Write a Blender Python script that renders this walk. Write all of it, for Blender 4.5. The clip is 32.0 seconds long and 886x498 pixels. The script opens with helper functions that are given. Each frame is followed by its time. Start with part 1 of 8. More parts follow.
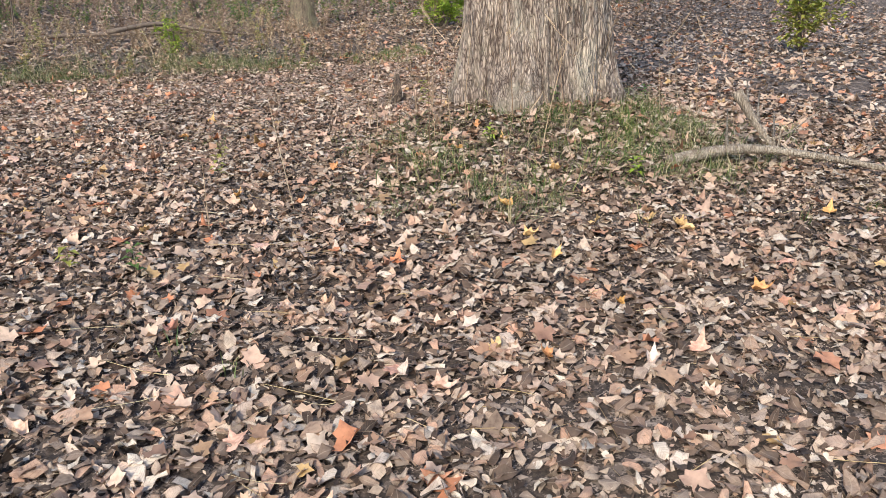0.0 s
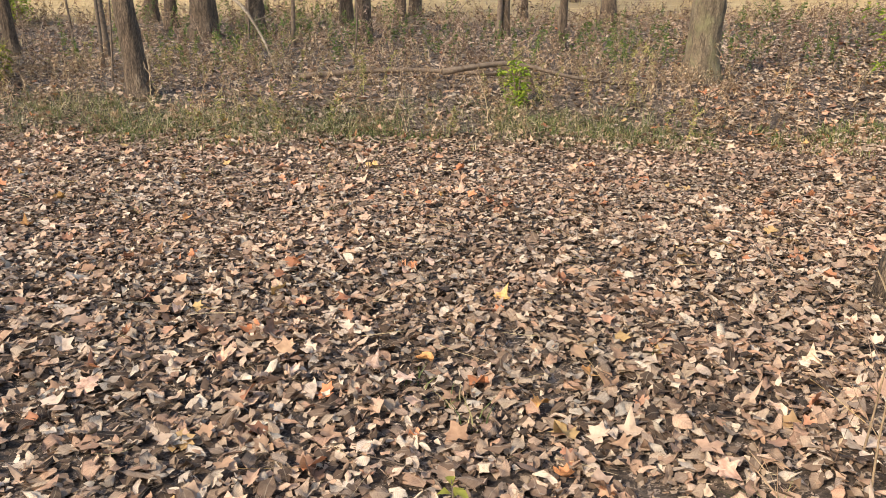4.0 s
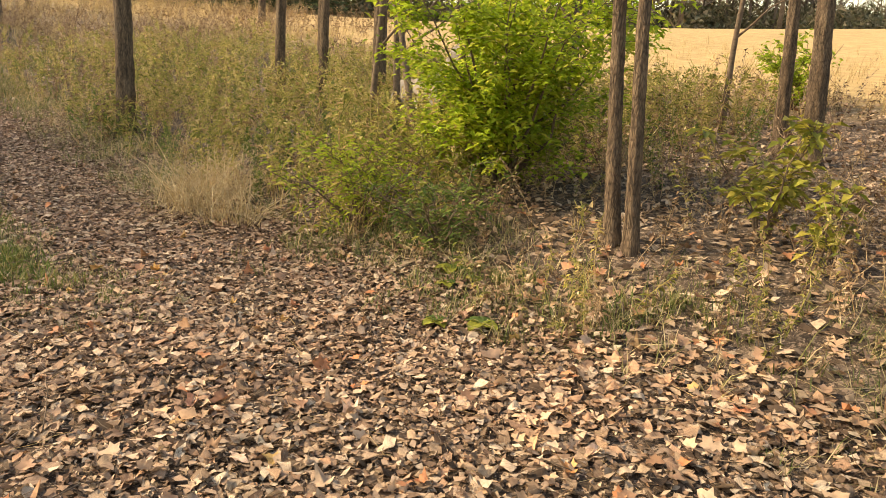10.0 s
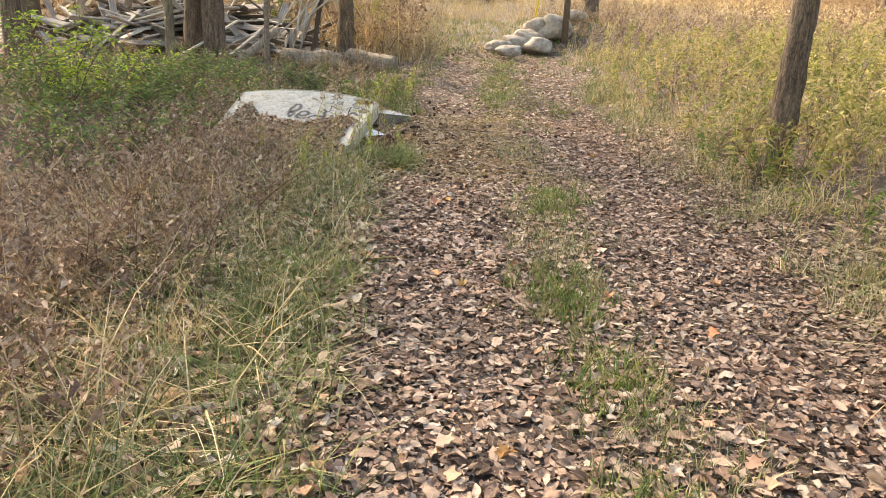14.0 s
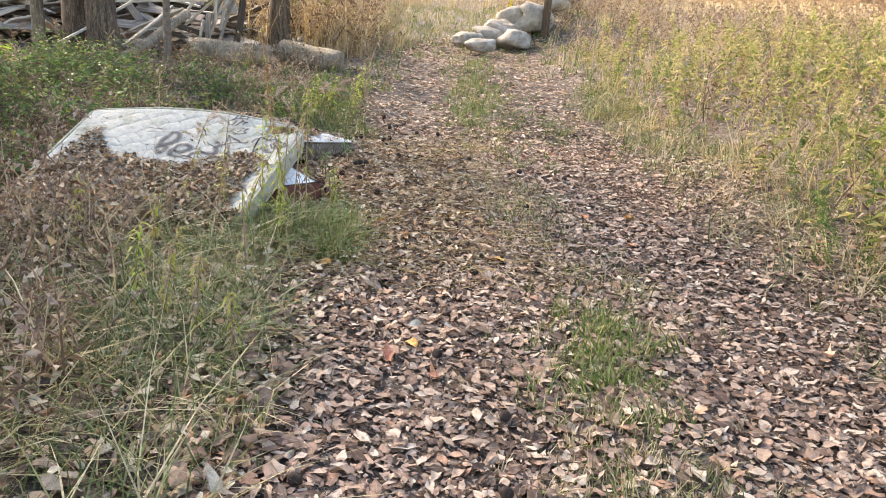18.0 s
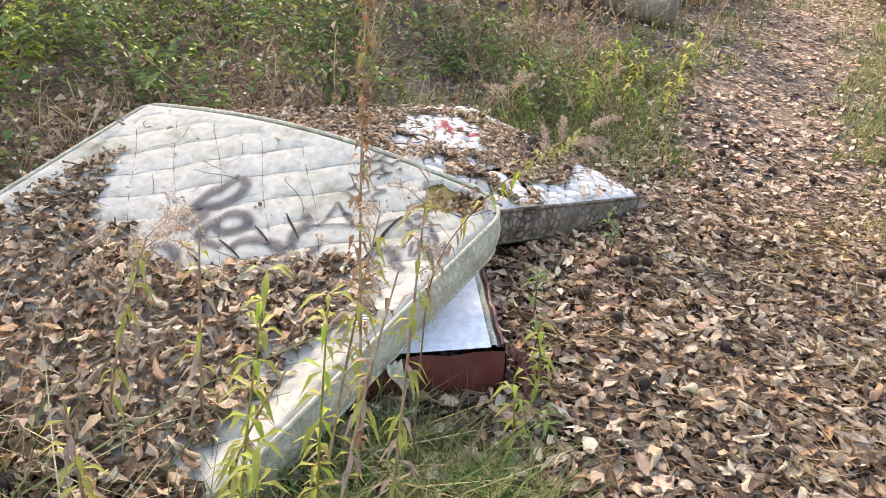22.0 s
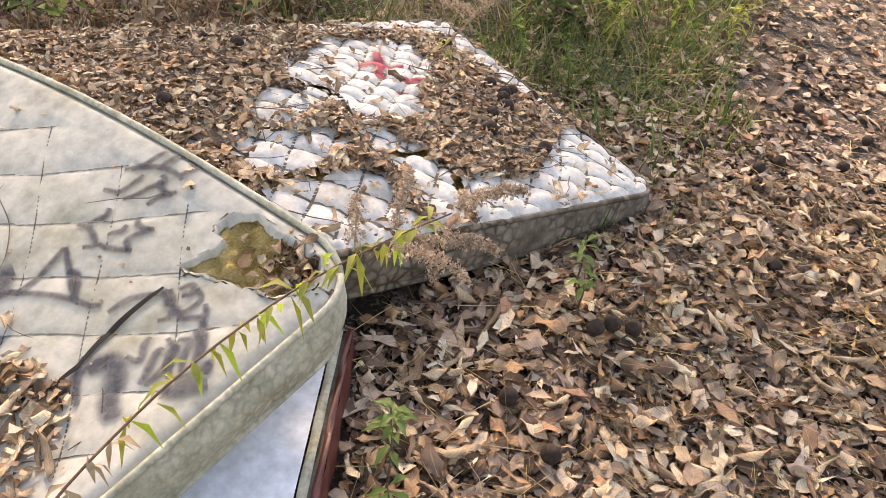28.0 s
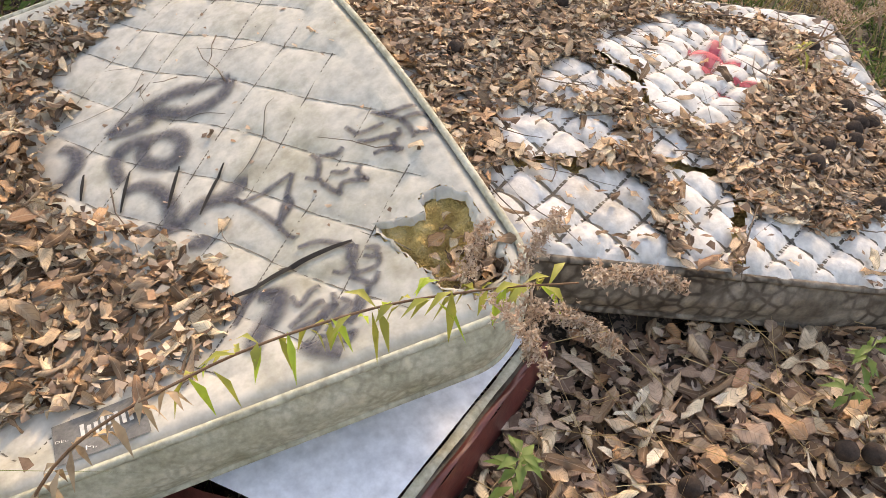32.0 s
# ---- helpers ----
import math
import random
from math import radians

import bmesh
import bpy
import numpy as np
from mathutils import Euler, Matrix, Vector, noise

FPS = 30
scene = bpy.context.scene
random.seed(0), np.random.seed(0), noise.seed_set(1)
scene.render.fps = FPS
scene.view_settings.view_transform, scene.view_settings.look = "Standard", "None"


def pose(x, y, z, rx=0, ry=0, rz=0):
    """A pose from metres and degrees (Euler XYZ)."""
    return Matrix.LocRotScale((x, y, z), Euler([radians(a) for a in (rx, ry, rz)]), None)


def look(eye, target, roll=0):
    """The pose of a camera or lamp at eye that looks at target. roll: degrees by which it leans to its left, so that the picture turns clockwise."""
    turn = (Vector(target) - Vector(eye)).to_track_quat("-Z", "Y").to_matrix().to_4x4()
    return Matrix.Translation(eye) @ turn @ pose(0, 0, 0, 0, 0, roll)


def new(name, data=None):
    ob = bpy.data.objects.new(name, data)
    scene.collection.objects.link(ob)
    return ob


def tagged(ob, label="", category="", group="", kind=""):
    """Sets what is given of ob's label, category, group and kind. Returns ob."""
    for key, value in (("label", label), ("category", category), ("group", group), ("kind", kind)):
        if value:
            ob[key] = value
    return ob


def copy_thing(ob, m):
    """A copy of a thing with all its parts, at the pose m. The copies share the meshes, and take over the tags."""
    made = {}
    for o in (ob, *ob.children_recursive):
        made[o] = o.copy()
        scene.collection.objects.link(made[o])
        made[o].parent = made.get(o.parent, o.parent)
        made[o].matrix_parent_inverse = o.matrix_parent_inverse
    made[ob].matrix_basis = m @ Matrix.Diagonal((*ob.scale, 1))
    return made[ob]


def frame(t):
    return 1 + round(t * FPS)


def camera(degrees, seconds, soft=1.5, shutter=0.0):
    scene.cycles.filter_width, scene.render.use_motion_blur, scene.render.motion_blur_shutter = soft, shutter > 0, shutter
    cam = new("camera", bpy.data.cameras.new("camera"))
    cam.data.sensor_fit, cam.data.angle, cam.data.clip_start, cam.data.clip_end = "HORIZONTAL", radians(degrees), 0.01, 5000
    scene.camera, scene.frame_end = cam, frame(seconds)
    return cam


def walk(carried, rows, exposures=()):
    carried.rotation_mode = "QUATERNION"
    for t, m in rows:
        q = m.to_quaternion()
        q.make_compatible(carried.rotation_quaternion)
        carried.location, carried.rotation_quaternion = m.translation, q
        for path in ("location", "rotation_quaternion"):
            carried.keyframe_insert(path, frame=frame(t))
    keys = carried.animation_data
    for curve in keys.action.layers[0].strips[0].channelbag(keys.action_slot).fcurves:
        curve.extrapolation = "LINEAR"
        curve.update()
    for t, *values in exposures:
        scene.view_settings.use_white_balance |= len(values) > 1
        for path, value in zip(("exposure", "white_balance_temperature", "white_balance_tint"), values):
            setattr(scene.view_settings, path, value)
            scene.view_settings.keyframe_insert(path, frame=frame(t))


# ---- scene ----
cam = camera(60.7, 32.0, soft=0.6)
METRES, EYE, TILT, LEAN, TURN = 25.0, 1.5, 0.0, 0.0, -26.4
ROWS = [
    (0.0, 0.0, 0.0, 0.0, -0.37, -18.96, 1.09),
    (0.5, 0.0002, 0.0211, 0.0005, -0.36, -18.6, 1.74),
    (1.0, 0.0025, 0.0422, 0.0034, 0.77, -18.19, 1.37),
    (1.5, -0.0, 0.0629, 0.0034, 3.1, -18.35, 0.89),
    (2.0, -0.0019, 0.0832, 0.0048, 6.73, -18.07, 0.55),
    (2.5, -0.0052, 0.1053, 0.0079, 11.48, -17.42, 0.4),
    (3.0, -0.015, 0.1256, 0.0077, 16.23, -17.24, 0.03),
    (3.5, -0.0246, 0.1455, 0.0076, 21.43, -17.5, -0.39),
    (4.0, -0.0347, 0.1651, 0.011, 27.35, -17.95, -0.81),
    (4.5, -0.0521, 0.1786, 0.0107, 34.47, -18.27, -1.14),
    (6.5, -0.1229, 0.2192, 0.011, 51.08, -17.12, -0.77),
    (7.0, -0.1427, 0.2304, 0.0122, 51.47, -16.7, -0.04),
    (7.5, -0.1639, 0.2383, 0.0124, 52.19, -15.94, 0.31),
    (8.0, -0.1827, 0.2475, 0.0131, 52.88, -14.31, -0.05),
    (8.5, -0.2032, 0.2578, 0.015, 57.5, -12.73, -0.34),
    (9.0, -0.224, 0.266, 0.0144, 59.7, -14.07, -0.77),
    (9.5, -0.2442, 0.2724, 0.0143, 64.54, -15.02, -2.18),
    (10.0, -0.2686, 0.275, 0.016, 76.46, -15.01, -3.0),
    (10.5, -0.2902, 0.2704, 0.014, 87.23, -14.44, -3.36),
    (11.0, -0.3121, 0.2647, 0.0129, 95.95, -13.96, -3.14),
    (11.5, -0.3335, 0.2565, 0.0151, 102.16, -13.48, -2.9),
    (12.0, -0.3522, 0.2445, 0.0131, 105.42, -13.67, -2.48),
    (12.5, -0.3729, 0.2344, 0.011, 107.23, -14.36, -1.96),
    (13.0, -0.3946, 0.2238, 0.0119, 108.9, -15.19, -1.78),
    (13.5, -0.4131, 0.2108, 0.0118, 111.35, -16.1, -1.95),
    (14.0, -0.4309, 0.2018, 0.0104, 115.3, -17.04, -2.56),
    (14.5, -0.4441, 0.1927, 0.0105, 120.3, -18.61, -3.02),
    (16.5, -0.4984, 0.1616, 0.0081, 124.69, -20.69, -2.35),
    (17.0, -0.5169, 0.1555, 0.0098, 115.88, -18.67, -2.88),
    (17.5, -0.5373, 0.1513, 0.0104, 112.02, -17.54, -3.3),
    (18.0, -0.5571, 0.1414, 0.0093, 112.27, -17.74, -3.85),
    (18.5, -0.576, 0.131, 0.0101, 114.3, -18.38, -4.24),
    (19.0, -0.5965, 0.1234, 0.011, 117.64, -18.51, -4.3),
    (19.5, -0.6154, 0.1136, 0.0089, 120.88, -18.12, -4.14),
    (20.0, -0.6333, 0.1048, 0.0088, 124.34, -17.99, -4.14),
    (20.5, -0.6507, 0.0977, 0.0102, 127.81, -18.49, -4.34),
    (21.0, -0.6663, 0.0866, 0.0083, 130.96, -19.83, -4.76),
    (21.5, -0.6811, 0.0769, 0.0079, 134.22, -22.17, -5.17),
    (22.0, -0.6976, 0.0719, 0.0078, 137.68, -25.06, -5.4),
    (22.5, -0.7108, 0.0647, 0.0063, 141.55, -28.47, -5.86),
    (23.0, -0.7212, 0.0567, 0.0066, 146.37, -31.72, -6.36),
    (23.5, -0.7309, 0.0521, 0.0064, 151.46, -35.1, -6.89),
    (24.0, -0.7366, 0.0514, 0.0075, 155.61, -38.15, -7.37),
    (24.5, -0.7379, 0.0509, 0.0057, 158.29, -40.42, -7.33),
    (26.5, -0.7393, 0.0499, 0.0056, 156.52, -37.57, -5.75),
    (27.0, -0.741, 0.0499, 0.0062, 153.32, -36.69, -5.59),
    (27.5, -0.7439, 0.0499, 0.0065, 149.56, -36.25, -5.86),
    (28.0, -0.7517, 0.0449, 0.0064, 144.16, -35.85, -6.8),
    (28.5, -0.7587, 0.0395, 0.0073, 144.44, -35.34, -8.98),
    (29.0, -0.764, 0.0397, 0.0078, 159.4, -39.18, -8.31),
    (29.5, -0.7676, 0.0408, 0.0073, 170.73, -43.51, -6.3),
    (30.0, -0.767, 0.0413, 0.0062, 175.47, -45.27, -4.94),
    (30.5, -0.767, 0.0413, 0.0057, 175.87, -45.66, -4.59),
    (31.0, -0.7668, 0.041, 0.0056, 175.78, -45.11, -4.67),
    (31.5, -0.7662, 0.0406, 0.006, 175.88, -43.89, -4.78),
    (32.0, -0.7658, 0.0406, 0.0063, 175.5, -42.5, -4.85),
]
walk(cam, [(t, pose(0, 0, EYE, TILT, LEAN, TURN) @ pose(METRES * x, METRES * y, METRES * z, 90 + pitch, roll, yaw)) for t, x, y, z, yaw, pitch, roll in ROWS],
     [(0.0, 0.88, 5900, 9), (2.6, 0.96, 5900, 9), (3.4, 1.0, 7000, 10), (4.4, 1.0, 6900, 10), (7.2, 1.1, 6800, 10), (8.6, 1.0, 10000, 10), (10.0, 1.3, 10400, 12), (11.5, 1.65, 9800, 12), (13.0, 1.95, 9400, 12),
      (14.5, 2.15, 8000, 12), (16.5, 2.35, 6500, 14), (17.2, 2.4, 6700, 14), (18.0, 2.25, 7400, 12), (19.0, 2.35, 7300, 13), (20.0, 2.35, 7500, 14), (21.5, 2.4, 7700, 15), (24.0, 2.2, 8700, 16), (27.0, 2.15, 9100, 19), (32.0, 2.08, 9300, 18)])

# ---- light ----
SUN_AZ, SUN_EL = 222.0, 36.0
world = bpy.data.worlds.new("world")
scene.world = world
world.use_nodes = True
wn = world.node_tree.nodes
sky = wn.new("ShaderNodeTexSky")
sky.sky_type = "NISHITA"
sky.sun_disc = False
sky.sun_elevation = radians(SUN_EL)
sky.sun_rotation = radians(90 - SUN_AZ)
sky.dust_density = 1.5
sky.air_density = 1.0
wn["Background"].inputs["Strength"].default_value = 0.15
world.node_tree.links.new(sky.outputs[0], wn["Background"].inputs["Color"])
sun = new("sun", bpy.data.lights.new("sun", "SUN"))
sun.data.energy = 2.4
sun.data.angle = radians(9.0)
sun.data.color = (1.0, 0.90, 0.76)
sun.matrix_world = look(
    (0, 0, 30),
    (-math.cos(radians(SUN_AZ)) * math.cos(radians(SUN_EL)), -math.sin(radians(SUN_AZ)) * math.cos(radians(SUN_EL)), 30 - math.sin(radians(SUN_EL))))


# ---- materials ----
def node_mat(name):
    m = bpy.data.materials.new(name)
    m.use_nodes = True
    return m, m.node_tree.nodes, m.node_tree.links, m.node_tree.nodes["Principled BSDF"]


def ramp_node(nodes, stops):
    r = nodes.new("ShaderNodeValToRGB")
    el = r.color_ramp.elements
    while len(el) > 1:
        el.remove(el[-1])
    el[0].position, el[0].color = stops[0][0], (*stops[0][1], 1)
    for p, c in stops[1:]:
        el.new(p).color = (*c, 1)
    return r


def coords(nodes, links, scale=(1, 1, 1), space="Object"):
    tc = nodes.new("ShaderNodeTexCoord")
    mp = nodes.new("ShaderNodeMapping")
    mp.inputs["Scale"].default_value = scale
    links.new(tc.outputs[space], mp.inputs["Vector"])
    return mp.outputs["Vector"]


def noise_node(nodes, links, vec, scale, detail=4.0, rough=0.6):
    n = nodes.new("ShaderNodeTexNoise")
    n.inputs["Scale"].default_value, n.inputs["Detail"].default_value, n.inputs["Roughness"].default_value = scale, detail, rough
    if vec is not None:
        links.new(vec, n.inputs["Vector"])
    return n.outputs["Fac"]


def mix_node(nodes, links, fac, a, b, mode="MIX"):
    m = nodes.new("ShaderNodeMix")
    m.data_type, m.blend_type = "RGBA", mode
    for sock, val in ((0, fac), (6, a), (7, b)):
        if isinstance(val, (int, float)):
            m.inputs[sock].default_value = val
        elif isinstance(val, tuple):
            m.inputs[sock].default_value = (*val, 1)
        else:
            links.new(val, m.inputs[sock])
    return m.outputs[2]


def bump_node(nodes, links, bs, height, strength=0.5, dist=0.01):
    b = nodes.new("ShaderNodeBump")
    b.inputs["Strength"].default_value, b.inputs["Distance"].default_value = strength, dist
    links.new(height, b.inputs["Height"])
    links.new(b.outputs["Normal"], bs.inputs["Normal"])


def leafy(name, stops, rough=0.75, thin=0.0, grain=40.0, spread=0.35):
    """Leaves, blades and stalks: a colour for each piece, blotched within it."""
    m, nodes, links, bs = node_mat(name)
    geo = nodes.new("ShaderNodeNewGeometry")
    r = ramp_node(nodes, stops)
    links.new(geo.outputs["Random Per Island"], r.inputs["Fac"])
    v = coords(nodes, links)
    n = noise_node(nodes, links, v, grain, 3.0)
    dark = ramp_node(nodes, [(0.28, (1 - spread * 1.3, 1 - spread * 1.45, 1 - spread * 1.5)), (0.52, (0.97, 0.96, 0.94)), (0.72, (1.16, 1.14, 1.1))])
    links.new(n, dark.inputs["Fac"])
    c = mix_node(nodes, links, 1.0, r.outputs["Color"], dark.outputs["Color"], "MULTIPLY")
    patch = ramp_node(nodes, [(0.3, (0.78, 0.80, 0.78)), (0.7, (1.15, 1.12, 1.08))])
    links.new(noise_node(nodes, links, v, 1.1, 3.0), patch.inputs["Fac"])
    c = mix_node(nodes, links, 1.0, c, patch.outputs["Color"], "MULTIPLY")
    links.new(c, bs.inputs["Base Color"])
    bs.inputs["Roughness"].default_value = rough
    bs.inputs["Specular IOR Level"].default_value = 0.3
    bump_node(nodes, links, bs, n, 0.4, 0.004)
    if thin > 0:
        tr = nodes.new("ShaderNodeBsdfTranslucent")
        links.new(c, tr.inputs["Color"])
        ms = nodes.new("ShaderNodeMixShader")
        ms.inputs[0].default_value = thin
        links.new(bs.outputs[0], ms.inputs[1])
        links.new(tr.outputs[0], ms.inputs[2])
        links.new(ms.outputs[0], nodes["Material Output"].inputs["Surface"])
    return m


def veined(name, stops, rough=0.7, thin=0.1, grain=30.0):
    """Whole dry leaves seen close: rib, side veins, darker rim and blotches, a colour for each leaf."""
    m = leafy(name, stops, rough, 0.0, grain, 0.24)
    nodes, links, bs = m.node_tree.nodes, m.node_tree.links, m.node_tree.nodes["Principled BSDF"]
    base = bs.inputs["Base Color"].links[0].from_socket
    at = nodes.new("ShaderNodeAttribute")
    at.attribute_name = "blade_place"
    sep = nodes.new("ShaderNodeSeparateXYZ")
    links.new(at.outputs["Vector"], sep.inputs[0])

    def op(kind, a, b=None):
        n = nodes.new("ShaderNodeMath")
        n.operation = kind
        for i, x in ((0, a), (1, b)):
            if x is None:
                continue
            if isinstance(x, (int, float)):
                n.inputs[i].default_value = x
            else:
                links.new(x, n.inputs[i])
        return n.outputs[0]

    side = op("ABSOLUTE", sep.outputs["Y"])
    rib = op("LESS_THAN", side, 0.07)
    vein = op("GREATER_THAN", op("SINE", op("MULTIPLY", op("SUBTRACT", sep.outputs["X"], op("MULTIPLY", side, 0.22)), 52.0)), 0.86)
    rim = op("GREATER_THAN", op("ADD", side, op("MULTIPLY", noise_node(nodes, links, coords(nodes, links), 60, 2.0), 0.5)), 1.12)
    c = mix_node(nodes, links, op("MULTIPLY", vein, 0.35), base, (0.16, 0.10, 0.06))
    c = mix_node(nodes, links, op("MULTIPLY", rib, 0.22), c, (0.62, 0.50, 0.36))
    c = mix_node(nodes, links, op("MULTIPLY", rim, 0.55), c, (0.13, 0.075, 0.045))
    links.new(c, bs.inputs["Base Color"])
    bump_node(nodes, links, bs, op("ADD", vein, rib), 0.5, 0.003)
    if thin:
        tr = nodes.new("ShaderNodeBsdfTranslucent")
        links.new(c, tr.inputs["Color"])
        ms = nodes.new("ShaderNodeMixShader")
        ms.inputs[0].default_value = thin
        links.new(bs.outputs[0], ms.inputs[1])
        links.new(tr.outputs[0], ms.inputs[2])
        links.new(ms.outputs[0], nodes["Material Output"].inputs["Surface"])
    return m


def bark_mat(name, dark, light, moss=None, scale=1.0, crack=0.13, even=1.0):
    m, nodes, links, bs = node_mat(name)
    v = coords(nodes, links, (9 * scale, 9 * scale, 1.6 * scale))
    soft = nodes.new("ShaderNodeMapRange")
    soft.inputs["To Min"].default_value, soft.inputs["To Max"].default_value = 0.5 - 0.5 * even, 0.5 + 0.5 * even
    links.new(noise_node(nodes, links, v, 2.2, 6.0, 0.65), soft.inputs["Value"])
    n0 = soft.outputs[0]
    wob = nodes.new("ShaderNodeMixRGB")
    wob.blend_type = "LINEAR_LIGHT"
    wob.inputs[0].default_value = 0.9
    links.new(coords(nodes, links, (46 * scale, 46 * scale, 10 * scale)), wob.inputs[1])
    links.new(noise_node(nodes, links, v, 1.6, 3.0), wob.inputs[2])
    cr = nodes.new("ShaderNodeTexVoronoi")
    cr.feature = "DISTANCE_TO_EDGE"
    cr.inputs["Scale"].default_value = 1.0
    links.new(wob.outputs[0], cr.inputs["Vector"])
    furrow = nodes.new("ShaderNodeMapRange")
    furrow.inputs["From Max"].default_value = 0.22 if crack < 0.2 else 0.16
    furrow.inputs["To Min"].default_value, furrow.inputs["To Max"].default_value = -crack, 0.07
    links.new(cr.outputs["Distance"], furrow.inputs["Value"])
    add = nodes.new("ShaderNodeMath")
    add.operation = "ADD"
    links.new(n0, add.inputs[0])
    links.new(furrow.outputs[0], add.inputs[1])
    n = add.outputs[0]
    v2 = coords(nodes, links, (1, 1, 0.5))
    n2 = noise_node(nodes, links, v2, 3.0, 3.0)
    r = ramp_node(nodes, [(0.30, dark), (0.52, tuple((a + b) / 2 for a, b in zip(dark, light))), (0.70, light)])
    links.new(n, r.inputs["Fac"])
    c = r.outputs["Color"]
    r2 = ramp_node(nodes, [(0.35, (0.75, 0.72, 0.70)), (0.65, (1.1, 1.1, 1.1))])
    links.new(n2, r2.inputs["Fac"])
    c = mix_node(nodes, links, 1.0, c, r2.outputs["Color"], "MULTIPLY")
    if moss:
        rm = ramp_node(nodes, [(0.50, (0, 0, 0)), (0.68, (0.7, 0.7, 0.7))])
        links.new(noise_node(nodes, links, v2, 5.0, 5.0), rm.inputs["Fac"])
        c = mix_node(nodes, links, rm.outputs["Color"], c, moss)
    links.new(c, bs.inputs["Base Color"])
    bs.inputs["Roughness"].default_value = 0.9
    bump_node(nodes, links, bs, n, 1.0, 0.035)
    return m


def mottled(name, stops, scale=6.0, rough=0.8, bump=0.4, dist=0.01, stretch=(1, 1, 1), spec=0.3):
    m, nodes, links, bs = node_mat(name)
    v = coords(nodes, links, stretch)
    n = noise_node(nodes, links, v, scale, 6.0, 0.62)
    n2 = noise_node(nodes, links, v, scale * 7, 3.0, 0.6)
    r = ramp_node(nodes, stops)
    links.new(n, r.inputs["Fac"])
    r2 = ramp_node(nodes, [(0.3, (0.78, 0.78, 0.78)), (0.65, (1.08, 1.08, 1.08))])
    links.new(n2, r2.inputs["Fac"])
    links.new(mix_node(nodes, links, 1.0, r.outputs["Color"], r2.outputs["Color"], "MULTIPLY"), bs.inputs["Base Color"])
    bs.inputs["Roughness"].default_value = rough
    bs.inputs["Specular IOR Level"].default_value = spec
    if bump:
        bump_node(nodes, links, bs, n2, bump, dist)
    return m


def damask(name, dark, mid, light, cell, ridge, depth=1.0):
    """A woven border with a dulled pattern of rounded motifs and stitched ridges."""
    m = mottled(name, [(0.30, dark), (0.5, mid), (0.7, light)], 12.0, 0.9, 0.0)
    nodes, links, bs = m.node_tree.nodes, m.node_tree.links, m.node_tree.nodes["Principled BSDF"]
    base = bs.inputs["Base Color"].links[0].from_socket
    v = coords(nodes, links)
    vo = nodes.new("ShaderNodeTexVoronoi")
    vo.feature = "DISTANCE_TO_EDGE"
    vo.inputs["Scale"].default_value = cell
    links.new(v, vo.inputs["Vector"])
    r = ramp_node(nodes, [(0.05, (1 - 0.45 * depth, 1 - 0.48 * depth, 1 - 0.5 * depth)), (0.16, (1.0, 1.0, 1.0)), (0.4, (1 + 0.35 * depth, 1 + 0.33 * depth, 1 + 0.3 * depth))])
    links.new(vo.outputs["Distance"], r.inputs["Fac"])
    fade = ramp_node(nodes, [(0.38, (0.15, 0.15, 0.15)), (0.62, (1, 1, 1))])
    links.new(noise_node(nodes, links, v, 5.0, 3.0), fade.inputs["Fac"])
    links.new(mix_node(nodes, links, fade.outputs["Color"], base, mix_node(nodes, links, 1.0, base, r.outputs["Color"], "MULTIPLY")), bs.inputs["Base Color"])
    wv = nodes.new("ShaderNodeTexWave")
    wv.bands_direction = "Z"
    wv.inputs["Scale"].default_value, wv.inputs["Distortion"].default_value = ridge, 2.0
    links.new(v, wv.inputs["Vector"])
    bump_node(nodes, links, bs, wv.outputs["Fac"], 0.5, 0.008)
    return m


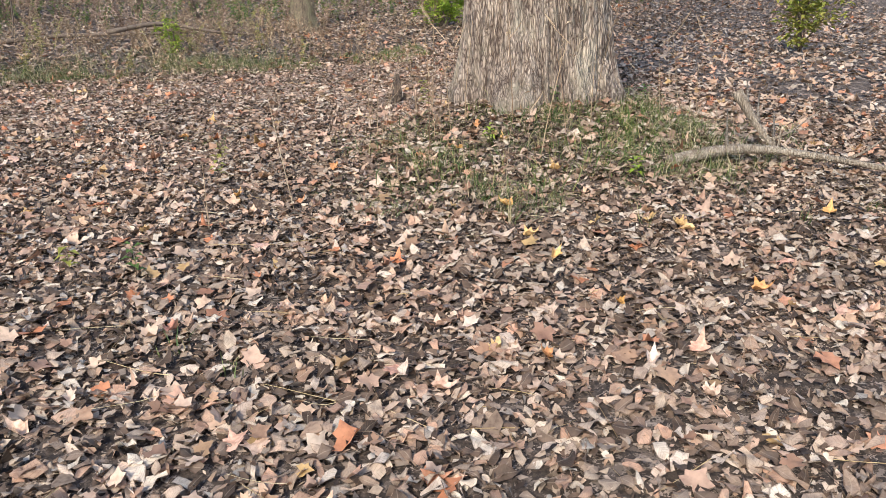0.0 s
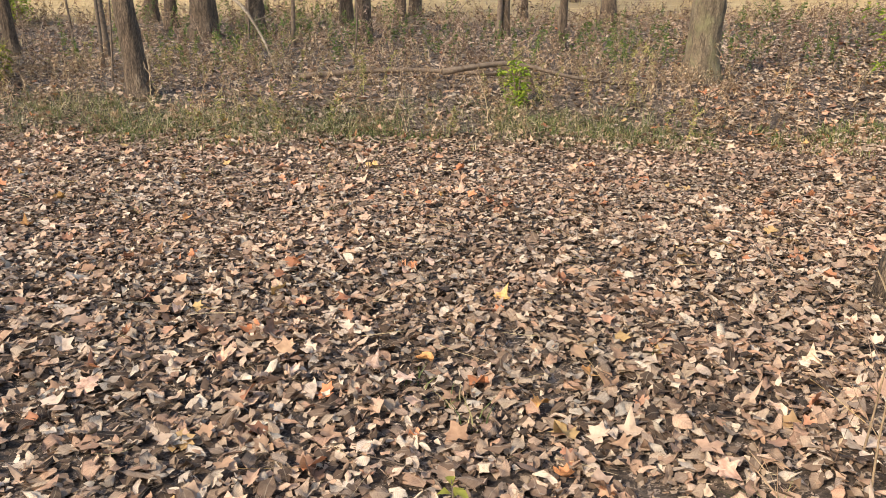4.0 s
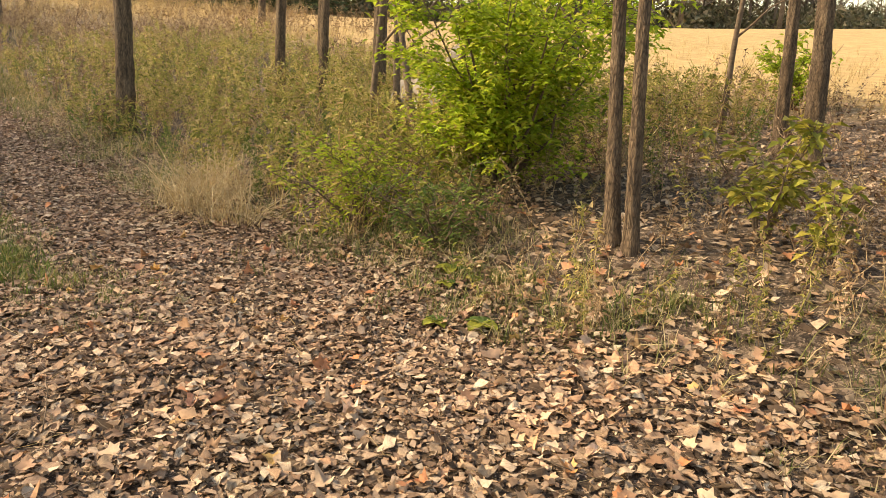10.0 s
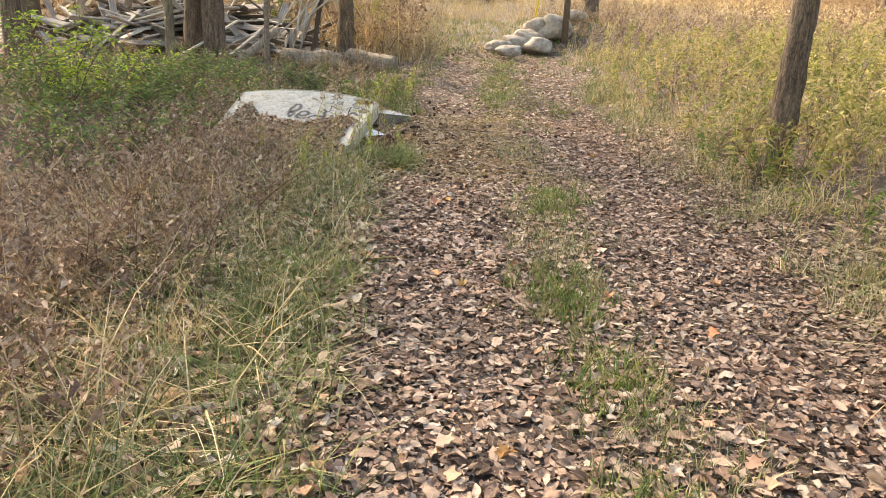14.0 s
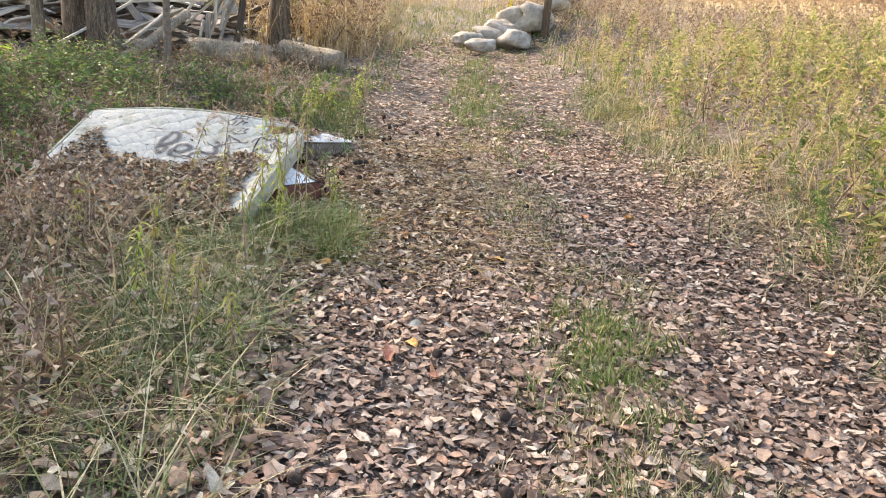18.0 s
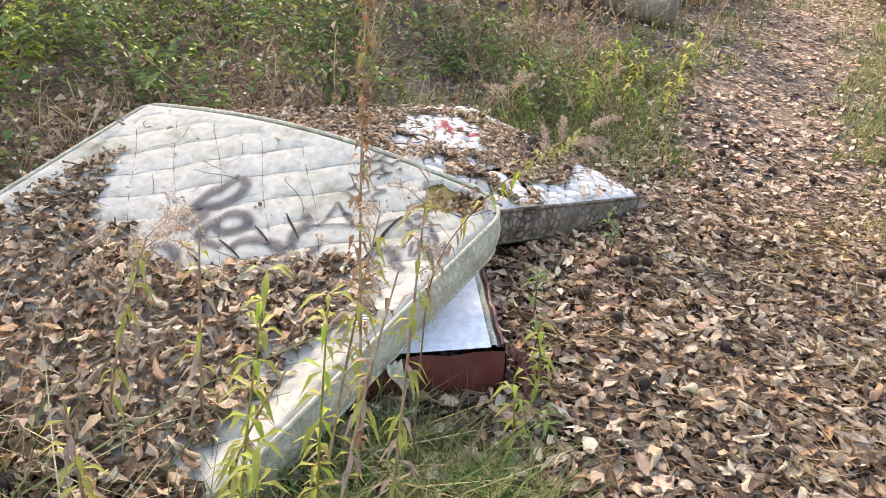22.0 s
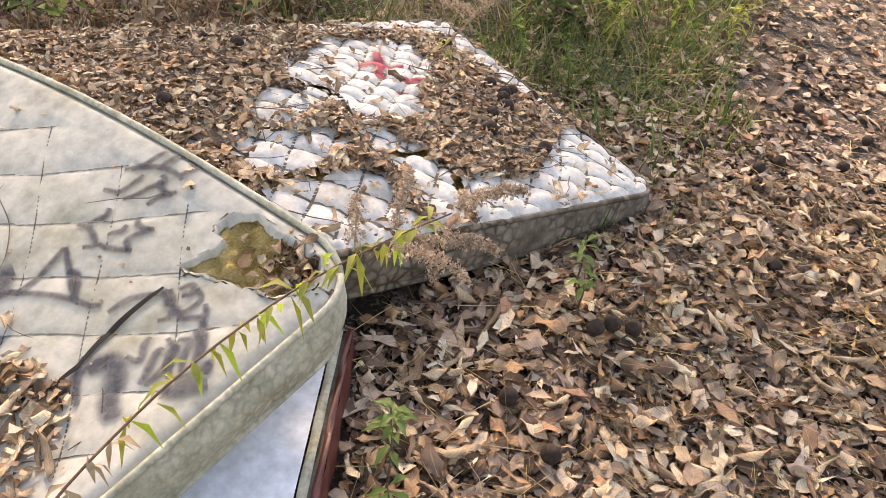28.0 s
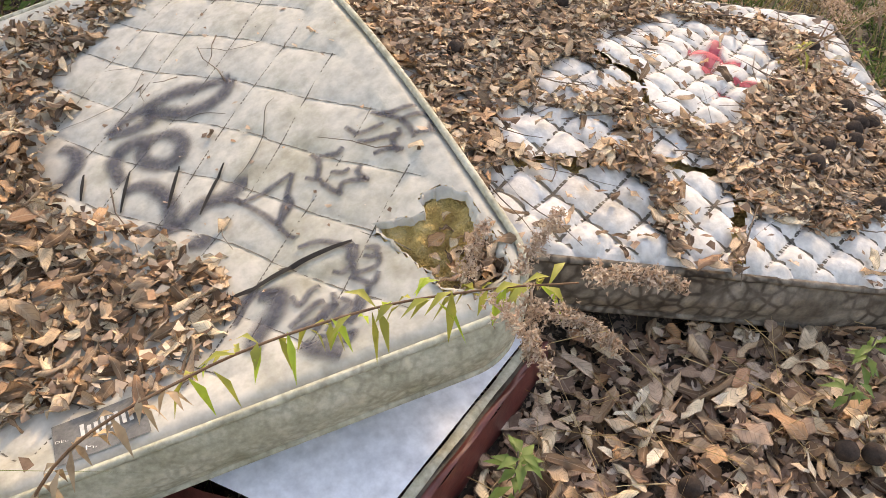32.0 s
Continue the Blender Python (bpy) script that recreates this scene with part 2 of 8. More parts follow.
def ground_mat():
    """Dark soil and crumbled litter by the lane, pale stubble on the field beyond the trees."""
    m, nodes, links, bs = node_mat("soil_and_stubble")
    v = coords(nodes, links)
    fine = noise_node(nodes, links, v, 38.0, 6.0, 0.7)
    wide = noise_node(nodes, links, v, 1.3, 4.0)
    soil = ramp_node(nodes, [(0.32, (0.018, 0.013, 0.010)), (0.5, (0.055, 0.039, 0.028)), (0.68, (0.14, 0.10, 0.072))])
    links.new(fine, soil.inputs["Fac"])
    tone = ramp_node(nodes, [(0.3, (0.8, 0.8, 0.8)), (0.7, (1.15, 1.1, 1.05))])
    links.new(wide, tone.inputs["Fac"])
    c = mix_node(nodes, links, 1.0, soil.outputs["Color"], tone.outputs["Color"], "MULTIPLY")
    for size, cut in ((21.0, 0.72), (43.0, 0.68)):
        cell = nodes.new("ShaderNodeTexVoronoi")
        cell.inputs["Scale"].default_value = size
        warp = nodes.new("ShaderNodeMixRGB")
        warp.blend_type = "LINEAR_LIGHT"
        warp.inputs[0].default_value = 0.05
        links.new(v, warp.inputs[1])
        wn_ = nodes.new("ShaderNodeTexNoise")
        wn_.inputs["Scale"].default_value = size * 1.3
        links.new(v, wn_.inputs["Vector"])
        links.new(wn_.outputs["Color"], warp.inputs[2])
        links.new(warp.outputs[0], cell.inputs["Vector"])
        sep = nodes.new("ShaderNodeSeparateColor")
        links.new(cell.outputs["Color"], sep.inputs[0])
        bits = ramp_node(nodes, [(0.0, (0.04, 0.028, 0.02)), (0.4, (0.11, 0.08, 0.058)), (0.75, (0.24, 0.18, 0.135)), (1.0, (0.40, 0.31, 0.24))])
        links.new(sep.outputs[0], bits.inputs["Fac"])
        show = nodes.new("ShaderNodeMath")
        show.operation = "GREATER_THAN"
        show.inputs[1].default_value = cut
        links.new(sep.outputs[1], show.inputs[0])
        c = mix_node(nodes, links, show.outputs[0], c, bits.outputs["Color"])
    stub = ramp_node(nodes, [(0.3, (0.26, 0.17, 0.075)), (0.5, (0.44, 0.31, 0.14)), (0.7, (0.58, 0.43, 0.22))])
    vs = coords(nodes, links, (0.5, 1.6, 1))
    links.new(noise_node(nodes, links, vs, 2.4, 7.0, 0.72), stub.inputs["Fac"])
    sx = nodes.new("ShaderNodeSeparateXYZ")
    links.new(v, sx.inputs[0])
    edge = nodes.new("ShaderNodeMath")
    edge.operation = "MULTIPLY_ADD"
    links.new(wide, edge.inputs[0])
    edge.inputs[1].default_value = 4.0
    links.new(sx.outputs["Y"], edge.inputs[2])
    mr = nodes.new("ShaderNodeMapRange")
    mr.inputs["From Min"].default_value, mr.inputs["From Max"].default_value = 23.0, 26.0
    links.new(edge.outputs[0], mr.inputs["Value"])
    links.new(mix_node(nodes, links, mr.outputs[0], c, stub.outputs["Color"]), bs.inputs["Base Color"])
    bs.inputs["Roughness"].default_value = 0.95
    bump_node(nodes, links, bs, fine, 0.7, 0.02)
    return m


def single_leaf(name, stops):
    """Whole leaves that lie singly: a colour for each, with paler veins and brown blotches."""
    m, nodes, links, bs = node_mat(name)
    oi = nodes.new("ShaderNodeObjectInfo")
    r = ramp_node(nodes, stops)
    links.new(oi.outputs["Random"], r.inputs["Fac"])
    v = coords(nodes, links)
    dark = ramp_node(nodes, [(0.35, (0.62, 0.55, 0.5)), (0.6, (1.08, 1.08, 1.05))])
    n = noise_node(nodes, links, v, 45.0, 4.0)
    links.new(n, dark.inputs["Fac"])
    links.new(mix_node(nodes, links, 1.0, r.outputs["Color"], dark.outputs["Color"], "MULTIPLY"), bs.inputs["Base Color"])
    bs.inputs["Roughness"].default_value = 0.65
    bump_node(nodes, links, bs, n, 0.4, 0.004)
    return m


M_GROUND = ground_mat()
M_LEAF_TAN = leafy("fallen_leaf_tan", [(0.0, (0.07, 0.045, 0.032)), (0.2, (0.17, 0.115, 0.08)), (0.36, (0.38, 0.285, 0.205)), (0.5, (0.54, 0.43, 0.33)), (0.66, (0.40, 0.26, 0.175)), (0.8, (0.66, 0.56, 0.45)), (0.92, (0.52, 0.33, 0.22)), (1.0, (0.24, 0.17, 0.12))], 0.7, 0.12)
M_LEAF_MAPLE = leafy("fallen_leaf_maple", [(0.0, (0.30, 0.17, 0.11)), (0.15, (0.56, 0.36, 0.23)), (0.35, (0.66, 0.49, 0.37)), (0.52, (0.42, 0.25, 0.17)), (0.68, (0.68, 0.54, 0.43)), (0.84, (0.62, 0.25, 0.12)), (0.93, (0.24, 0.15, 0.11)), (1.0, (0.64, 0.42, 0.18))], 0.65, 0.15, 25.0, 0.25)
M_MAPLE_ONE = single_leaf("maple_leaf", [(0.0, (0.58, 0.36, 0.22)), (0.25, (0.66, 0.48, 0.36)), (0.5, (0.62, 0.36, 0.25)), (0.65, (0.68, 0.54, 0.43)), (0.8, (0.58, 0.24, 0.14)), (0.92, (0.66, 0.36, 0.10)), (1.0, (0.64, 0.44, 0.20))])
M_LEAF_LANE = leafy("fallen_leaf_lane", [(0.0, (0.17, 0.115, 0.085)), (0.25, (0.285, 0.19, 0.145)), (0.55, (0.40, 0.28, 0.213)), (0.8, (0.50, 0.37, 0.288)), (0.93, (0.60, 0.49, 0.40)), (1.0, (0.38, 0.22, 0.155))], 0.75, 0.1, 40.0, 0.4)
M_LEAF_DARK = leafy("fallen_leaf_walnut", [(0.0, (0.09, 0.055, 0.038)), (0.25, (0.23, 0.15, 0.105)), (0.5, (0.40, 0.285, 0.21)), (0.7, (0.54, 0.42, 0.32)), (0.85, (0.66, 0.54, 0.42)), (0.93, (0.50, 0.29, 0.17)), (1.0, (0.28, 0.165, 0.11))], 0.7, 0.1)
M_LITTER_TAN = veined("woodland_leaf_tan", [(0.0, (0.045, 0.03, 0.022)), (0.16, (0.12, 0.08, 0.055)), (0.30, (0.30, 0.21, 0.15)), (0.48, (0.52, 0.40, 0.30)), (0.62, (0.40, 0.25, 0.17)), (0.76, (0.70, 0.60, 0.49)), (0.88, (0.56, 0.34, 0.23)), (1.0, (0.22, 0.15, 0.11))], 0.7, 0.12, 40.0)
M_LITTER_LANE = veined("lane_leaf_brown", [(0.0, (0.06, 0.038, 0.028)), (0.2, (0.16, 0.10, 0.075)), (0.42, (0.32, 0.215, 0.16)), (0.65, (0.46, 0.335, 0.255)), (0.82, (0.62, 0.51, 0.41)), (0.92, (0.42, 0.24, 0.16)), (1.0, (0.68, 0.58, 0.48))], 0.75, 0.1, 40.0)
M_LITTER_DARK = veined("walnut_leaf_brown", [(0.0, (0.06, 0.0357, 0.0264)), (0.22, (0.192, 0.119, 0.084)), (0.45, (0.408, 0.28, 0.204)), (0.65, (0.624, 0.476, 0.36)), (0.82, (0.74, 0.666, 0.528)), (0.92, (0.6, 0.333, 0.192)), (1.0, (0.264, 0.155, 0.108))], 0.7, 0.1, 40.0)
M_CURL_TAN = veined("curled_leaf_tan", [(0.0, (0.13, 0.085, 0.06)), (0.2, (0.28, 0.195, 0.14)), (0.4, (0.48, 0.37, 0.275)), (0.6, (0.60, 0.48, 0.37)), (0.75, (0.68, 0.58, 0.46)), (0.88, (0.58, 0.38, 0.27)), (1.0, (0.40, 0.25, 0.17))])
M_CURL_BROWN = veined("curled_leaf_brown", [(0.0, (0.072, 0.0428, 0.0264)), (0.2, (0.216, 0.137, 0.084)), (0.42, (0.432, 0.297, 0.192)), (0.62, (0.624, 0.458, 0.312)), (0.78, (0.74, 0.631, 0.456)), (0.9, (0.6, 0.357, 0.192)), (1.0, (0.324, 0.184, 0.114))])
M_GRASS = leafy("green_grass", [(0.0, (0.07, 0.115, 0.03)), (0.35, (0.13, 0.20, 0.05)), (0.65, (0.21, 0.26, 0.075)), (0.85, (0.34, 0.32, 0.12)), (1.0, (0.46, 0.38, 0.2))], 0.6, 0.25, 30)
M_GRASS_DARK = leafy("dark_green_grass", [(0.0, (0.07, 0.11, 0.035)), (0.4, (0.13, 0.18, 0.055)), (0.65, (0.22, 0.245, 0.085)), (0.82, (0.40, 0.35, 0.17)), (1.0, (0.52, 0.43, 0.25))], 0.6, 0.2, 30)
M_STRAW = leafy("straw", [(0.0, (0.34, 0.235, 0.11)), (0.35, (0.52, 0.385, 0.19)), (0.7, (0.66, 0.52, 0.29)), (1.0, (0.74, 0.62, 0.40))], 0.6, 0.25, 30)
M_WEED_BROWN = leafy("dead_weed", [(0.0, (0.17, 0.11, 0.07)), (0.35, (0.31, 0.21, 0.14)), (0.65, (0.45, 0.33, 0.21)), (1.0, (0.58, 0.46, 0.31))], 0.8, 0.15, 30)
M_WEED_YELLOW = leafy("yellowing_weed", [(0.0, (0.13, 0.17, 0.045)), (0.25, (0.32, 0.34, 0.095)), (0.5, (0.50, 0.47, 0.16)), (0.75, (0.66, 0.55, 0.28)), (0.9, (0.52, 0.38, 0.22)), (1.0, (0.28, 0.19, 0.11))], 0.7, 0.4, 30)
M_BUSH = leafy("bright_green_leaf", [(0.0, (0.20, 0.32, 0.035)), (0.4, (0.36, 0.52, 0.06)), (0.8, (0.50, 0.60, 0.09)), (1.0, (0.60, 0.60, 0.12))], 0.5, 0.5, 20, 0.2)
M_BUSH_DARK = leafy("green_leaf", [(0.0, (0.07, 0.13, 0.035)), (0.5, (0.14, 0.23, 0.06)), (0.85, (0.23, 0.31, 0.08)), (1.0, (0.42, 0.42, 0.11))], 0.5, 0.4, 20, 0.2)
M_YELLOW_LEAF = leafy("yellow_green_leaf", [(0.0, (0.19, 0.24, 0.045)), (0.5, (0.35, 0.36, 0.07)), (1.0, (0.50, 0.43, 0.11))], 0.5, 0.35, 20, 0.2)
M_VERGE = leafy("verge_grass", [(0.0, (0.08, 0.12, 0.04)), (0.3, (0.15, 0.20, 0.065)), (0.5, (0.30, 0.30, 0.12)), (0.7, (0.52, 0.44, 0.26)), (1.0, (0.64, 0.54, 0.36))], 0.6, 0.25, 30)
M_WEED_PINK = leafy("pinkish_dead_weed", [(0.0, (0.13, 0.08, 0.06)), (0.35, (0.27, 0.175, 0.13)), (0.65, (0.40, 0.29, 0.22)), (1.0, (0.56, 0.44, 0.34))], 0.8, 0.15, 30)
M_FLUFF = leafy("seed_fluff", [(0.0, (0.36, 0.25, 0.18)), (0.5, (0.56, 0.42, 0.33)), (1.0, (0.74, 0.62, 0.51))], 0.9, 0.3, 60, 0.2)
M_TWIG = mottled("twig_bark", [(0.3, (0.10, 0.07, 0.05)), (0.7, (0.24, 0.18, 0.13))], 20, 0.85)
M_BARK_BIG = bark_mat("grey_ridged_bark", (0.09, 0.06, 0.043), (0.56, 0.45, 0.34), (0.36, 0.31, 0.22), 1.1, 0.17, 0.95)
M_BARK = bark_mat("brown_furrowed_bark", (0.055, 0.038, 0.026), (0.27, 0.195, 0.13), None, 1.3)
M_BARK_PALE = bark_mat("pale_mossy_bark", (0.10, 0.075, 0.05), (0.36, 0.28, 0.18), (0.24, 0.225, 0.11), 1.5)
M_BARK_FAR = mottled("distant_bark", [(0.3, (0.12, 0.095, 0.08)), (0.7, (0.24, 0.195, 0.165))], 3, 0.9, 0)


# ---- building tools ----
def vnoise(p, seed=0):
    """Value noise of points (n, 3), between 0 and 1."""
    p = np.asarray(p, float)
    i = np.floor(p).astype(np.int64)
    f = p - i
    f = f * f * (3 - 2 * f)
    out = np.zeros(len(p))
    for dx in (0, 1):
        for dy in (0, 1):
            for dz in (0, 1):
                h = (i[:, 0] + dx) * 374761393 + (i[:, 1] + dy) * 668265263 + (i[:, 2] + dz) * 2147483647 + seed * 974711
                h = (h ^ (h >> 13)) * 1274126177
                h = ((h ^ (h >> 16)) & 0xFFFF) / 65535.0
                w = (f[:, 0] if dx else 1 - f[:, 0]) * (f[:, 1] if dy else 1 - f[:, 1]) * (f[:, 2] if dz else 1 - f[:, 2])
                out += h * w
    return out


def noise2(x, y, scale, seed=0):
    x, y = np.asarray(x, float).ravel(), np.asarray(y, float).ravel()
    return vnoise(np.stack([x * scale, y * scale, np.full(len(x), 0.37)], 1), seed)


def mesh_of(name, v, f, mat, smooth=True):
    """A mesh from arrays of vertices and of triangles."""
    v, f = np.asarray(v, np.float32), np.asarray(f, np.int32)
    me = bpy.data.meshes.new(name)
    me.vertices.add(len(v))
    me.vertices.foreach_set("co", v.ravel())
    me.loops.add(len(f) * 3)
    me.loops.foreach_set("vertex_index", f.ravel())
    me.polygons.add(len(f))
    me.polygons.foreach_set("loop_start", np.arange(0, len(f) * 3, 3, dtype=np.int32))
    me.polygons.foreach_set("use_smooth", np.full(len(f), smooth))
    me.materials.append(mat)
    me.update(calc_edges=True)
    return me


class Pile:
    """Collects pieces of one mesh."""

    def __init__(self):
        self.v, self.f, self.n = [], [], 0

    def add(self, vf):
        v, f = np.asarray(vf[0], float), np.asarray(vf[1], int)
        self.v.append(v)
        self.f.append(f + self.n)
        self.n += len(v)
        return self

    def out(self):
        return np.concatenate(self.v), np.concatenate(self.f)


def part(name, vf, mat, parent=None, label="", smooth=True):
    v, f, *place = vf.out() if isinstance(vf, Pile) else vf
    ob = new(name, mesh_of(name, v, f, mat, smooth))
    if place:
        ob.data.attributes.new("blade_place", "FLOAT_VECTOR", "POINT").data.foreach_set("vector", np.asarray(place[0], np.float32).ravel())
    if parent is not None:
        ob.parent = parent
    if label:
        ob["label"] = label
    return ob


def empty(name, x=0, y=0, z=0, rz=0, label="", category="", group="", kind=""):
    ob = new(name)
    ob.empty_display_size = 0.2
    ob.matrix_basis = pose(x, y, z, 0, 0, rz)
    return tagged(ob, label, category, group, kind)


def quads(q):
    q = np.asarray(q)
    return np.concatenate([q[:, [0, 1, 2]], q[:, [0, 2, 3]]])


def tube(pts, rad, n=6, bark=0.0, seed=0):
    """A tapering tube along points; bark: relief as a share of the radius."""
    pts = np.asarray(pts, float)
    rad = np.broadcast_to(np.asarray(rad, float), (len(pts),))
    k = len(pts)
    d = np.gradient(pts, axis=0)
    d /= np.linalg.norm(d, axis=1)[:, None] + 1e-9
    ref = np.array([0.0, 0, 1]) if abs(d[:, 2]).mean() < 0.8 else np.array([1.0, 0, 0])
    a = np.cross(d, ref)
    a /= np.linalg.norm(a, axis=1)[:, None] + 1e-9
    b = np.cross(d, a)
    th = np.linspace(0, 2 * math.pi, n, endpoint=False)
    r = rad[:, None] * np.ones((k, n))
    if bark:
        q = np.stack([np.broadcast_to(np.cos(th) * n * 0.16, (k, n)).ravel(), np.broadcast_to(np.sin(th) * n * 0.16, (k, n)).ravel(), np.repeat(pts[:, 2] * 5.0, n)], 1)
        r = r * (1 + bark * (np.abs(vnoise(q, seed).reshape(k, n) - 0.5) * 4 - 1))
    v = pts[:, None, :] + r[:, :, None] * (np.cos(th)[None, :, None] * a[:, None, :] + np.sin(th)[None, :, None] * b[:, None, :])
    v = v.reshape(-1, 3)
    i = np.arange(k - 1)[:, None] * n
    j = np.arange(n)[None, :]
    j2 = (j + 1) % n
    q = np.stack([(i + j).ravel(), (i + j2).ravel(), (i + n + j2).ravel(), (i + n + j).ravel()], 1)
    f = [quads(q)]
    v = np.concatenate([v, pts[-1:], pts[:1]])
    jj = np.arange(n)
    f.append(np.stack([(k - 1) * n + jj, (k - 1) * n + (jj + 1) % n, np.full(n, k * n)], 1))
    f.append(np.stack([(jj + 1) % n, jj, np.full(n, k * n + 1)], 1))
    return v, np.concatenate(f)


def block(lx, ly, lz, bev=0.006, wobble=0.0, rng=None):
    """A box with chamfered long edges, centred, its length along x."""
    h, w = lz / 2, ly / 2
    ring = np.array([(-w + bev, -h), (w - bev, -h), (w, -h + bev), (w, h - bev), (w - bev, h), (-w + bev, h), (-w, h - bev), (-w, -h + bev)])
    xs = np.linspace(-lx / 2, lx / 2, 4)
    v = []
    for x in xs:
        o = rng.normal(0, wobble, 2) if wobble else (0, 0)
        v.append(np.column_stack([np.full(8, x), ring[:, 0] + o[0], ring[:, 1] + o[1]]))
    v = np.concatenate(v + [np.array([[xs[0], 0, 0], [xs[-1], 0, 0]])])
    f = []
    for s in range(3):
        for j in range(8):
            j2 = (j + 1) % 8
            a, b, c, d = s * 8 + j, s * 8 + j2, s * 8 + 8 + j2, s * 8 + 8 + j
            f += [(a, b, c), (a, c, d)]
    for j in range(8):
        f += [((j + 1) % 8, j, 32), (24 + j, 24 + (j + 1) % 8, 33)]
    return v, np.array(f)


def lump(rx, ry, rz, seed=0, rough=0.18, n=14, flat=0.0):
    """A rounded, uneven stone or nut."""
    bm = bmesh.new()
    bmesh.ops.create_icosphere(bm, subdivisions=3 if n > 10 else 2, radius=1.0)
    v = np.array([p.co[:] for p in bm.verts])
    f = np.array([[p.index for p in t.verts] for t in bm.faces])
    bm.free()
    d = vnoise(v * 1.4 + seed * 7.3, seed) * 0.7 + vnoise(v * 3.5 + seed * 3.1, seed + 5) * 0.3
    v = v * (1 + rough * (d - 0.5) * 2)[:, None]
    if flat:
        v[:, 2] = np.sign(v[:, 2]) * np.abs(v[:, 2]) ** (1 + flat) * 1.0
    return v * (rx, ry, rz), f


def rot(yaw, tilt, roll):
    """Rotation matrices (n, 3, 3): roll about x, tilt about y, yaw about z."""
    cy, sy, ct, st, cr, sr = np.cos(yaw), np.sin(yaw), np.cos(tilt), np.sin(tilt), np.cos(roll), np.sin(roll)
    return np.stack([
        np.stack([cy * ct, cy * st * sr - sy * cr, cy * st * cr + sy * sr], -1),
        np.stack([sy * ct, sy * st * sr + cy * cr, sy * st * cr - cy * sr], -1),
        np.stack([-st, ct * sr, ct * cr], -1)], -2)


def scatter(kinds, pos, rng, size=(0.8, 1.2), lean=0.0):
    """Many copies of small shapes (each v, f) at pos, joined: one mesh's arrays."""
    pos = np.asarray(pos, float)
    n = len(pos)
    pick = rng.integers(0, len(kinds), n)
    yaw = rng.uniform(0, 2 * math.pi, n)
    tilt = rng.normal(0, lean, n)
    roll = rng.normal(0, lean, n)
    s = rng.uniform(size[0], size[1], n)
    r = rot(yaw, tilt, roll) * s[:, None, None]
    vs, fs, base, places = [], [], 0, []
    for k, (v, f, *place) in enumerate(kinds):
        at = np.nonzero(pick == k)[0]
        if len(at) == 0:
            continue
        w = np.einsum("nij,kj->nki", r[at], v) + pos[at][:, None, :]
        vs.append(w.reshape(-1, 3))
        fs.append((np.asarray(f)[None] + (np.arange(len(at)) * len(v))[:, None, None] + base).reshape(-1, 3))
        base += len(at) * len(v)
        if place:
            places.append(np.tile(place[0], (len(at), 1)))
    if places:
        return np.concatenate(vs), np.concatenate(fs), np.concatenate(places)
    return np.concatenate(vs), np.concatenate(fs)


# ---- shapes of leaves, blades and stalks ----
def curled_leaf(length, width, roll, arch, rng, size=(5, 4)):
    """A dry leaf rolled along its rib, with wavy uneven edges."""
    nu, nv = size
    t = np.linspace(0, 1, nu)
    prof = np.clip(np.sin(math.pi * np.clip(t * 0.94 + 0.03, 0, 1)) ** 0.7 * (1.12 - 0.3 * t), 0.05, 1)
    side = [prof * rng.uniform(0.7, 1.2, nu), prof * rng.uniform(0.7, 1.2, nu)]
    s = np.linspace(-1, 1, nv)
    v = []
    ph, ph2, wave, twist = rng.uniform(0, 6.28), rng.uniform(0, 6.28), rng.uniform(0.04, 0.13), rng.normal(0, 0.7)
    for i in range(nu):
        a = roll * (0.6 + 0.8 * rng.uniform()) * (0.4 + t[i])
        for sj in s:
            w = width / 2 * side[int(sj > 0)][i]
            th = a * sj
            y = w * (math.sin(th) / a if abs(a) > 0.05 else sj)
            z = w * ((1 - math.cos(th)) / a if abs(a) > 0.05 else 0)
            z += wave * length * abs(sj) * math.sin(t[i] * 9 + ph2 + 2.5 * (sj > 0)) + twist * y * (t[i] - 0.5) + rng.normal(0, 0.020) * length * (0.3 + abs(sj))
            v.append(((t[i] - 0.5) * length + rng.normal(0, 0.02) * length * abs(sj), y + 0.09 * length * math.sin(t[i] * 3 + ph), z + arch * length * (1 - (2 * t[i] - 1) ** 2)))
    v = np.array(v)
    i = (np.arange(nu - 1)[:, None] * nv + np.arange(nv - 1)[None]).ravel()
    v[:, 2] -= v[:, 2].min()
    place = np.array([(a, b, 0.0) for a in t for b in s])
    return v, quads(np.stack([i, i + nv, i + nv + 1, i + 1], 1)), place


def plain_maple(size, curl, rng):
    """A lobed leaf for the joined litter."""
    v, f = maple_leaf(size, curl, rng)
    return np.concatenate([v[:1], v[17:33]]), np.array([(0, 1 + i, 1 + (i + 1) % 16) for i in range(16)])


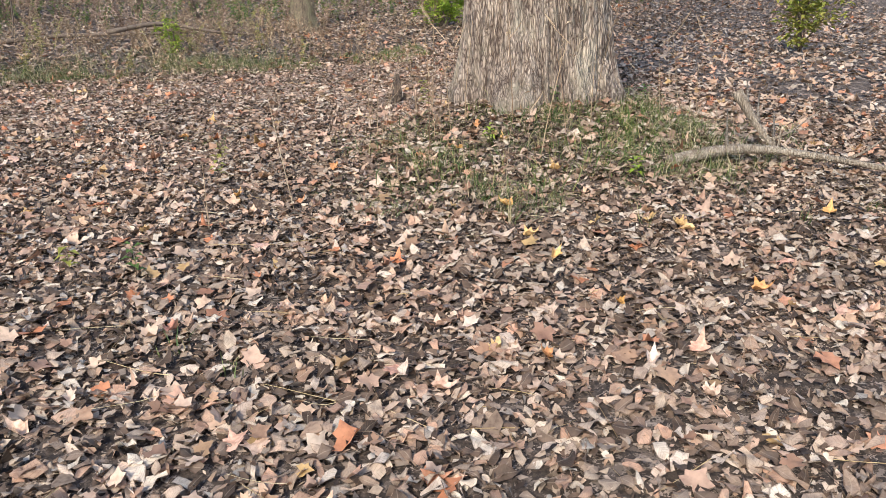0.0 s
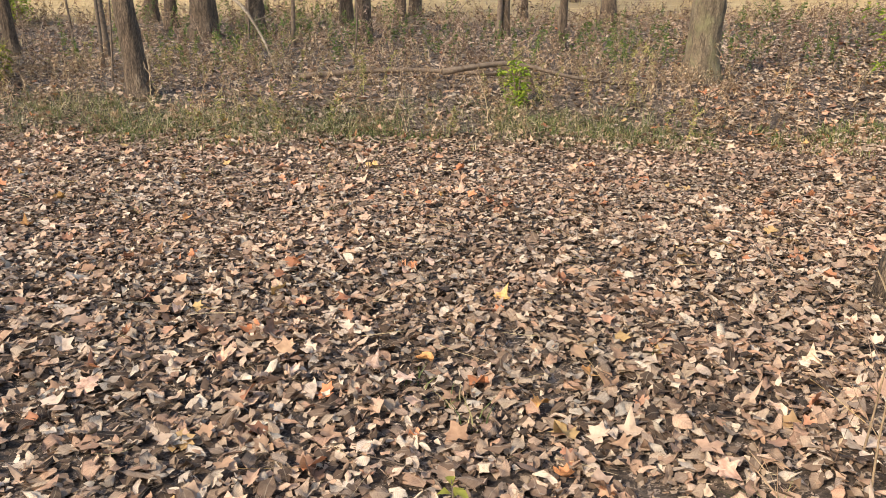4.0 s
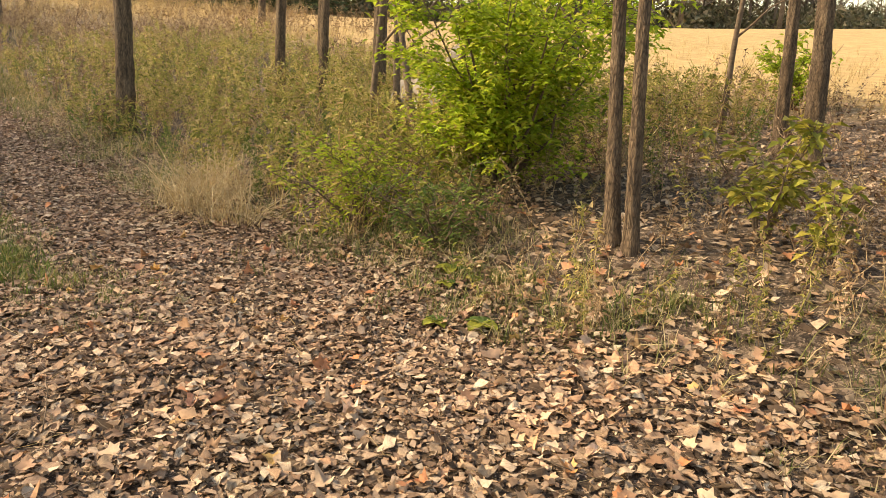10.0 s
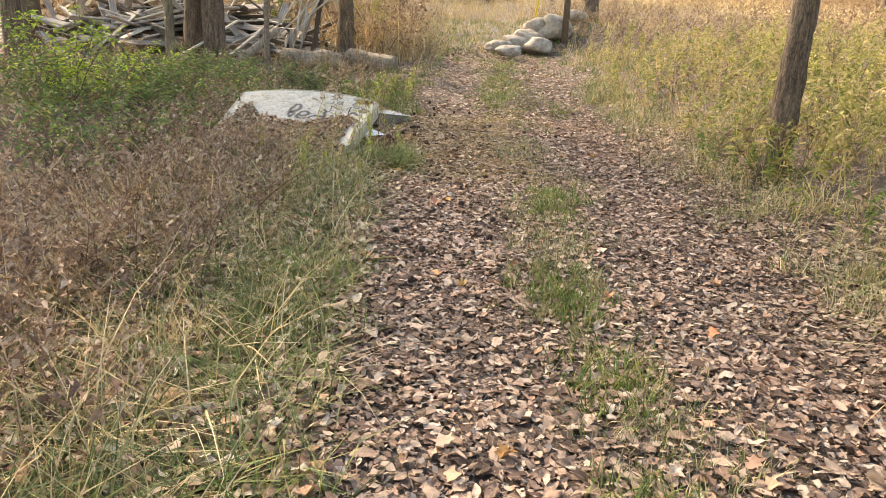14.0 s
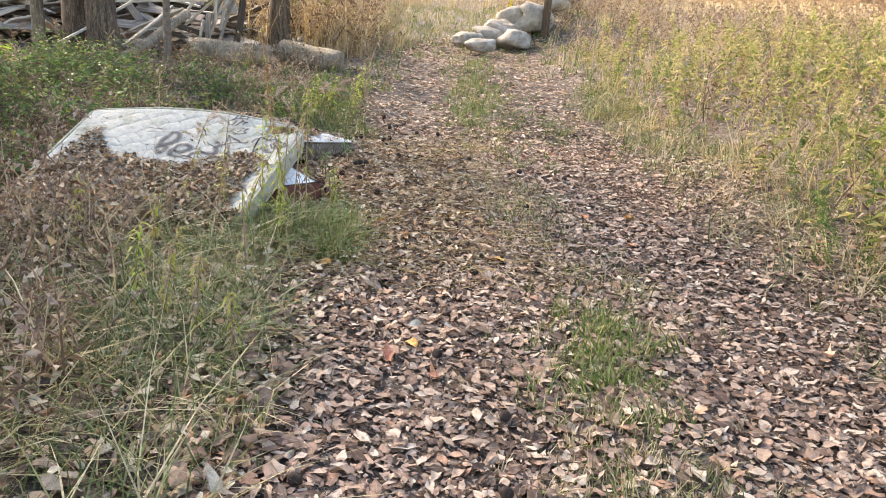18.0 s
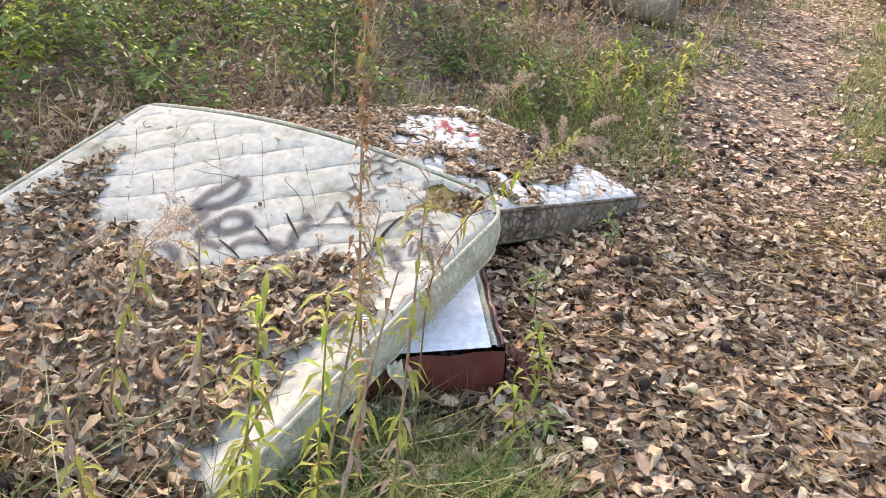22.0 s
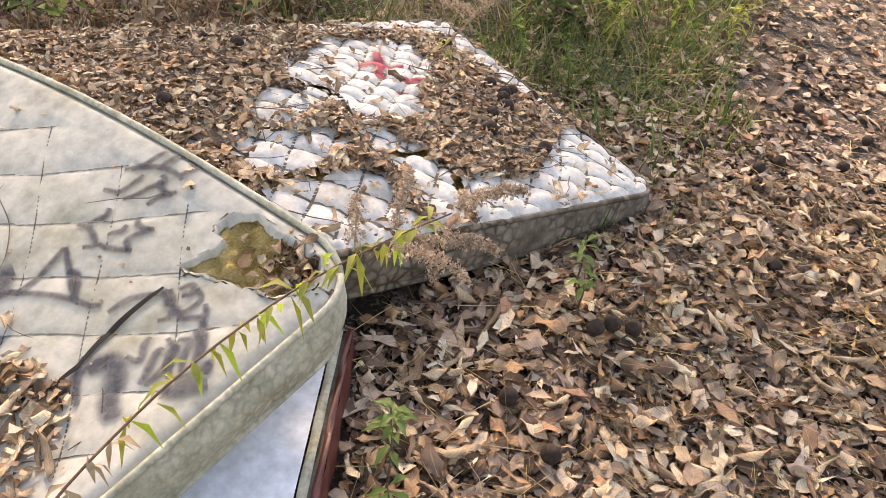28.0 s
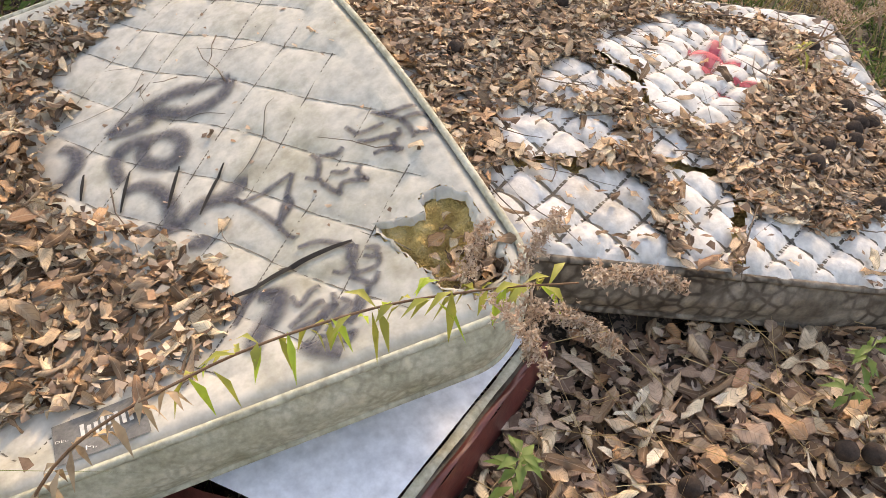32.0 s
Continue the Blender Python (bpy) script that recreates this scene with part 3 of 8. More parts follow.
def maple_leaf(size, curl, rng):
    """A five-lobed dry leaf with a stalk, folded along its ribs and curled at the rim."""
    ang = np.radians([-90, -66, -42, -18, 6, 28, 50, 70, 90, 110, 130, 152, 174, 198, 222, 246]) + rng.normal(0, 0.05, 16)
    rad = np.array([0.20, 0.66, 0.62, 0.86, 0.62, 0.98, 0.66, 0.80, 1.06, 0.80, 0.66, 0.98, 0.62, 0.86, 0.62, 0.66]) * rng.uniform(0.86, 1.1, 16)
    rim = np.column_stack([np.cos(ang) * rad, np.sin(ang) * rad]) * size / 2
    v = np.concatenate([[(0, 0)], rim * 0.52, rim])
    r = np.linalg.norm(v, axis=1) / (size / 2)
    z = np.zeros(len(v))
    out = v.copy()
    for _ in range(2):        # folds through the middle
        a = rng.uniform(0, math.pi)
        n = np.array([math.cos(a), math.sin(a)])
        d = v @ n - rng.normal(0, 0.10) * size
        fold = rng.uniform(0.0, 1.0) * (0.5 + 2.2 * abs(curl))
        z += np.abs(d) * math.sin(fold) * 0.75
        out -= np.outer(np.sign(d) * np.abs(d) * (1 - math.cos(fold)), n) * 0.8
    z += curl * size * 0.8 * r ** 2.5 * (0.5 + 0.9 * np.sin(np.arctan2(v[:, 1], v[:, 0]) * 3 + rng.uniform(0, 6))) + rng.normal(0, 0.022 * size, len(v)) * r
    v = np.column_stack([out, z])
    f = []
    for i in range(16):
        j = (i + 1) % 16
        f += [(0, 1 + i, 1 + j), (1 + i, 17 + i, 17 + j), (1 + i, 17 + j, 1 + j)]
    s = np.array([(-0.012 * size, -0.08 * size, 0.004), (0.012 * size, -0.08 * size, 0.004), (0.05 * size, -0.58 * size, 0.03 * size)])
    f += [(33, 35, 34)]
    v = np.concatenate([v, s])
    v[:, 2] -= v[:, 2].min()
    return v, np.array(f)


def blade(length, width, bend, rng, k=4):
    """A grass blade that stands up and arches over."""
    t = np.linspace(0, 1, k)
    x = bend * length * t ** 2
    z = length * t * (1 - 0.45 * abs(bend) * t)
    w = width / 2 * (1 - t ** 1.5)
    v, f = [], []
    for i in range(k - 1):
        v += [(x[i], -w[i], z[i]), (x[i], w[i], z[i])]
    v.append((x[-1], 0, z[-1]))
    for i in range(k - 2):
        a = 2 * i
        f += [(a, a + 1, a + 3), (a, a + 3, a + 2)]
    f.append((2 * k - 4, 2 * k - 3, 2 * k - 2))
    return np.array(v), np.array(f)


def tuft(n, length, width, rng, spread=0.05, bend=(0.2, 0.9)):
    p = Pile()
    for _ in range(n):
        v, f = blade(length * rng.uniform(0.5, 1.15), width * rng.uniform(0.7, 1.3), rng.uniform(*bend), rng, 3 if length < 0.45 else 4)
        r = rot(np.array(rng.uniform(0, 6.28)), np.array(0.0), np.array(0.0))
        p.add((v @ r.T + (rng.normal(0, spread), rng.normal(0, spread), -0.01), f))
    return p.out()


def stick(pts, r0, r1=None, n=3):
    pts = np.asarray(pts, float)
    return tube(pts, np.linspace(r0, r0 * 0.4 if r1 is None else r1, len(pts)), n)


def strip(pts, w):
    """A thin flat stalk."""
    pts = np.asarray(pts, float)
    k = len(pts)
    d = pts[-1] - pts[0]
    s = np.cross(d, (0.3, 1.0, 0.15) if abs(d[1]) < abs(d[0]) else (1.0, 0.2, 0.1))
    s = s / (np.linalg.norm(s) + 1e-9)
    h = np.linspace(w, w * 0.45, k)[:, None] * s
    i = np.arange(k - 1)
    return np.concatenate([pts - h, pts + h]), quads(np.stack([i, i + 1, i + k + 1, i + k], 1))


def put_leaf(p, base, way, length, width, rng, droop=0.3, plain=False):
    """Adds one live leaf at base that points along way."""
    way = np.asarray(way, float)
    way = way / (np.linalg.norm(way) + 1e-9)
    side = np.cross(way, (0, 0, 1.0))
    side /= np.linalg.norm(side) + 1e-9
    up = np.cross(side, way)
    w = width / 2
    mid = base + way * length * 0.5 + up * 0.02 * length
    tip = base + way * length - np.array([0, 0, droop * length])
    if plain:
        p.add((np.array([base, mid - side * w, tip, mid + side * w + up * w * 0.5]), [(0, 1, 2), (0, 2, 3)]))
        return
    v = np.array([base, mid - side * w + up * w * 0.4, mid, mid + side * w + up * w * 0.4, tip])
    p.add((v, [(0, 1, 2), (0, 2, 3), (1, 4, 2), (2, 4, 3)]))


def weed(height, rng, leaves=10, leaf=(0.07, 0.012), plume=0, branches=0, lean=0.15, r=0.003):
    """A dry or yellowing stalk with narrow leaves, side twigs and, if plume, a fluffy head."""
    p = Pile()
    t = np.linspace(0, 1, 5)
    ax, ay = rng.normal(0, lean, 2)
    pts = np.column_stack([ax * t ** 1.6 * height, ay * t ** 1.6 * height, t * height])
    p.add(strip(pts, r))

    def at(s):
        return np.array([np.interp(s, t, pts[:, i]) for i in range(3)])

    for _ in range(branches):
        s = rng.uniform(0.35, 0.95)
        a = rng.uniform(0, 6.28)
        b = at(s)
        ln = height * rng.uniform(0.12, 0.32)
        e = b + np.array([math.cos(a) * 0.55, math.sin(a) * 0.55, 0.75]) * ln
        p.add(strip([b, (b + e) / 2 + rng.normal(0, 0.01, 3), e], r * 0.7))
        for _ in range(2):
            a2 = a + rng.normal(0, 0.9)
            p.add(strip([b + (e - b) * 0.6, b + (e - b) * 0.6 + np.array([math.cos(a2) * 0.5, math.sin(a2) * 0.5, 0.7]) * ln * 0.45], r * 0.45))
    for _ in range(leaves):
        s = rng.uniform(0.15, 1.0)
        a = rng.uniform(0, 6.28)
        put_leaf(p, at(s), (math.cos(a), math.sin(a), rng.uniform(-0.5, 0.6)), leaf[0] * rng.uniform(0.6, 1.3), leaf[1], rng, 0.3, True)
    for _ in range(plume):
        s = rng.uniform(0.78, 1.03)
        a = rng.uniform(0, 6.28)
        b = at(min(s, 1.0)) + np.array([math.cos(a), math.sin(a), 0.5]) * rng.uniform(0.0, 0.05)
        o = rng.normal(0, 0.016, (3, 3))
        p.add((b + o, [(0, 1, 2)]))
    return p.out()


# ---- the lie of the land ----
def sstep(a, b, x):
    t = np.clip((np.asarray(x, float) - a) / (b - a), 0.0, 1.0)
    return t * t * (3 - 2 * t)
def ground_z(x, y):
    x, y = np.asarray(x, float), np.asarray(y, float)
    z = 0.27 * sstep(0.0, 8.0, y) * (1 - 0.62 * sstep(-3.0, -9.0, x)) + 0.09 * sstep(-8, -14, x) * (1 - sstep(2, 8, y))
    z = z + 0.12 * sstep(-14, -19, x) + 0.52 * sstep(-19, -27, x) + 0.05 * np.maximum(0, -27 - x) * (1 - sstep(-60, -140, x))
    lip = 12.3 + 0.35 * sstep(-18, -26, x) * 3
    b = y - lip
    z = z + 0.26 * sstep(-0.4, 1.9, b) + 0.085 * np.clip(b - 0.8, 0, 8.0)
    far = np.maximum(0, y - 20.0)
    z = z + np.minimum(far, 230) * (0.014 + 0.072 * sstep(-75, 5, x))
    z = z + 0.03 * np.maximum(0, x - 3) * (1 - sstep(20, 60, x)) 
    return z


def gz(x, y):
    """The surface that things stand on: the land with small bumps."""
    x, y = np.asarray(x, float), np.asarray(y, float)
    sh = np.broadcast(x, y).shape
    xx, yy = np.broadcast_to(x, sh).ravel(), np.broadcast_to(y, sh).ravel()
    b = 0.05 * (noise2(xx, yy, 0.9, 3) - 0.5) + 0.035 * (noise2(xx, yy, 2.7, 4) - 0.5)
    rut = np.exp(-((yy - lane_y(xx) + 1.0) / 0.45) ** 2) + np.exp(-((yy - lane_y(xx) - 0.9) / 0.5) ** 2)
    b = b - 0.05 * rut * sstep(-5.0, -9.0, xx)
    b = b + 0.44 * np.exp(-(((xx - 3.6) / 1.35) ** 2 + ((yy - 5.3) / 1.30) ** 2))
    b = b - 0.065 * np.exp(-(((xx + 16.85) / 0.6) ** 2 + ((yy - 8.98) / 0.32) ** 2))
    b = b + 0.75 * np.exp(-(((xx + 31.3) / 1.9) ** 2 + ((yy - 13.8) / 1.5) ** 2))
    return (ground_z(xx, yy) + b).reshape(sh)


def lane_y(x):
    """The middle of the lane."""
    x = np.asarray(x, float)
    return 10.55 + 0.75 * sstep(-16, -28, x) + 0.05 * np.maximum(0, -28 - x)


def spaced(lo, hi, step, reach, grow=1.22):
    a = list(np.arange(lo, hi + step / 2, step))
    s, left, right = step, a[0], a[-1]
    while right < reach:
        s *= grow
        left, right = left - s, right + s
        a = [left] + a + [right]
    return np.array(a)


gx, gy = spaced(-31, 9, 0.2, 1800), spaced(-3, 25, 0.2, 1800)
GX, GY = np.meshgrid(gx, gy)
GV = np.column_stack([GX.ravel(), GY.ravel(), gz(GX, GY).ravel()])
nx, ny = len(gx), len(gy)
ii, jj = np.meshgrid(np.arange(nx - 1), np.arange(ny - 1))
base_i = (jj * nx + ii).ravel()
ground = tagged(part("ground", (GV, quads(np.stack([base_i, base_i + 1, base_i + nx + 1, base_i + nx], 1))), M_GROUND),
       "dark woodland soil under fallen leaves, running into pale field stubble", "ground", kind="structure")


# ---- trees ----
def trunk_path(height, lean, bend, rng, fine=0.09):
    z = [-0.25]
    s = fine
    while z[-1] < height:
        z.append(z[-1] + s)
        if z[-1] > 2.6:
            s *= 1.3
    z = np.array(z)
    a = rng.uniform(0, 6.28)
    w = bend * np.sin(z / height * math.pi * 1.5 + rng.uniform(0, 6))
    w = w - w[0]
    return np.column_stack([lean[0] * z + w * math.cos(a), lean[1] * z + w * math.sin(a), z])


def tree_limb(p0, az, rise, length, r, rng, twigs=7):
    """One limb with its twigs, as one mesh."""
    p = Pile()
    k = 6
    t = np.linspace(0, 1, k)
    d = np.array([math.cos(az), math.sin(az)])
    pts = np.column_stack([p0[0] + d[0] * length * t, p0[1] + d[1] * length * t, p0[2] + rise * length * t + 0.15 * length * t ** 2])
    pts[1:] += rng.normal(0, 0.05 * length, (k - 1, 3)) * t[1:, None]
    p.add(tube(pts, np.linspace(r, r * 0.25, k), 6))
    for _ in range(twigs):
        s = rng.uniform(0.25, 1.0)
        b = np.array([np.interp(s, t, pts[:, i]) for i in range(3)])
        a = az + rng.normal(0, 0.9)
        ln = length * rng.uniform(0.2, 0.5)
        e = b + np.array([math.cos(a), math.sin(a), rng.uniform(0.1, 1.1)]) * ln
        m = (b + e) / 2 + rng.normal(0, 0.06 * ln, 3)
        p.add(stick([b, m, e], r * 0.3, r * 0.06, 4))
        for _ in range(3):
            a2 = a + rng.normal(0, 0.8)
            q = b + (e - b) * rng.uniform(0.3, 1.0)
            p.add(stick([q, q + np.array([math.cos(a2), math.sin(a2), rng.uniform(0, 1.0)]) * ln * 0.45], r * 0.12, 0.002, 3))
    return p


def tree(x, y, r, height, rng, mat, lean=(0, 0), bend=0.05, sides=16, bark=0.08, limbs=6, first=0.38, flare=0.45, label="", rootz=0.16, group="", fine=0.09, name="tree"):
    e = empty(name, x, y, float(gz(x, y)), 0, label, "tree", group)
    pts = trunk_path(height, lean, bend, rng, fine)
    z = pts[:, 2]
    rad = r * (1 + flare * np.exp(-np.maximum(z, 0) / rootz)) * np.clip(1 - 0.82 * np.maximum(z, 0) / height, 0.06, 1)
    tr = part("trunk", tube(pts, rad, sides, bark, int(rng.integers(1, 99))), mat, e)
    for i in range(limbs):
        h = height * (first + (0.97 - first) * (i + rng.uniform(0, 0.6)) / limbs)
        b = [np.interp(h, z, pts[:, k]) for k in range(3)]
        rr = float(np.interp(h, z, rad))
        part("limb", tree_limb(b, i * 2.4 + rng.uniform(0, 1), rng.uniform(0.35, 0.9), height * rng.uniform(0.18, 0.3) * (1.25 - h / height * 0.6), rr * 0.5, rng), mat, tr)
    return e


rt = np.random.default_rng(11)
# the great tree that the walk passes first, its foot spread into roots
big = empty("great_tree", 3.66, 5.55, float(gz(3.66, 5.55)), 0, "massive old tree with pale grey deeply ridged bark", "tree")
bz = np.concatenate([np.arange(-0.3, 2.4, 0.03), np.linspace(2.5, 15, 30)])
bn = 400
bth = np.linspace(0, 2 * math.pi, bn, endpoint=False)
BZ, BT = np.meshgrid(bz, bth, indexing="ij")
flare = 0.12 * np.exp(-np.maximum(BZ, 0) / 0.30) * (0.75 + 0.5 * np.sin(BT * 5 + 0.7) + 0.3 * np.sin(BT * 8 + 2))
BR = (0.60 - 0.03 * np.minimum(BZ, 3)) * np.clip(1 - 0.055 * np.maximum(BZ - 2, 0), 0.1, 1) + flare
q = np.stack([np.cos(BT + 0.12 * BZ).ravel() * 10, np.sin(BT + 0.12 * BZ).ravel() * 10, (BZ * 1.9).ravel()], 1)
q2 = q * (2.3, 2.3, 2.6)
ridge = (np.abs(vnoise(q, 5) - 0.5) * 2).reshape(BZ.shape) + 0.5 * (np.abs(vnoise(q2, 8) - 0.5) * 2).reshape(BZ.shape)
BR = BR + 0.085 * (np.minimum(ridge, 0.7) - 0.4)
bv = np.column_stack([(BR * np.cos(BT)).ravel() + 0.03 * BZ.ravel(), (BR * np.sin(BT)).ravel(), BZ.ravel()])
bi = (np.arange(len(bz) - 1)[:, None] * bn + np.arange(bn)[None]).ravel()
bj = (np.arange(len(bz) - 1)[:, None] * bn + (np.arange(bn)[None] + 1) % bn).ravel()
big_trunk = part("trunk", (bv, quads(np.stack([bi, bj, bj + bn, bi + bn], 1))), M_BARK_BIG, big)
for i in range(8):
    hh = 6.5 + i * 1.05
    part("limb", tree_limb((0.1, 0, hh), i * 2.3, rt.uniform(0.3, 0.8), rt.uniform(3.5, 5.5), 0.16, rt, 10), M_BARK_BIG, big_trunk)

BROWN = "young tree with brown furrowed bark standing in dead weeds"
PALE = "straight young tree with pale mossy bark among fallen leaves"
# the row between lane and field: x, y, radius, height, lean
for x, y, r, h, lx, ly, mat in (
        (-2.98, 13.90, 0.15, 9.5, -0.08, -0.03, M_BARK), (-6.42, 13.85, 0.062, 7.5, -0.07, 0.0, M_BARK), (-6.20, 13.80, 0.058, 7.0, -0.04, 0.0, M_BARK),
        (-6.75, 17.75, 0.115, 9.0, -0.07, 0, M_BARK), (-7.35, 18.2, 0.085, 8.5, -0.06, 0, M_BARK),
        (-3.81, 19.3, 0.275, 13, 0.0, 0, M_BARK), (-5.82, 21.9, 0.15, 11, 0.01, 0, M_BARK), (-4.99, 20.8, 0.13, 10, 0, 0, M_BARK), (-3.1, 20.4, 0.2, 12, 0.02, 0, M_BARK),
        (-0.78, 19.4, 0.13, 9, 0, 0, M_BARK), (-1.37, 21.6, 0.15, 10, 0, 0, M_BARK), (-0.2, 21.8, 0.14, 10, 0.03, 0, M_BARK),
        (4.6, 15.35, 0.26, 12, 0.02, 0, M_BARK_PALE), (-0.75, 19.8, 0.14, 10, 0, 0, M_BARK), (2.07, 20.2, 0.09, 8, 0, 0, M_BARK), (3.02, 18.7, 0.09, 8, 0, 0, M_BARK),
        (7.9, 16.2, 0.15, 9, 0, 0, M_BARK_PALE), (0.07, 23.3, 0.15, 10, 0, 0, M_BARK), (2.7, 23.2, 0.09, 8, 0, 0, M_BARK),
        (-15.5, 13.15, 0.15, 10, 0.01, 0, M_BARK), (-16.3, 16.3, 0.11, 9, 0, 0, M_BARK), (-14.9, 16.4, 0.09, 8, -0.02, 0, M_BARK), (-13.9, 16.9, 0.13, 9, 0, 0, M_BARK), (-17.4, 17.9, 0.12, 9, 0.02, 0, M_BARK),
        (-12.6, 20.2, 0.24, 12, 0, 0, M_BARK),
        (-23.6, 4.95, 0.25, 12, 0, 0, M_BARK), (-23.9, 4.45, 0.22, 12, 0.01, 0, M_BARK), (-23.0, 4.25, 0.10, 10, 0, 0, M_BARK_PALE), (-25.65, 7.45, 0.20, 12, 0.0, 0, M_BARK), (-26.5, 3.2, 0.2, 12, 0, 0, M_BARK), (-29.5, 6.4, 0.2, 12, 0, 0, M_BARK),
        (-33, 14.6, 0.26, 13, 0, 0, M_BARK), (-38, 8.2, 0.24, 12, 0.02, 0, M_BARK)):
    near = math.hypot(x + 4, y - 11) < 12 or r > 0.2
    tree(x, y, r, h, rt, mat, (lx, ly), 0.06, 22 if near else 12, 0.10, 6, 0.36, 0.4, PALE if mat is M_BARK_PALE else BROWN, 0.16, "trees along the lane", 0.07 if near else 0.12)

# added tall wood-edge trees behind the shed, partly in leaf, shading the lane's end
M_CROWN = leafy("shade_tree_leaf", [(0.0, (0.07, 0.10, 0.03)), (0.5, (0.16, 0.19, 0.05)), (0.8, (0.34, 0.28, 0.08)), (1.0, (0.40, 0.24, 0.09))], 0.6, 0.35, 10, 0.2)
rc = np.random.default_rng(91)
sprays = []
for _ in range(6):
    sp = Pile()
    for _ in range(34):
        o = rc.normal(0, 0.30, 3) * (1, 1, 0.7)
        sp.add((o + rc.normal(0, 0.075, (4, 3)), [(0, 1, 2), (0, 2, 3)]))
    sprays.append(sp.out())
for x, y, r, h in ((-22.6, 1.4, 0.2, 13), (-25.4, 0.4, 0.22, 13), (-27.6, 2.0, 0.2, 13), (-22.4, -2.2, 0.22, 14), (-25.4, -3.2, 0.2, 14)):
    wt = tree(x, y, r, h, rc, M_BARK, (0.0, 0.0), 0.10, 12, 0.1, 7, 0.34, 0.4, "tall tree with thinning yellow-green leaves, added to shade the mattresses", 0.16, "leafy trees behind the shed", 0.25, "leafy_tree")
    k = 33
    a, q, hh = rc.uniform(0, 6.28, k), rc.uniform(0, 1, k) ** 0.5, rc.uniform(0.36, 1.0, k)
    w = 2.7 * np.sin(np.clip((1.08 - hh) / 0.72, 0, 1) * 2.4) + 0.3
    part("crown", scatter(sprays, np.column_stack([np.cos(a) * q * w, np.sin(a) * q * w, hh * h]), rc, (0.8, 1.4), 0.4), M_CROWN, wt)

# thin saplings, leaning and crooked
SAPLING = "thin bare sapling with a crooked grey stem"
for x, y, r, h, lx, ly in ((-4.44, 16.1, 0.032, 4.5, 0.0, 0.02), (-3.78, 14.9, 0.018, 3.4, 0.06, 0), (-5.58, 17.6, 0.022, 3.6, 0.05, 0), (-1.92, 18.4, 0.04, 5, 0.0, 0), (-4.83, 17.2, 0.06, 6, 0, 0),
                           (-10.7, 15.3, 0.055, 4.5, -0.30, 0.1), (-10.35, 15.1, 0.06, 4.6, 0.22, 0.1), (-11.6, 15.6, 0.06, 5, -0.05, 0), (-11.9, 15.3, 0.05, 5, 0.05, 0.1), (-9.6, 16.8, 0.03, 4, 0.2, 0),
                           (-22.3, 6.3, 0.06, 6, -0.16, -0.05), (1.93, 20.1, 0.06, 6, 0, 0), (-8.9, 19.6, 0.05, 5, 0.1, 0), (-2.4, 17.0, 0.02, 3, -0.1, 0), (-0.6, 16.5, 0.018, 2.8, 0.1, 0)):
    tree(x, y, r, h, rt, M_TWIG, (lx, ly), 0.10, 8, 0, 6, 0.25, 0.3, SAPLING, 0.1, "saplings by the lane", 0.2, "sapling")


# ---- the dumped mattresses ----
M_VINYL = mottled("soiled_cream_ticking", [(0.26, (0.22, 0.20, 0.135)), (0.38, (0.385, 0.36, 0.285)), (0.50, (0.485, 0.455, 0.385)), (0.62, (0.43, 0.41, 0.355)), (0.78, (0.36, 0.335, 0.27))], 4.2, 0.8, 0.3, 0.004, spec=0.2)
M_SIDE = damask("mildewed_border", (0.31, 0.295, 0.205), (0.47, 0.445, 0.335), (0.55, 0.525, 0.42), 34.0, 1.5, 0.5)
M_QUILT = mottled("weathered_white_quilt", [(0.28, (0.33, 0.285, 0.225)), (0.42, (0.58, 0.55, 0.495)), (0.62, (0.67, 0.65, 0.605)), (0.75, (0.71, 0.695, 0.66))], 6.0, 0.85, 0.5, 0.004)
M_BORDER = damask("rotten_brown_border", (0.10, 0.08, 0.06), (0.18, 0.15, 0.115), (0.27, 0.23, 0.185), 24.0, 3.0, 1.4)
M_FOAM = mottled("ochre_foam", [(0.3, (0.36, 0.225, 0.075)), (0.48, (0.62, 0.43, 0.15)), (0.62, (0.74, 0.55, 0.24)), (0.75, (0.78, 0.65, 0.42))], 26.0, 0.95, 1.0, 0.02)
M_MAROON = mottled("maroon_vinyl", [(0.3, (0.085, 0.022, 0.018)), (0.55, (0.15, 0.038, 0.03)), (0.75, (0.21, 0.065, 0.05))], 9, 0.42, 0.25, 0.004, spec=0.5)
M_WHITE = mottled("scuffed_white_board", [(0.25, (0.55, 0.57, 0.60)), (0.42, (0.78, 0.80, 0.83)), (0.7, (0.84, 0.85, 0.87))], 4, 0.4, 0.1, 0.002)
M_LABEL = mottled("grey_label", [(0.3, (0.10, 0.095, 0.085)), (0.7, (0.19, 0.18, 0.16))], 20, 0.6, 0)
M_PRINT = mottled("pale_print", [(0.3, (0.45, 0.43, 0.38)), (0.7, (0.6, 0.58, 0.52))], 20, 0.6, 0)


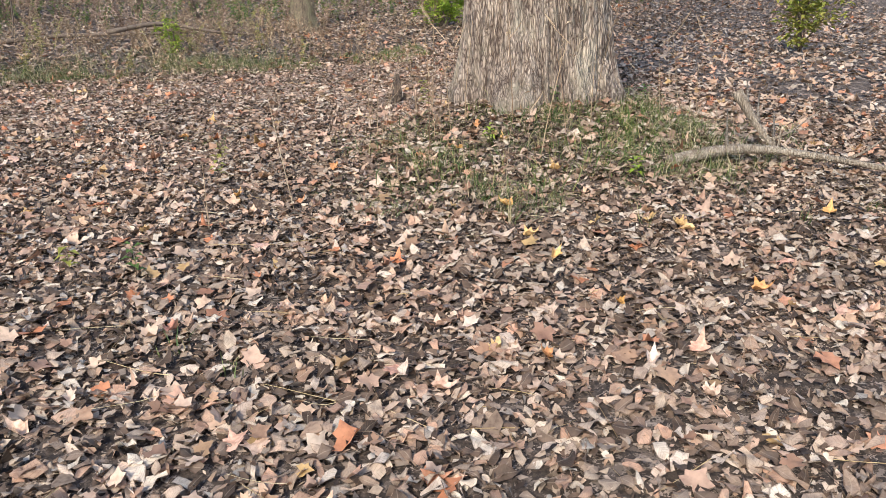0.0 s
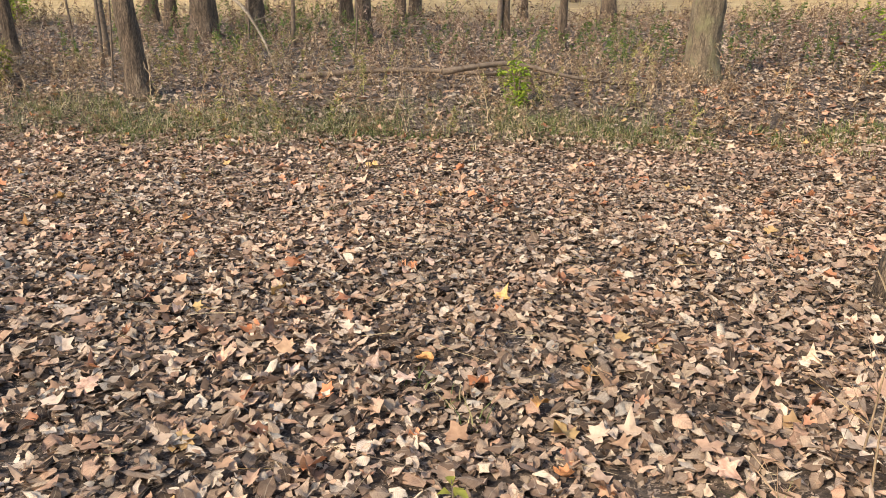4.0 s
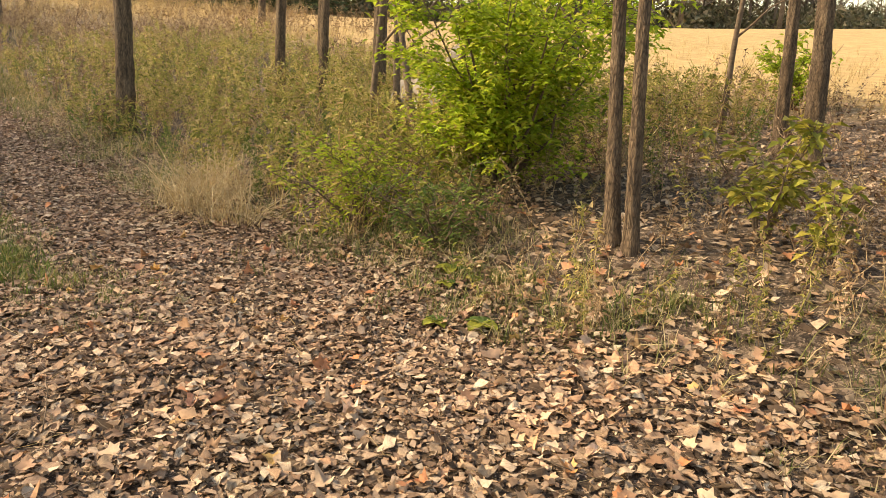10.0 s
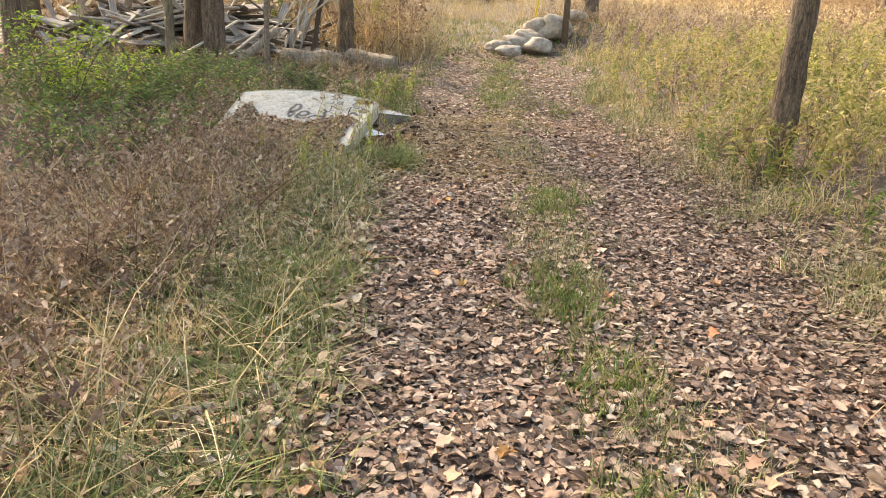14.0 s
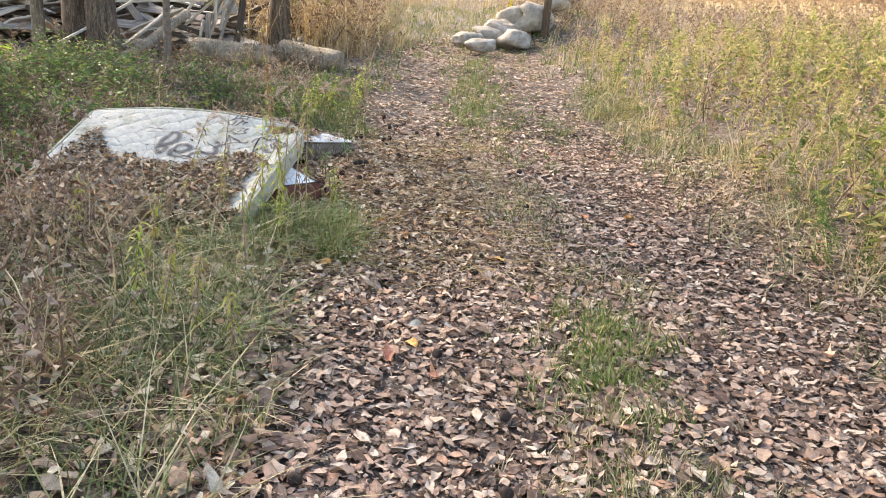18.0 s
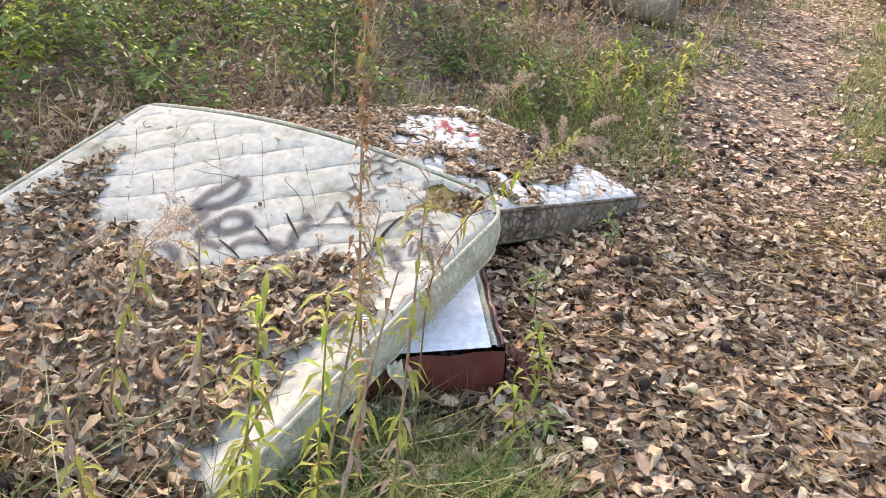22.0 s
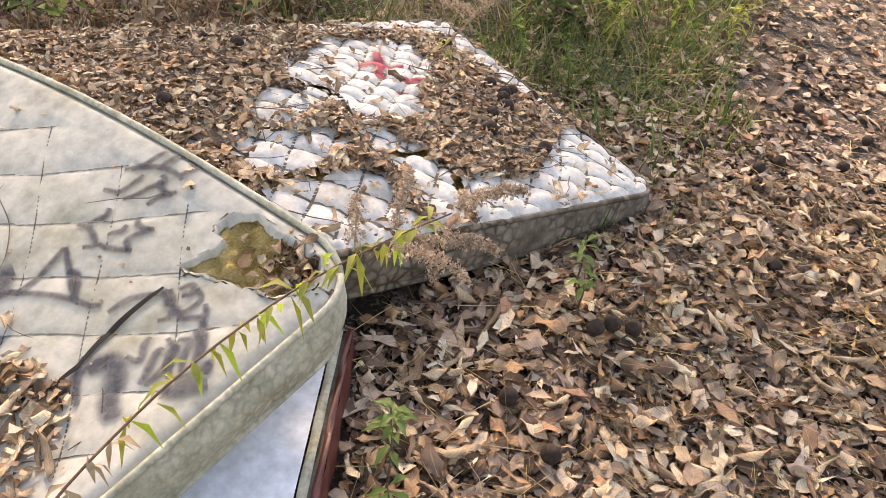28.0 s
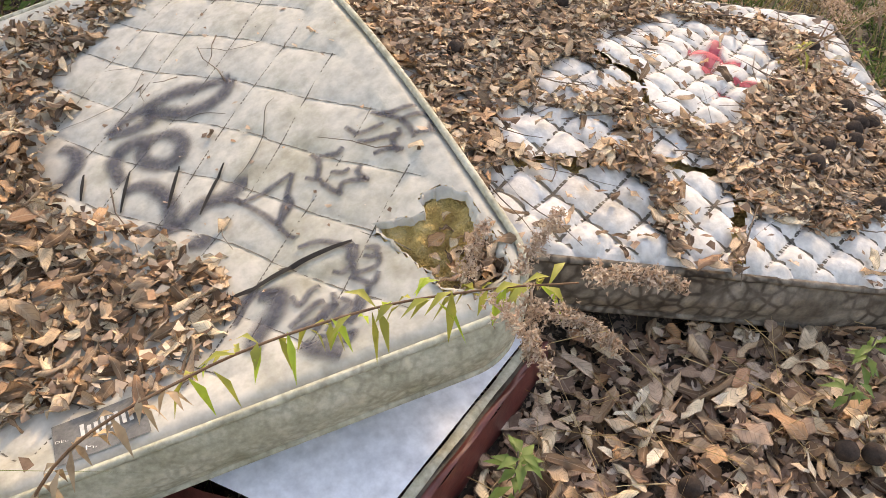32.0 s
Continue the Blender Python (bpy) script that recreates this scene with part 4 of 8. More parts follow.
class Slab:
    """A sagging mattress laid between four corners: u runs from a to b, v from a to d, both 0 to 1; each corner x, y, z of the top."""

    def __init__(self, a, b, c, d, thick, sag, bend):
        self.a, self.b, self.c, self.d = (np.array(p, float) for p in (a, b, c, d))
        self.lu, self.lv, self.thick, self.sag, self.bend = np.linalg.norm(self.b - self.a), np.linalg.norm(self.d - self.a), thick, sag, bend

    def plane(self, u, v):
        u, v = np.asarray(u, float)[..., None], np.asarray(v, float)[..., None]
        # round the plan's corners
        x, y = np.minimum(u, 1 - u) * self.lu, np.minimum(v, 1 - v) * self.lv
        k = np.where((u < 0.5) & (v < 0.5), self.bend, 0.06)
        a, b = np.clip(1 - x / k, 0, 1), np.clip(1 - y / k, 0, 1)
        x = np.where(a > 0, k * (1 - a * np.sqrt(1 - b * b / 2)), x)
        y = np.where(b > 0, k * (1 - b * np.sqrt(1 - a * a / 2)), y)
        u, v = np.where(u < 0.5, x / self.lu, 1 - x / self.lu), np.where(v < 0.5, y / self.lv, 1 - y / self.lv)
        return (1 - u) * (1 - v) * self.a + u * (1 - v) * self.b + u * v * self.c + (1 - u) * v * self.d

    def top(self, u, v, lift=0.0):
        p = self.plane(u, v)
        p = p + np.stack([np.zeros_like(p[..., 0])] * 2 + [self.sag(np.asarray(u, float), np.asarray(v, float)) + lift], -1)
        return p

    def under(self, u, v):
        p = self.top(u, v)
        q = p.copy()
        g = gz(q[..., 0], q[..., 1])
        q[..., 2] = np.maximum(q[..., 2] - self.thick, np.minimum(g - 0.02, q[..., 2] - 0.03))
        return q


def sheet(fn, nu, nv, keep=None):
    u, v = np.meshgrid(np.linspace(0, 1, nu), np.linspace(0, 1, nv), indexing="ij")
    p = fn(u, v).reshape(-1, 3)
    i = (np.arange(nu - 1)[:, None] * nv + np.arange(nv - 1)[None]).ravel()
    q = np.stack([i, i + nv, i + nv + 1, i + 1], 1)
    if keep is not None:
        um, vm = (u[:-1, :-1] + u[1:, 1:]).ravel() / 2, (v[:-1, :-1] + v[1:, 1:]).ravel() / 2
        q = q[keep(um, vm)]
    return p, quads(q)


def border_strip(slab, side, rows=6, cols=60, bulge=0.018):
    """The side wall under one edge: side 0 is v=0, 1 is u=1, 2 is v=1, 3 is u=0."""
    t = np.linspace(0, 1, cols)
    u, v = ((t, 0 * t), (0 * t + 1, t), (1 - t, 0 * t + 1), (0 * t, 1 - t))[side]
    a, b = slab.top(u, v), slab.under(u, v)
    mid = slab.top(np.full(cols, 0.5), np.full(cols, 0.5))
    out = a - mid
    out[:, 2] = 0
    e = np.gradient(a, axis=0)
    n = np.stack([e[:, 1], -e[:, 0], 0 * t], 1)
    n /= np.linalg.norm(n, axis=1)[:, None] + 1e-9
    n *= np.sign((n * out).sum(1))[:, None]
    pts = []
    for k in range(rows):
        s = k / (rows - 1)
        pts.append(a * (1 - s) + b * s + n * bulge * math.sin(math.pi * s))
    p = np.concatenate(pts)
    i = (np.arange(rows - 1)[:, None] * cols + np.arange(cols - 1)[None]).ravel()
    return p, quads(np.stack([i, i + cols, i + cols + 1, i + 1], 1))


def ribbon(pts3, width):
    """A narrow strip along points, lying flat."""
    pts = np.asarray(pts3, float)
    d = np.gradient(pts, axis=0)
    n = np.stack([-d[:, 1], d[:, 0], 0 * d[:, 0]], 1)
    n /= np.linalg.norm(n, axis=1)[:, None] + 1e-9
    k = len(pts)
    i = np.arange(k - 1)
    return np.concatenate([pts - n * width / 2, pts + n * width / 2]), quads(np.stack([i, i + 1, i + k + 1, i + k], 1))


def smooth_line(pts, n=40):
    """A curve through a few points."""
    p = np.asarray(pts, float)
    t = np.linspace(0, len(p) - 1, n)
    i = np.clip(t.astype(int), 0, len(p) - 2)
    f = (t - i)[:, None]
    pp = np.concatenate([[2 * p[0] - p[1]], p, [2 * p[-1] - p[-2]]])
    a, b, c, d = pp[i], pp[i + 1], pp[i + 2], pp[i + 3]
    return 0.5 * (2 * b + (c - a) * f + (2 * a - 5 * b + 4 * c - d) * f ** 2 + (3 * b - a - 3 * c + d) * f ** 3)


# the upper one: u from the torn corner towards the lane's near side, v from the torn corner back
R_, N_, L_, F_ = (-17.455, 8.73, 0.66), (-15.985, 8.445, 0.30), (-16.10, 6.85, 0.33), (-17.57, 6.93, 0.70)


def sag1(u, v):
    s = 0.09 * np.sin(math.pi * np.clip(v, 0, 1)) * (1 - u) ** 1.5 * 0.9
    s = s - 0.07 * np.sin(math.pi * np.clip(u, 0, 1)) * np.sin(math.pi * np.clip(v * 0.9 + 0.12, 0, 1))
    return s + 0.03 * np.exp(-(v / 0.10) ** 2) * np.sin(math.pi * u) - 0.06 * np.clip(u, 0, 1) ** 3 * np.sin(math.pi * np.clip(v, 0, 1))


slab1 = Slab(R_, N_, L_, F_, 0.145, sag1, 0.15)


def grid1(u, v):
    x, y = u * slab1.lu, v * slab1.lv
    return (x + 1.11 * y - 0.568 + 0.012 * np.sin(y * 13)) / 0.252, (x - 0.714 * y - 0.007 + 0.012 * np.sin(x * 11 + y * 4)) / 0.182


def quilt1(u, v):
    a, b = grid1(u, v)
    edge = np.minimum(np.minimum(u, 1 - u) * slab1.lu, np.minimum(v, 1 - v) * slab1.lv)
    puff = 0.012 * (np.abs(np.sin(math.pi * a)) ** 0.45 * np.abs(np.sin(math.pi * b)) ** 0.3)
    return slab1.top(u, v, np.where(edge < 0.09, 0.010, puff) - 0.02 * np.exp(-(edge / 0.018) ** 2))


TEAR = smooth_line(((0.152, 0.178), (0.115, 0.167), (0.086, 0.159), (0.082, 0.181), (0.052, 0.184), (0.024, 0.155), (0.028, 0.116), (0.024, 0.076), (0.032, 0.036), (0.080, 0.029), (0.120, 0.056), (0.123, 0.081), (0.142, 0.132), (0.152, 0.178)), 140)
TEAR[:-1] += 0.0016 * np.column_stack([np.sin(np.arange(139) * 0.9) + np.sin(np.arange(139) * 2.1), np.cos(np.arange(139) * 0.7)])


def inside(poly, u, v):
    """Whether points lie within a closed outline."""
    hit = np.zeros(np.shape(u), bool)
    for (x0, y0), (x1, y1) in zip(poly, np.roll(poly, -1, 0)):
        if y0 != y1:
            hit ^= ((y0 > v) != (y1 > v)) & (u < (x1 - x0) * (v - y0) / (y1 - y0) + x0)
    return hit


def hole1(u, v):
    """The torn patch near the raised corner."""
    return inside(TEAR, u, v)


mat1 = empty("mattress", 0, 0, 0, 0, "torn cream quilted mattress with grey graffiti, half buried in leaves", "mattress", "dumped mattresses")
top1 = part("top_panel", sheet(quilt1, 170, 200, lambda u, v: ~hole1(u, v)), M_VINYL, mat1)
for sd in range(4):
    part("border", border_strip(slab1, sd), M_SIDE, mat1, "mildewed cream border")
part("underside", sheet(slab1.under, 30, 30), M_SIDE, mat1)
for lift, fn in ((0.0, slab1.top), (0.0, slab1.under)):
    t4 = np.linspace(0, 1, 50)
    for u, v in ((t4, 0 * t4), (0 * t4 + 1, t4), (t4, 0 * t4 + 1), (0 * t4, t4)):
        part("piping", tube(fn(u, v), 0.009, 6), M_SIDE, top1, "cream piping")


def foam(u, v):
    """Ragged filling, deeper towards the raised corner."""
    p = slab1.top(0.004 + 0.17 * u, 0.008 + 0.195 * v)
    n = noise2(p[..., 0], p[..., 1], 26, 9).reshape(u.shape)
    n2 = noise2(p[..., 0], p[..., 1], 60, 19).reshape(u.shape)
    d = np.sin(math.pi * np.clip(u, 0, 1)) * np.sin(math.pi * np.clip(v, 0, 1))
    p[..., 2] += -0.010 - 0.030 * d * (1 - 0.7 * sstep(0.45, 0.8, v)) + (0.045 * (n - 0.5) + 0.025 * (n2 - 0.5)) * d ** 0.4
    return p


part("torn_foam", sheet(foam, 70, 70), M_FOAM, mat1, "ragged ochre foam in the tear")

# the torn cover drooping and fraying round the tear
mid = TEAR.mean(0)
ring = []
for k, (inw, drop) in enumerate(((0.0, 0.011), (0.04, 0.012), (0.08, 0.007), (0.12, -0.004))):
    w = (inw * (0.6 + 0.8 * noise2(np.arange(140), np.zeros(140), 0.35, 5)))[:, None]
    r_ = TEAR * (1 - w) + mid * w
    ring.append(slab1.top(np.clip(r_[:, 0], 0, 1), np.clip(r_[:, 1], 0, 1), drop + 0.004 * np.sin(np.arange(140) * 0.4) * (k > 0)))
ki = (np.arange(3)[:, None] * 140 + np.arange(139)[None]).ravel()
part("torn_edge", (np.concatenate(ring), quads(np.stack([ki, ki + 1, ki + 141, ki + 140], 1))), M_VINYL, top1, "frayed cream edge of the tear")

# the lower one, a deep diamond quilt: u from the tip under the upper mattress, v from the tip back
T_, E_, G_, Q_ = (-18.88, 9.10, 0.305), (-17.18, 8.30, 0.57), (-17.80, 7.05, 0.61), (-19.52, 7.85, 0.45)


def sag2(u, v):
    return 0.085 * np.sin(math.pi * np.clip(u, 0, 1)) * np.sin(math.pi * np.clip(v, 0, 1)) - 0.03 * np.exp(-((u - 0.42) / 0.1) ** 2) * np.sin(math.pi * v)


slab2 = Slab(T_, E_, G_, Q_, 0.15, sag2, 0.09)


def quilt2(u, v):
    x, y = u * slab2.lu, v * slab2.lv
    a, b = (x + y) / 0.142 + 0.15 * np.sin(y * 9), (x - y) / 0.142 + 0.15 * np.sin(x * 8)
    puff = 0.034 * (np.abs(np.sin(math.pi * a)) * np.abs(np.sin(math.pi * b))) ** 0.27 * (0.7 + 0.5 * noise2(x, y, 5, 14).reshape(x.shape))
    edge = np.minimum(np.minimum(u, 1 - u) * slab2.lu, np.minimum(v, 1 - v) * slab2.lv)
    return slab2.top(u, v, puff - 0.014 + 0.010 * noise2(x, y, 20, 4).reshape(x.shape) - 0.02 * np.exp(-(edge / 0.02) ** 2))


SLITS = (((0.600, 0.585), (0.560, 0.520), (0.532, 0.485), (0.537, 0.364), (0.585, 0.277), (0.561, 0.205), (0.549, 0.140), (0.558, 0.030)), ((0.79, 0.192), (0.735, 0.207), (0.669, 0.209), (0.605, 0.222)), ((0.539, 0.235), (0.47, 0.235), (0.425, 0.226), (0.440, 0.138), (0.468, 0.03)), ((0.49, 0.97), (0.36, 0.975), (0.285, 0.94), (0.250, 0.80)))


def slit2(u, v):
    hit = np.zeros(len(u), bool)
    for s in SLITS:
        c = smooth_line(s, 60)
        d = np.min(np.hypot((u[:, None] - c[None, :, 0]) * slab2.lu, (v[:, None] - c[None, :, 1]) * slab2.lv), 1)
        hit |= d < 0.003 + 0.034 * noise2(u, v, 22, 2) * (0.35 + 0.9 * noise2(u, v, 5, 8))
    return hit


mat2 = empty("mattress", 0, 0, 0, 0, "white diamond-quilted mattress, slit and rotting, strewn with leaves and walnuts", "mattress", "dumped mattresses")
top2 = part("top_panel", sheet(quilt2, 200, 170, lambda u, v: ~slit2(u, v)), M_QUILT, mat2)
part("wadding", sheet(lambda u, v: slab2.top(u, v, -0.030 + 0.03 * noise2(u * 60, v * 50, 1.0, 6).reshape(u.shape)), 60, 50), M_FOAM, mat2, "ochre wadding in the slits")
for sd in range(4):
    part("border", border_strip(slab2, sd), M_BORDER, mat2, "rotten brown border")
t4 = np.linspace(0, 1, 50)
for fn in (slab2.top, slab2.under):
    for u, v in ((t4, 0 * t4), (0 * t4 + 1, t4), (t4, 0 * t4 + 1), (0 * t4, t4)):
        part("piping", tube(fn(u, v), 0.010, 6), M_BORDER, top2, "grey corded edge")



# stitching in the grooves, torn edges, paint and label
M_THREAD_GROOVE = mottled("grimy_stitching_and_groove", [(0.3, (0.07, 0.058, 0.045)), (0.7, (0.19, 0.165, 0.13))], 30, 0.9, 0)


def stitch_lines(fn, grid, slab, keep, width, lift):
    """Ribbons along the grooves of a quilted panel, both ways."""
    p = Pile()
    for fam in (0, 1):
        t = np.linspace(0.0, 1.0, 700)
        for k in np.arange(-20, 40):
            uu, vv = [], []
            for v0 in np.linspace(0.02, 0.98, 160):
                g = grid(t, np.full(700, v0))[fam]
                hit = np.nonzero((g[:-1] - k) * (g[1:] - k) < 0)[0]
                if len(hit):
                    uu.append(t[hit[0]])
                    vv.append(v0)
            uu, vv = np.array(uu), np.array(vv)
            if len(uu) < 6:
                continue
            edge = np.minimum(np.minimum(uu, 1 - uu) * slab.lu, np.minimum(vv, 1 - vv) * slab.lv)
            ok = keep(uu, vv, edge)
            run = np.split(np.arange(len(uu)), np.nonzero(~ok)[0])
            for r in run:
                r = r[ok[r]]
                if len(r) > 4:
                    q = fn(uu[r], vv[r])
                    q[:, 2] += lift
                    p.add(ribbon(q, width))
    return p


def grid2(u, v):
    x, y = u * slab2.lu, v * slab2.lv
    return (x + y) / 0.142 + 0.15 * np.sin(y * 9), (x - y) / 0.142 + 0.15 * np.sin(x * 8)


part("stitching", stitch_lines(quilt1, grid1, slab1, lambda u, v, e: (e > 0.09) & ~hole1(u, v), 0.003, 0.0015), M_THREAD_GROOVE, top1, "grimy stitched seams")
part("stitching", stitch_lines(quilt2, grid2, slab2, lambda u, v, e: (e > 0.01) & ~slit2(u, v), 0.009, 0.0055), M_THREAD_GROOVE, top2, "grimy stitched seams")


def painted(name, slab, slab_fn, strokes, mat, parent, lift=0.004):
    """Strokes that follow the quilting, each through a few places on the panel."""
    for pts, w in strokes:
        c = smooth_line(pts, 40) * (slab.lu, slab.lv)
        d = np.gradient(c, axis=0)
        n = np.column_stack([-d[:, 1], d[:, 0]]) / (np.linalg.norm(d, axis=1)[:, None] + 1e-9)
        tap = w / 2 * (0.25 + 0.75 * np.sin(np.linspace(0.25, 2.9, 40)) ** (0.35 if w > 0.015 else 0.9))
        side = np.linspace(-1, 1, 7)
        rows = [np.clip((c + n * (tap * k)[:, None]) / (slab.lu, slab.lv), 0, 1) for k in side]
        v = np.concatenate([slab_fn(r[:, 0], r[:, 1]) + (0, 0, lift) for r in rows])
        q = (np.arange(6)[:, None] * 40 + np.arange(39)[None]).ravel()
        end = np.linspace(-1, 1, 40)
        part(name, (v, quads(np.stack([q, q + 1, q + 41, q + 40], 1)), np.concatenate([np.column_stack([end, 0 * end + k, 0 * end]) for k in side])), mat, parent)


def spray_mat(name, dark, light, cover):
    """Thin sprayed paint: specks of the cloth show through."""
    m, nodes, links, bs = node_mat(name)
    v = coords(nodes, links)
    n = noise_node(nodes, links, v, 60, 4.0, 0.7)
    r = ramp_node(nodes, [(0.3, dark), (0.7, light)])
    links.new(n, r.inputs["Fac"])
    links.new(r.outputs["Color"], bs.inputs["Base Color"])
    bs.inputs["Roughness"].default_value = 0.7
    a = nodes.new("ShaderNodeMapRange")
    a.inputs["From Min"].default_value, a.inputs["From Max"].default_value = 0.3, 0.62
    a.inputs["To Min"].default_value, a.inputs["To Max"].default_value = cover, cover * 0.7
    links.new(n, a.inputs["Value"])
    at = nodes.new("ShaderNodeAttribute")
    at.attribute_name = "blade_place"
    sep = nodes.new("ShaderNodeSeparateXYZ")
    links.new(at.outputs["Vector"], sep.inputs[0])
    fade = []
    for axis, start in (("Y", 0.15), ("X", 0.93)):
        ab = nodes.new("ShaderNodeMath")
        ab.operation = "ABSOLUTE"
        links.new(sep.outputs[axis], ab.inputs[0])
        mr = nodes.new("ShaderNodeMapRange")
        mr.interpolation_type = "SMOOTHSTEP"
        mr.inputs["From Min"].default_value, mr.inputs["From Max"].default_value = start, 1.0
        mr.inputs["To Min"].default_value, mr.inputs["To Max"].default_value = 1.0, 0.0
        links.new(ab.outputs[0], mr.inputs["Value"])
        fade.append(mr.outputs[0])
    last = a.outputs[0]
    for x in fade:
        mu = nodes.new("ShaderNodeMath")
        mu.operation = "MULTIPLY"
        links.new(last, mu.inputs[0])
        links.new(x, mu.inputs[1])
        last = mu.outputs[0]
    links.new(last, bs.inputs["Alpha"])
    return m


M_SPRAY = spray_mat("grey_spray_paint", (0.035, 0.034, 0.045), (0.075, 0.073, 0.088), 0.92)
M_SLIT = mottled("dark_slit", [(0.3, (0.012, 0.010, 0.009)), (0.7, (0.03, 0.026, 0.022))], 30, 0.9, 0)
M_RED = spray_mat("red_spray_paint", (0.42, 0.03, 0.06), (0.58, 0.10, 0.13), 0.95)
BIG_LETTERS = (((0.441, 0.561), (0.407, 0.578), (0.361, 0.581), (0.300, 0.579), (0.249, 0.561), (0.221, 0.553)), ((0.221, 0.553), (0.240, 0.530), (0.263, 0.519), (0.301, 0.524), (0.348, 0.556), (0.372, 0.559)), ((0.438, 0.562), (0.407, 0.548), (0.372, 0.548), (0.360, 0.576)), ((0.384, 0.511), (0.348, 0.502), (0.334, 0.473), (0.344, 0.447), (0.369, 0.442), (0.392, 0.461), (0.398, 0.485), (0.384, 0.511)), ((0.439, 0.447), (0.443, 0.489), (0.428, 0.513), (0.398, 0.516), (0.376, 0.505)))
BIG_HOOKS = (((0.517, 0.580), (0.496, 0.559), (0.496, 0.532), (0.515, 0.510), (0.540, 0.499), (0.557, 0.483)), ((0.444, 0.424), (0.421, 0.424), (0.398, 0.406), (0.384, 0.372), (0.389, 0.339), (0.407, 0.321), (0.429, 0.335), (0.434, 0.350)), ((0.410, 0.323), (0.377, 0.319), (0.342, 0.332), (0.308, 0.327), (0.282, 0.339), (0.269, 0.336)), ((0.381, 0.276), (0.360, 0.274), (0.352, 0.281)), ((0.324, 0.148), (0.297, 0.137), (0.314, 0.112), (0.338, 0.095), (0.359, 0.067)), ((0.297, 0.058), (0.286, 0.039), (0.261, 0.022)))
painted("graffiti", slab1, quilt1, [(p, 0.070) for p in BIG_LETTERS + BIG_HOOKS], M_SPRAY, top1, 0.005)
ZIGZAG = (((0.313, 0.325), (0.292, 0.310), (0.268, 0.304), (0.241, 0.305), (0.209, 0.309)), ((0.297, 0.320), (0.277, 0.278), (0.263, 0.247), (0.255, 0.225), (0.247, 0.207)), ((0.209, 0.309), (0.236, 0.273), (0.260, 0.239)), ((0.260, 0.239), (0.231, 0.264), (0.233, 0.280)), ((0.175, 0.326), (0.170, 0.308), (0.184, 0.283), (0.199, 0.291)), ((0.166, 0.317), (0.143, 0.307), (0.130, 0.312)), ((0.181, 0.281), (0.175, 0.255), (0.166, 0.236)), ((0.169, 0.240), (0.157, 0.254), (0.137, 0.246), (0.124, 0.238)), ((0.162, 0.285), (0.151, 0.272), (0.138, 0.272)), ((0.122, 0.269), (0.132, 0.259), (0.127, 0.240)))
UPPER_TAGS = (((0.115, 0.340), (0.102, 0.320), (0.079, 0.313), (0.066, 0.312)), ((0.112, 0.308), (0.096, 0.296), (0.081, 0.291), (0.059, 0.282), (0.053, 0.294)), ((0.102, 0.274), (0.082, 0.270), (0.062, 0.258)), ((0.060, 0.288), (0.070, 0.278), (0.072, 0.257)), ((0.072, 0.344), (0.055, 0.325), (0.031, 0.319), (0.012, 0.313)), ((0.049, 0.302), (0.031, 0.302), (0.001, 0.293), (0.016, 0.268), (0.008, 0.263)), ((0.068, 0.335), (0.046, 0.307), (0.040, 0.285), (0.043, 0.265)), ((0.039, 0.273), (0.020, 0.266)))
LOWER_TAGS = (((0.252, 0.192), (0.222, 0.185), (0.192, 0.162), (0.182, 0.161)), ((0.187, 0.164), (0.198, 0.145), (0.191, 0.143), (0.180, 0.160)), ((0.226, 0.137), (0.214, 0.130), (0.196, 0.135), (0.200, 0.122), (0.173, 0.117), (0.161, 0.134)), ((0.209, 0.123), (0.190, 0.097), (0.174, 0.108)), ((0.174, 0.152), (0.161, 0.142), (0.170, 0.132), (0.181, 0.141)), ((0.364, 0.120), (0.330, 0.152), (0.295, 0.141)), ((0.285, 0.126), (0.281, 0.108), (0.260, 0.122), (0.246, 0.125)), ((0.368, 0.143), (0.337, 0.155), (0.308, 0.169)))
painted("graffiti", slab1, quilt1, [(p, 0.024) for p in ZIGZAG + UPPER_TAGS + LOWER_TAGS], M_SPRAY, top1, 0.005)
SCRAWL = (((0.306, 0.082), (0.265, 0.100), (0.250, 0.101)), ((0.304, 0.076), (0.273, 0.079), (0.244, 0.088), (0.236, 0.110)), ((0.280, 0.063), (0.255, 0.089), (0.237, 0.091)), ((0.268, 0.057), (0.246, 0.074), (0.226, 0.083), (0.232, 0.098)), ((0.256, 0.051), (0.224, 0.072), (0.207, 0.094)), ((0.241, 0.053), (0.212, 0.075), (0.194, 0.096)), ((0.278, 0.058), (0.259, 0.043), (0.238, 0.042), (0.256, 0.031)))
painted("graffiti", slab1, quilt1, [(p, 0.026) for p in SCRAWL], M_SPRAY, top1, 0.0055)
painted("slash", slab1, quilt1, [(p, 0.009) for p in (((0.491, 0.497), (0.506, 0.450)), ((0.422, 0.467), (0.454, 0.391)), ((0.351, 0.426), (0.388, 0.359)), ((0.290, 0.387), (0.350, 0.316)))], M_SLIT, top1, 0.006)
painted("slash", slab1, quilt1, [(((0.184, 0.166), (0.220, 0.168), (0.269, 0.169), (0.319, 0.164), (0.363, 0.163)), 0.014)], M_SLIT, top1, 0.006)
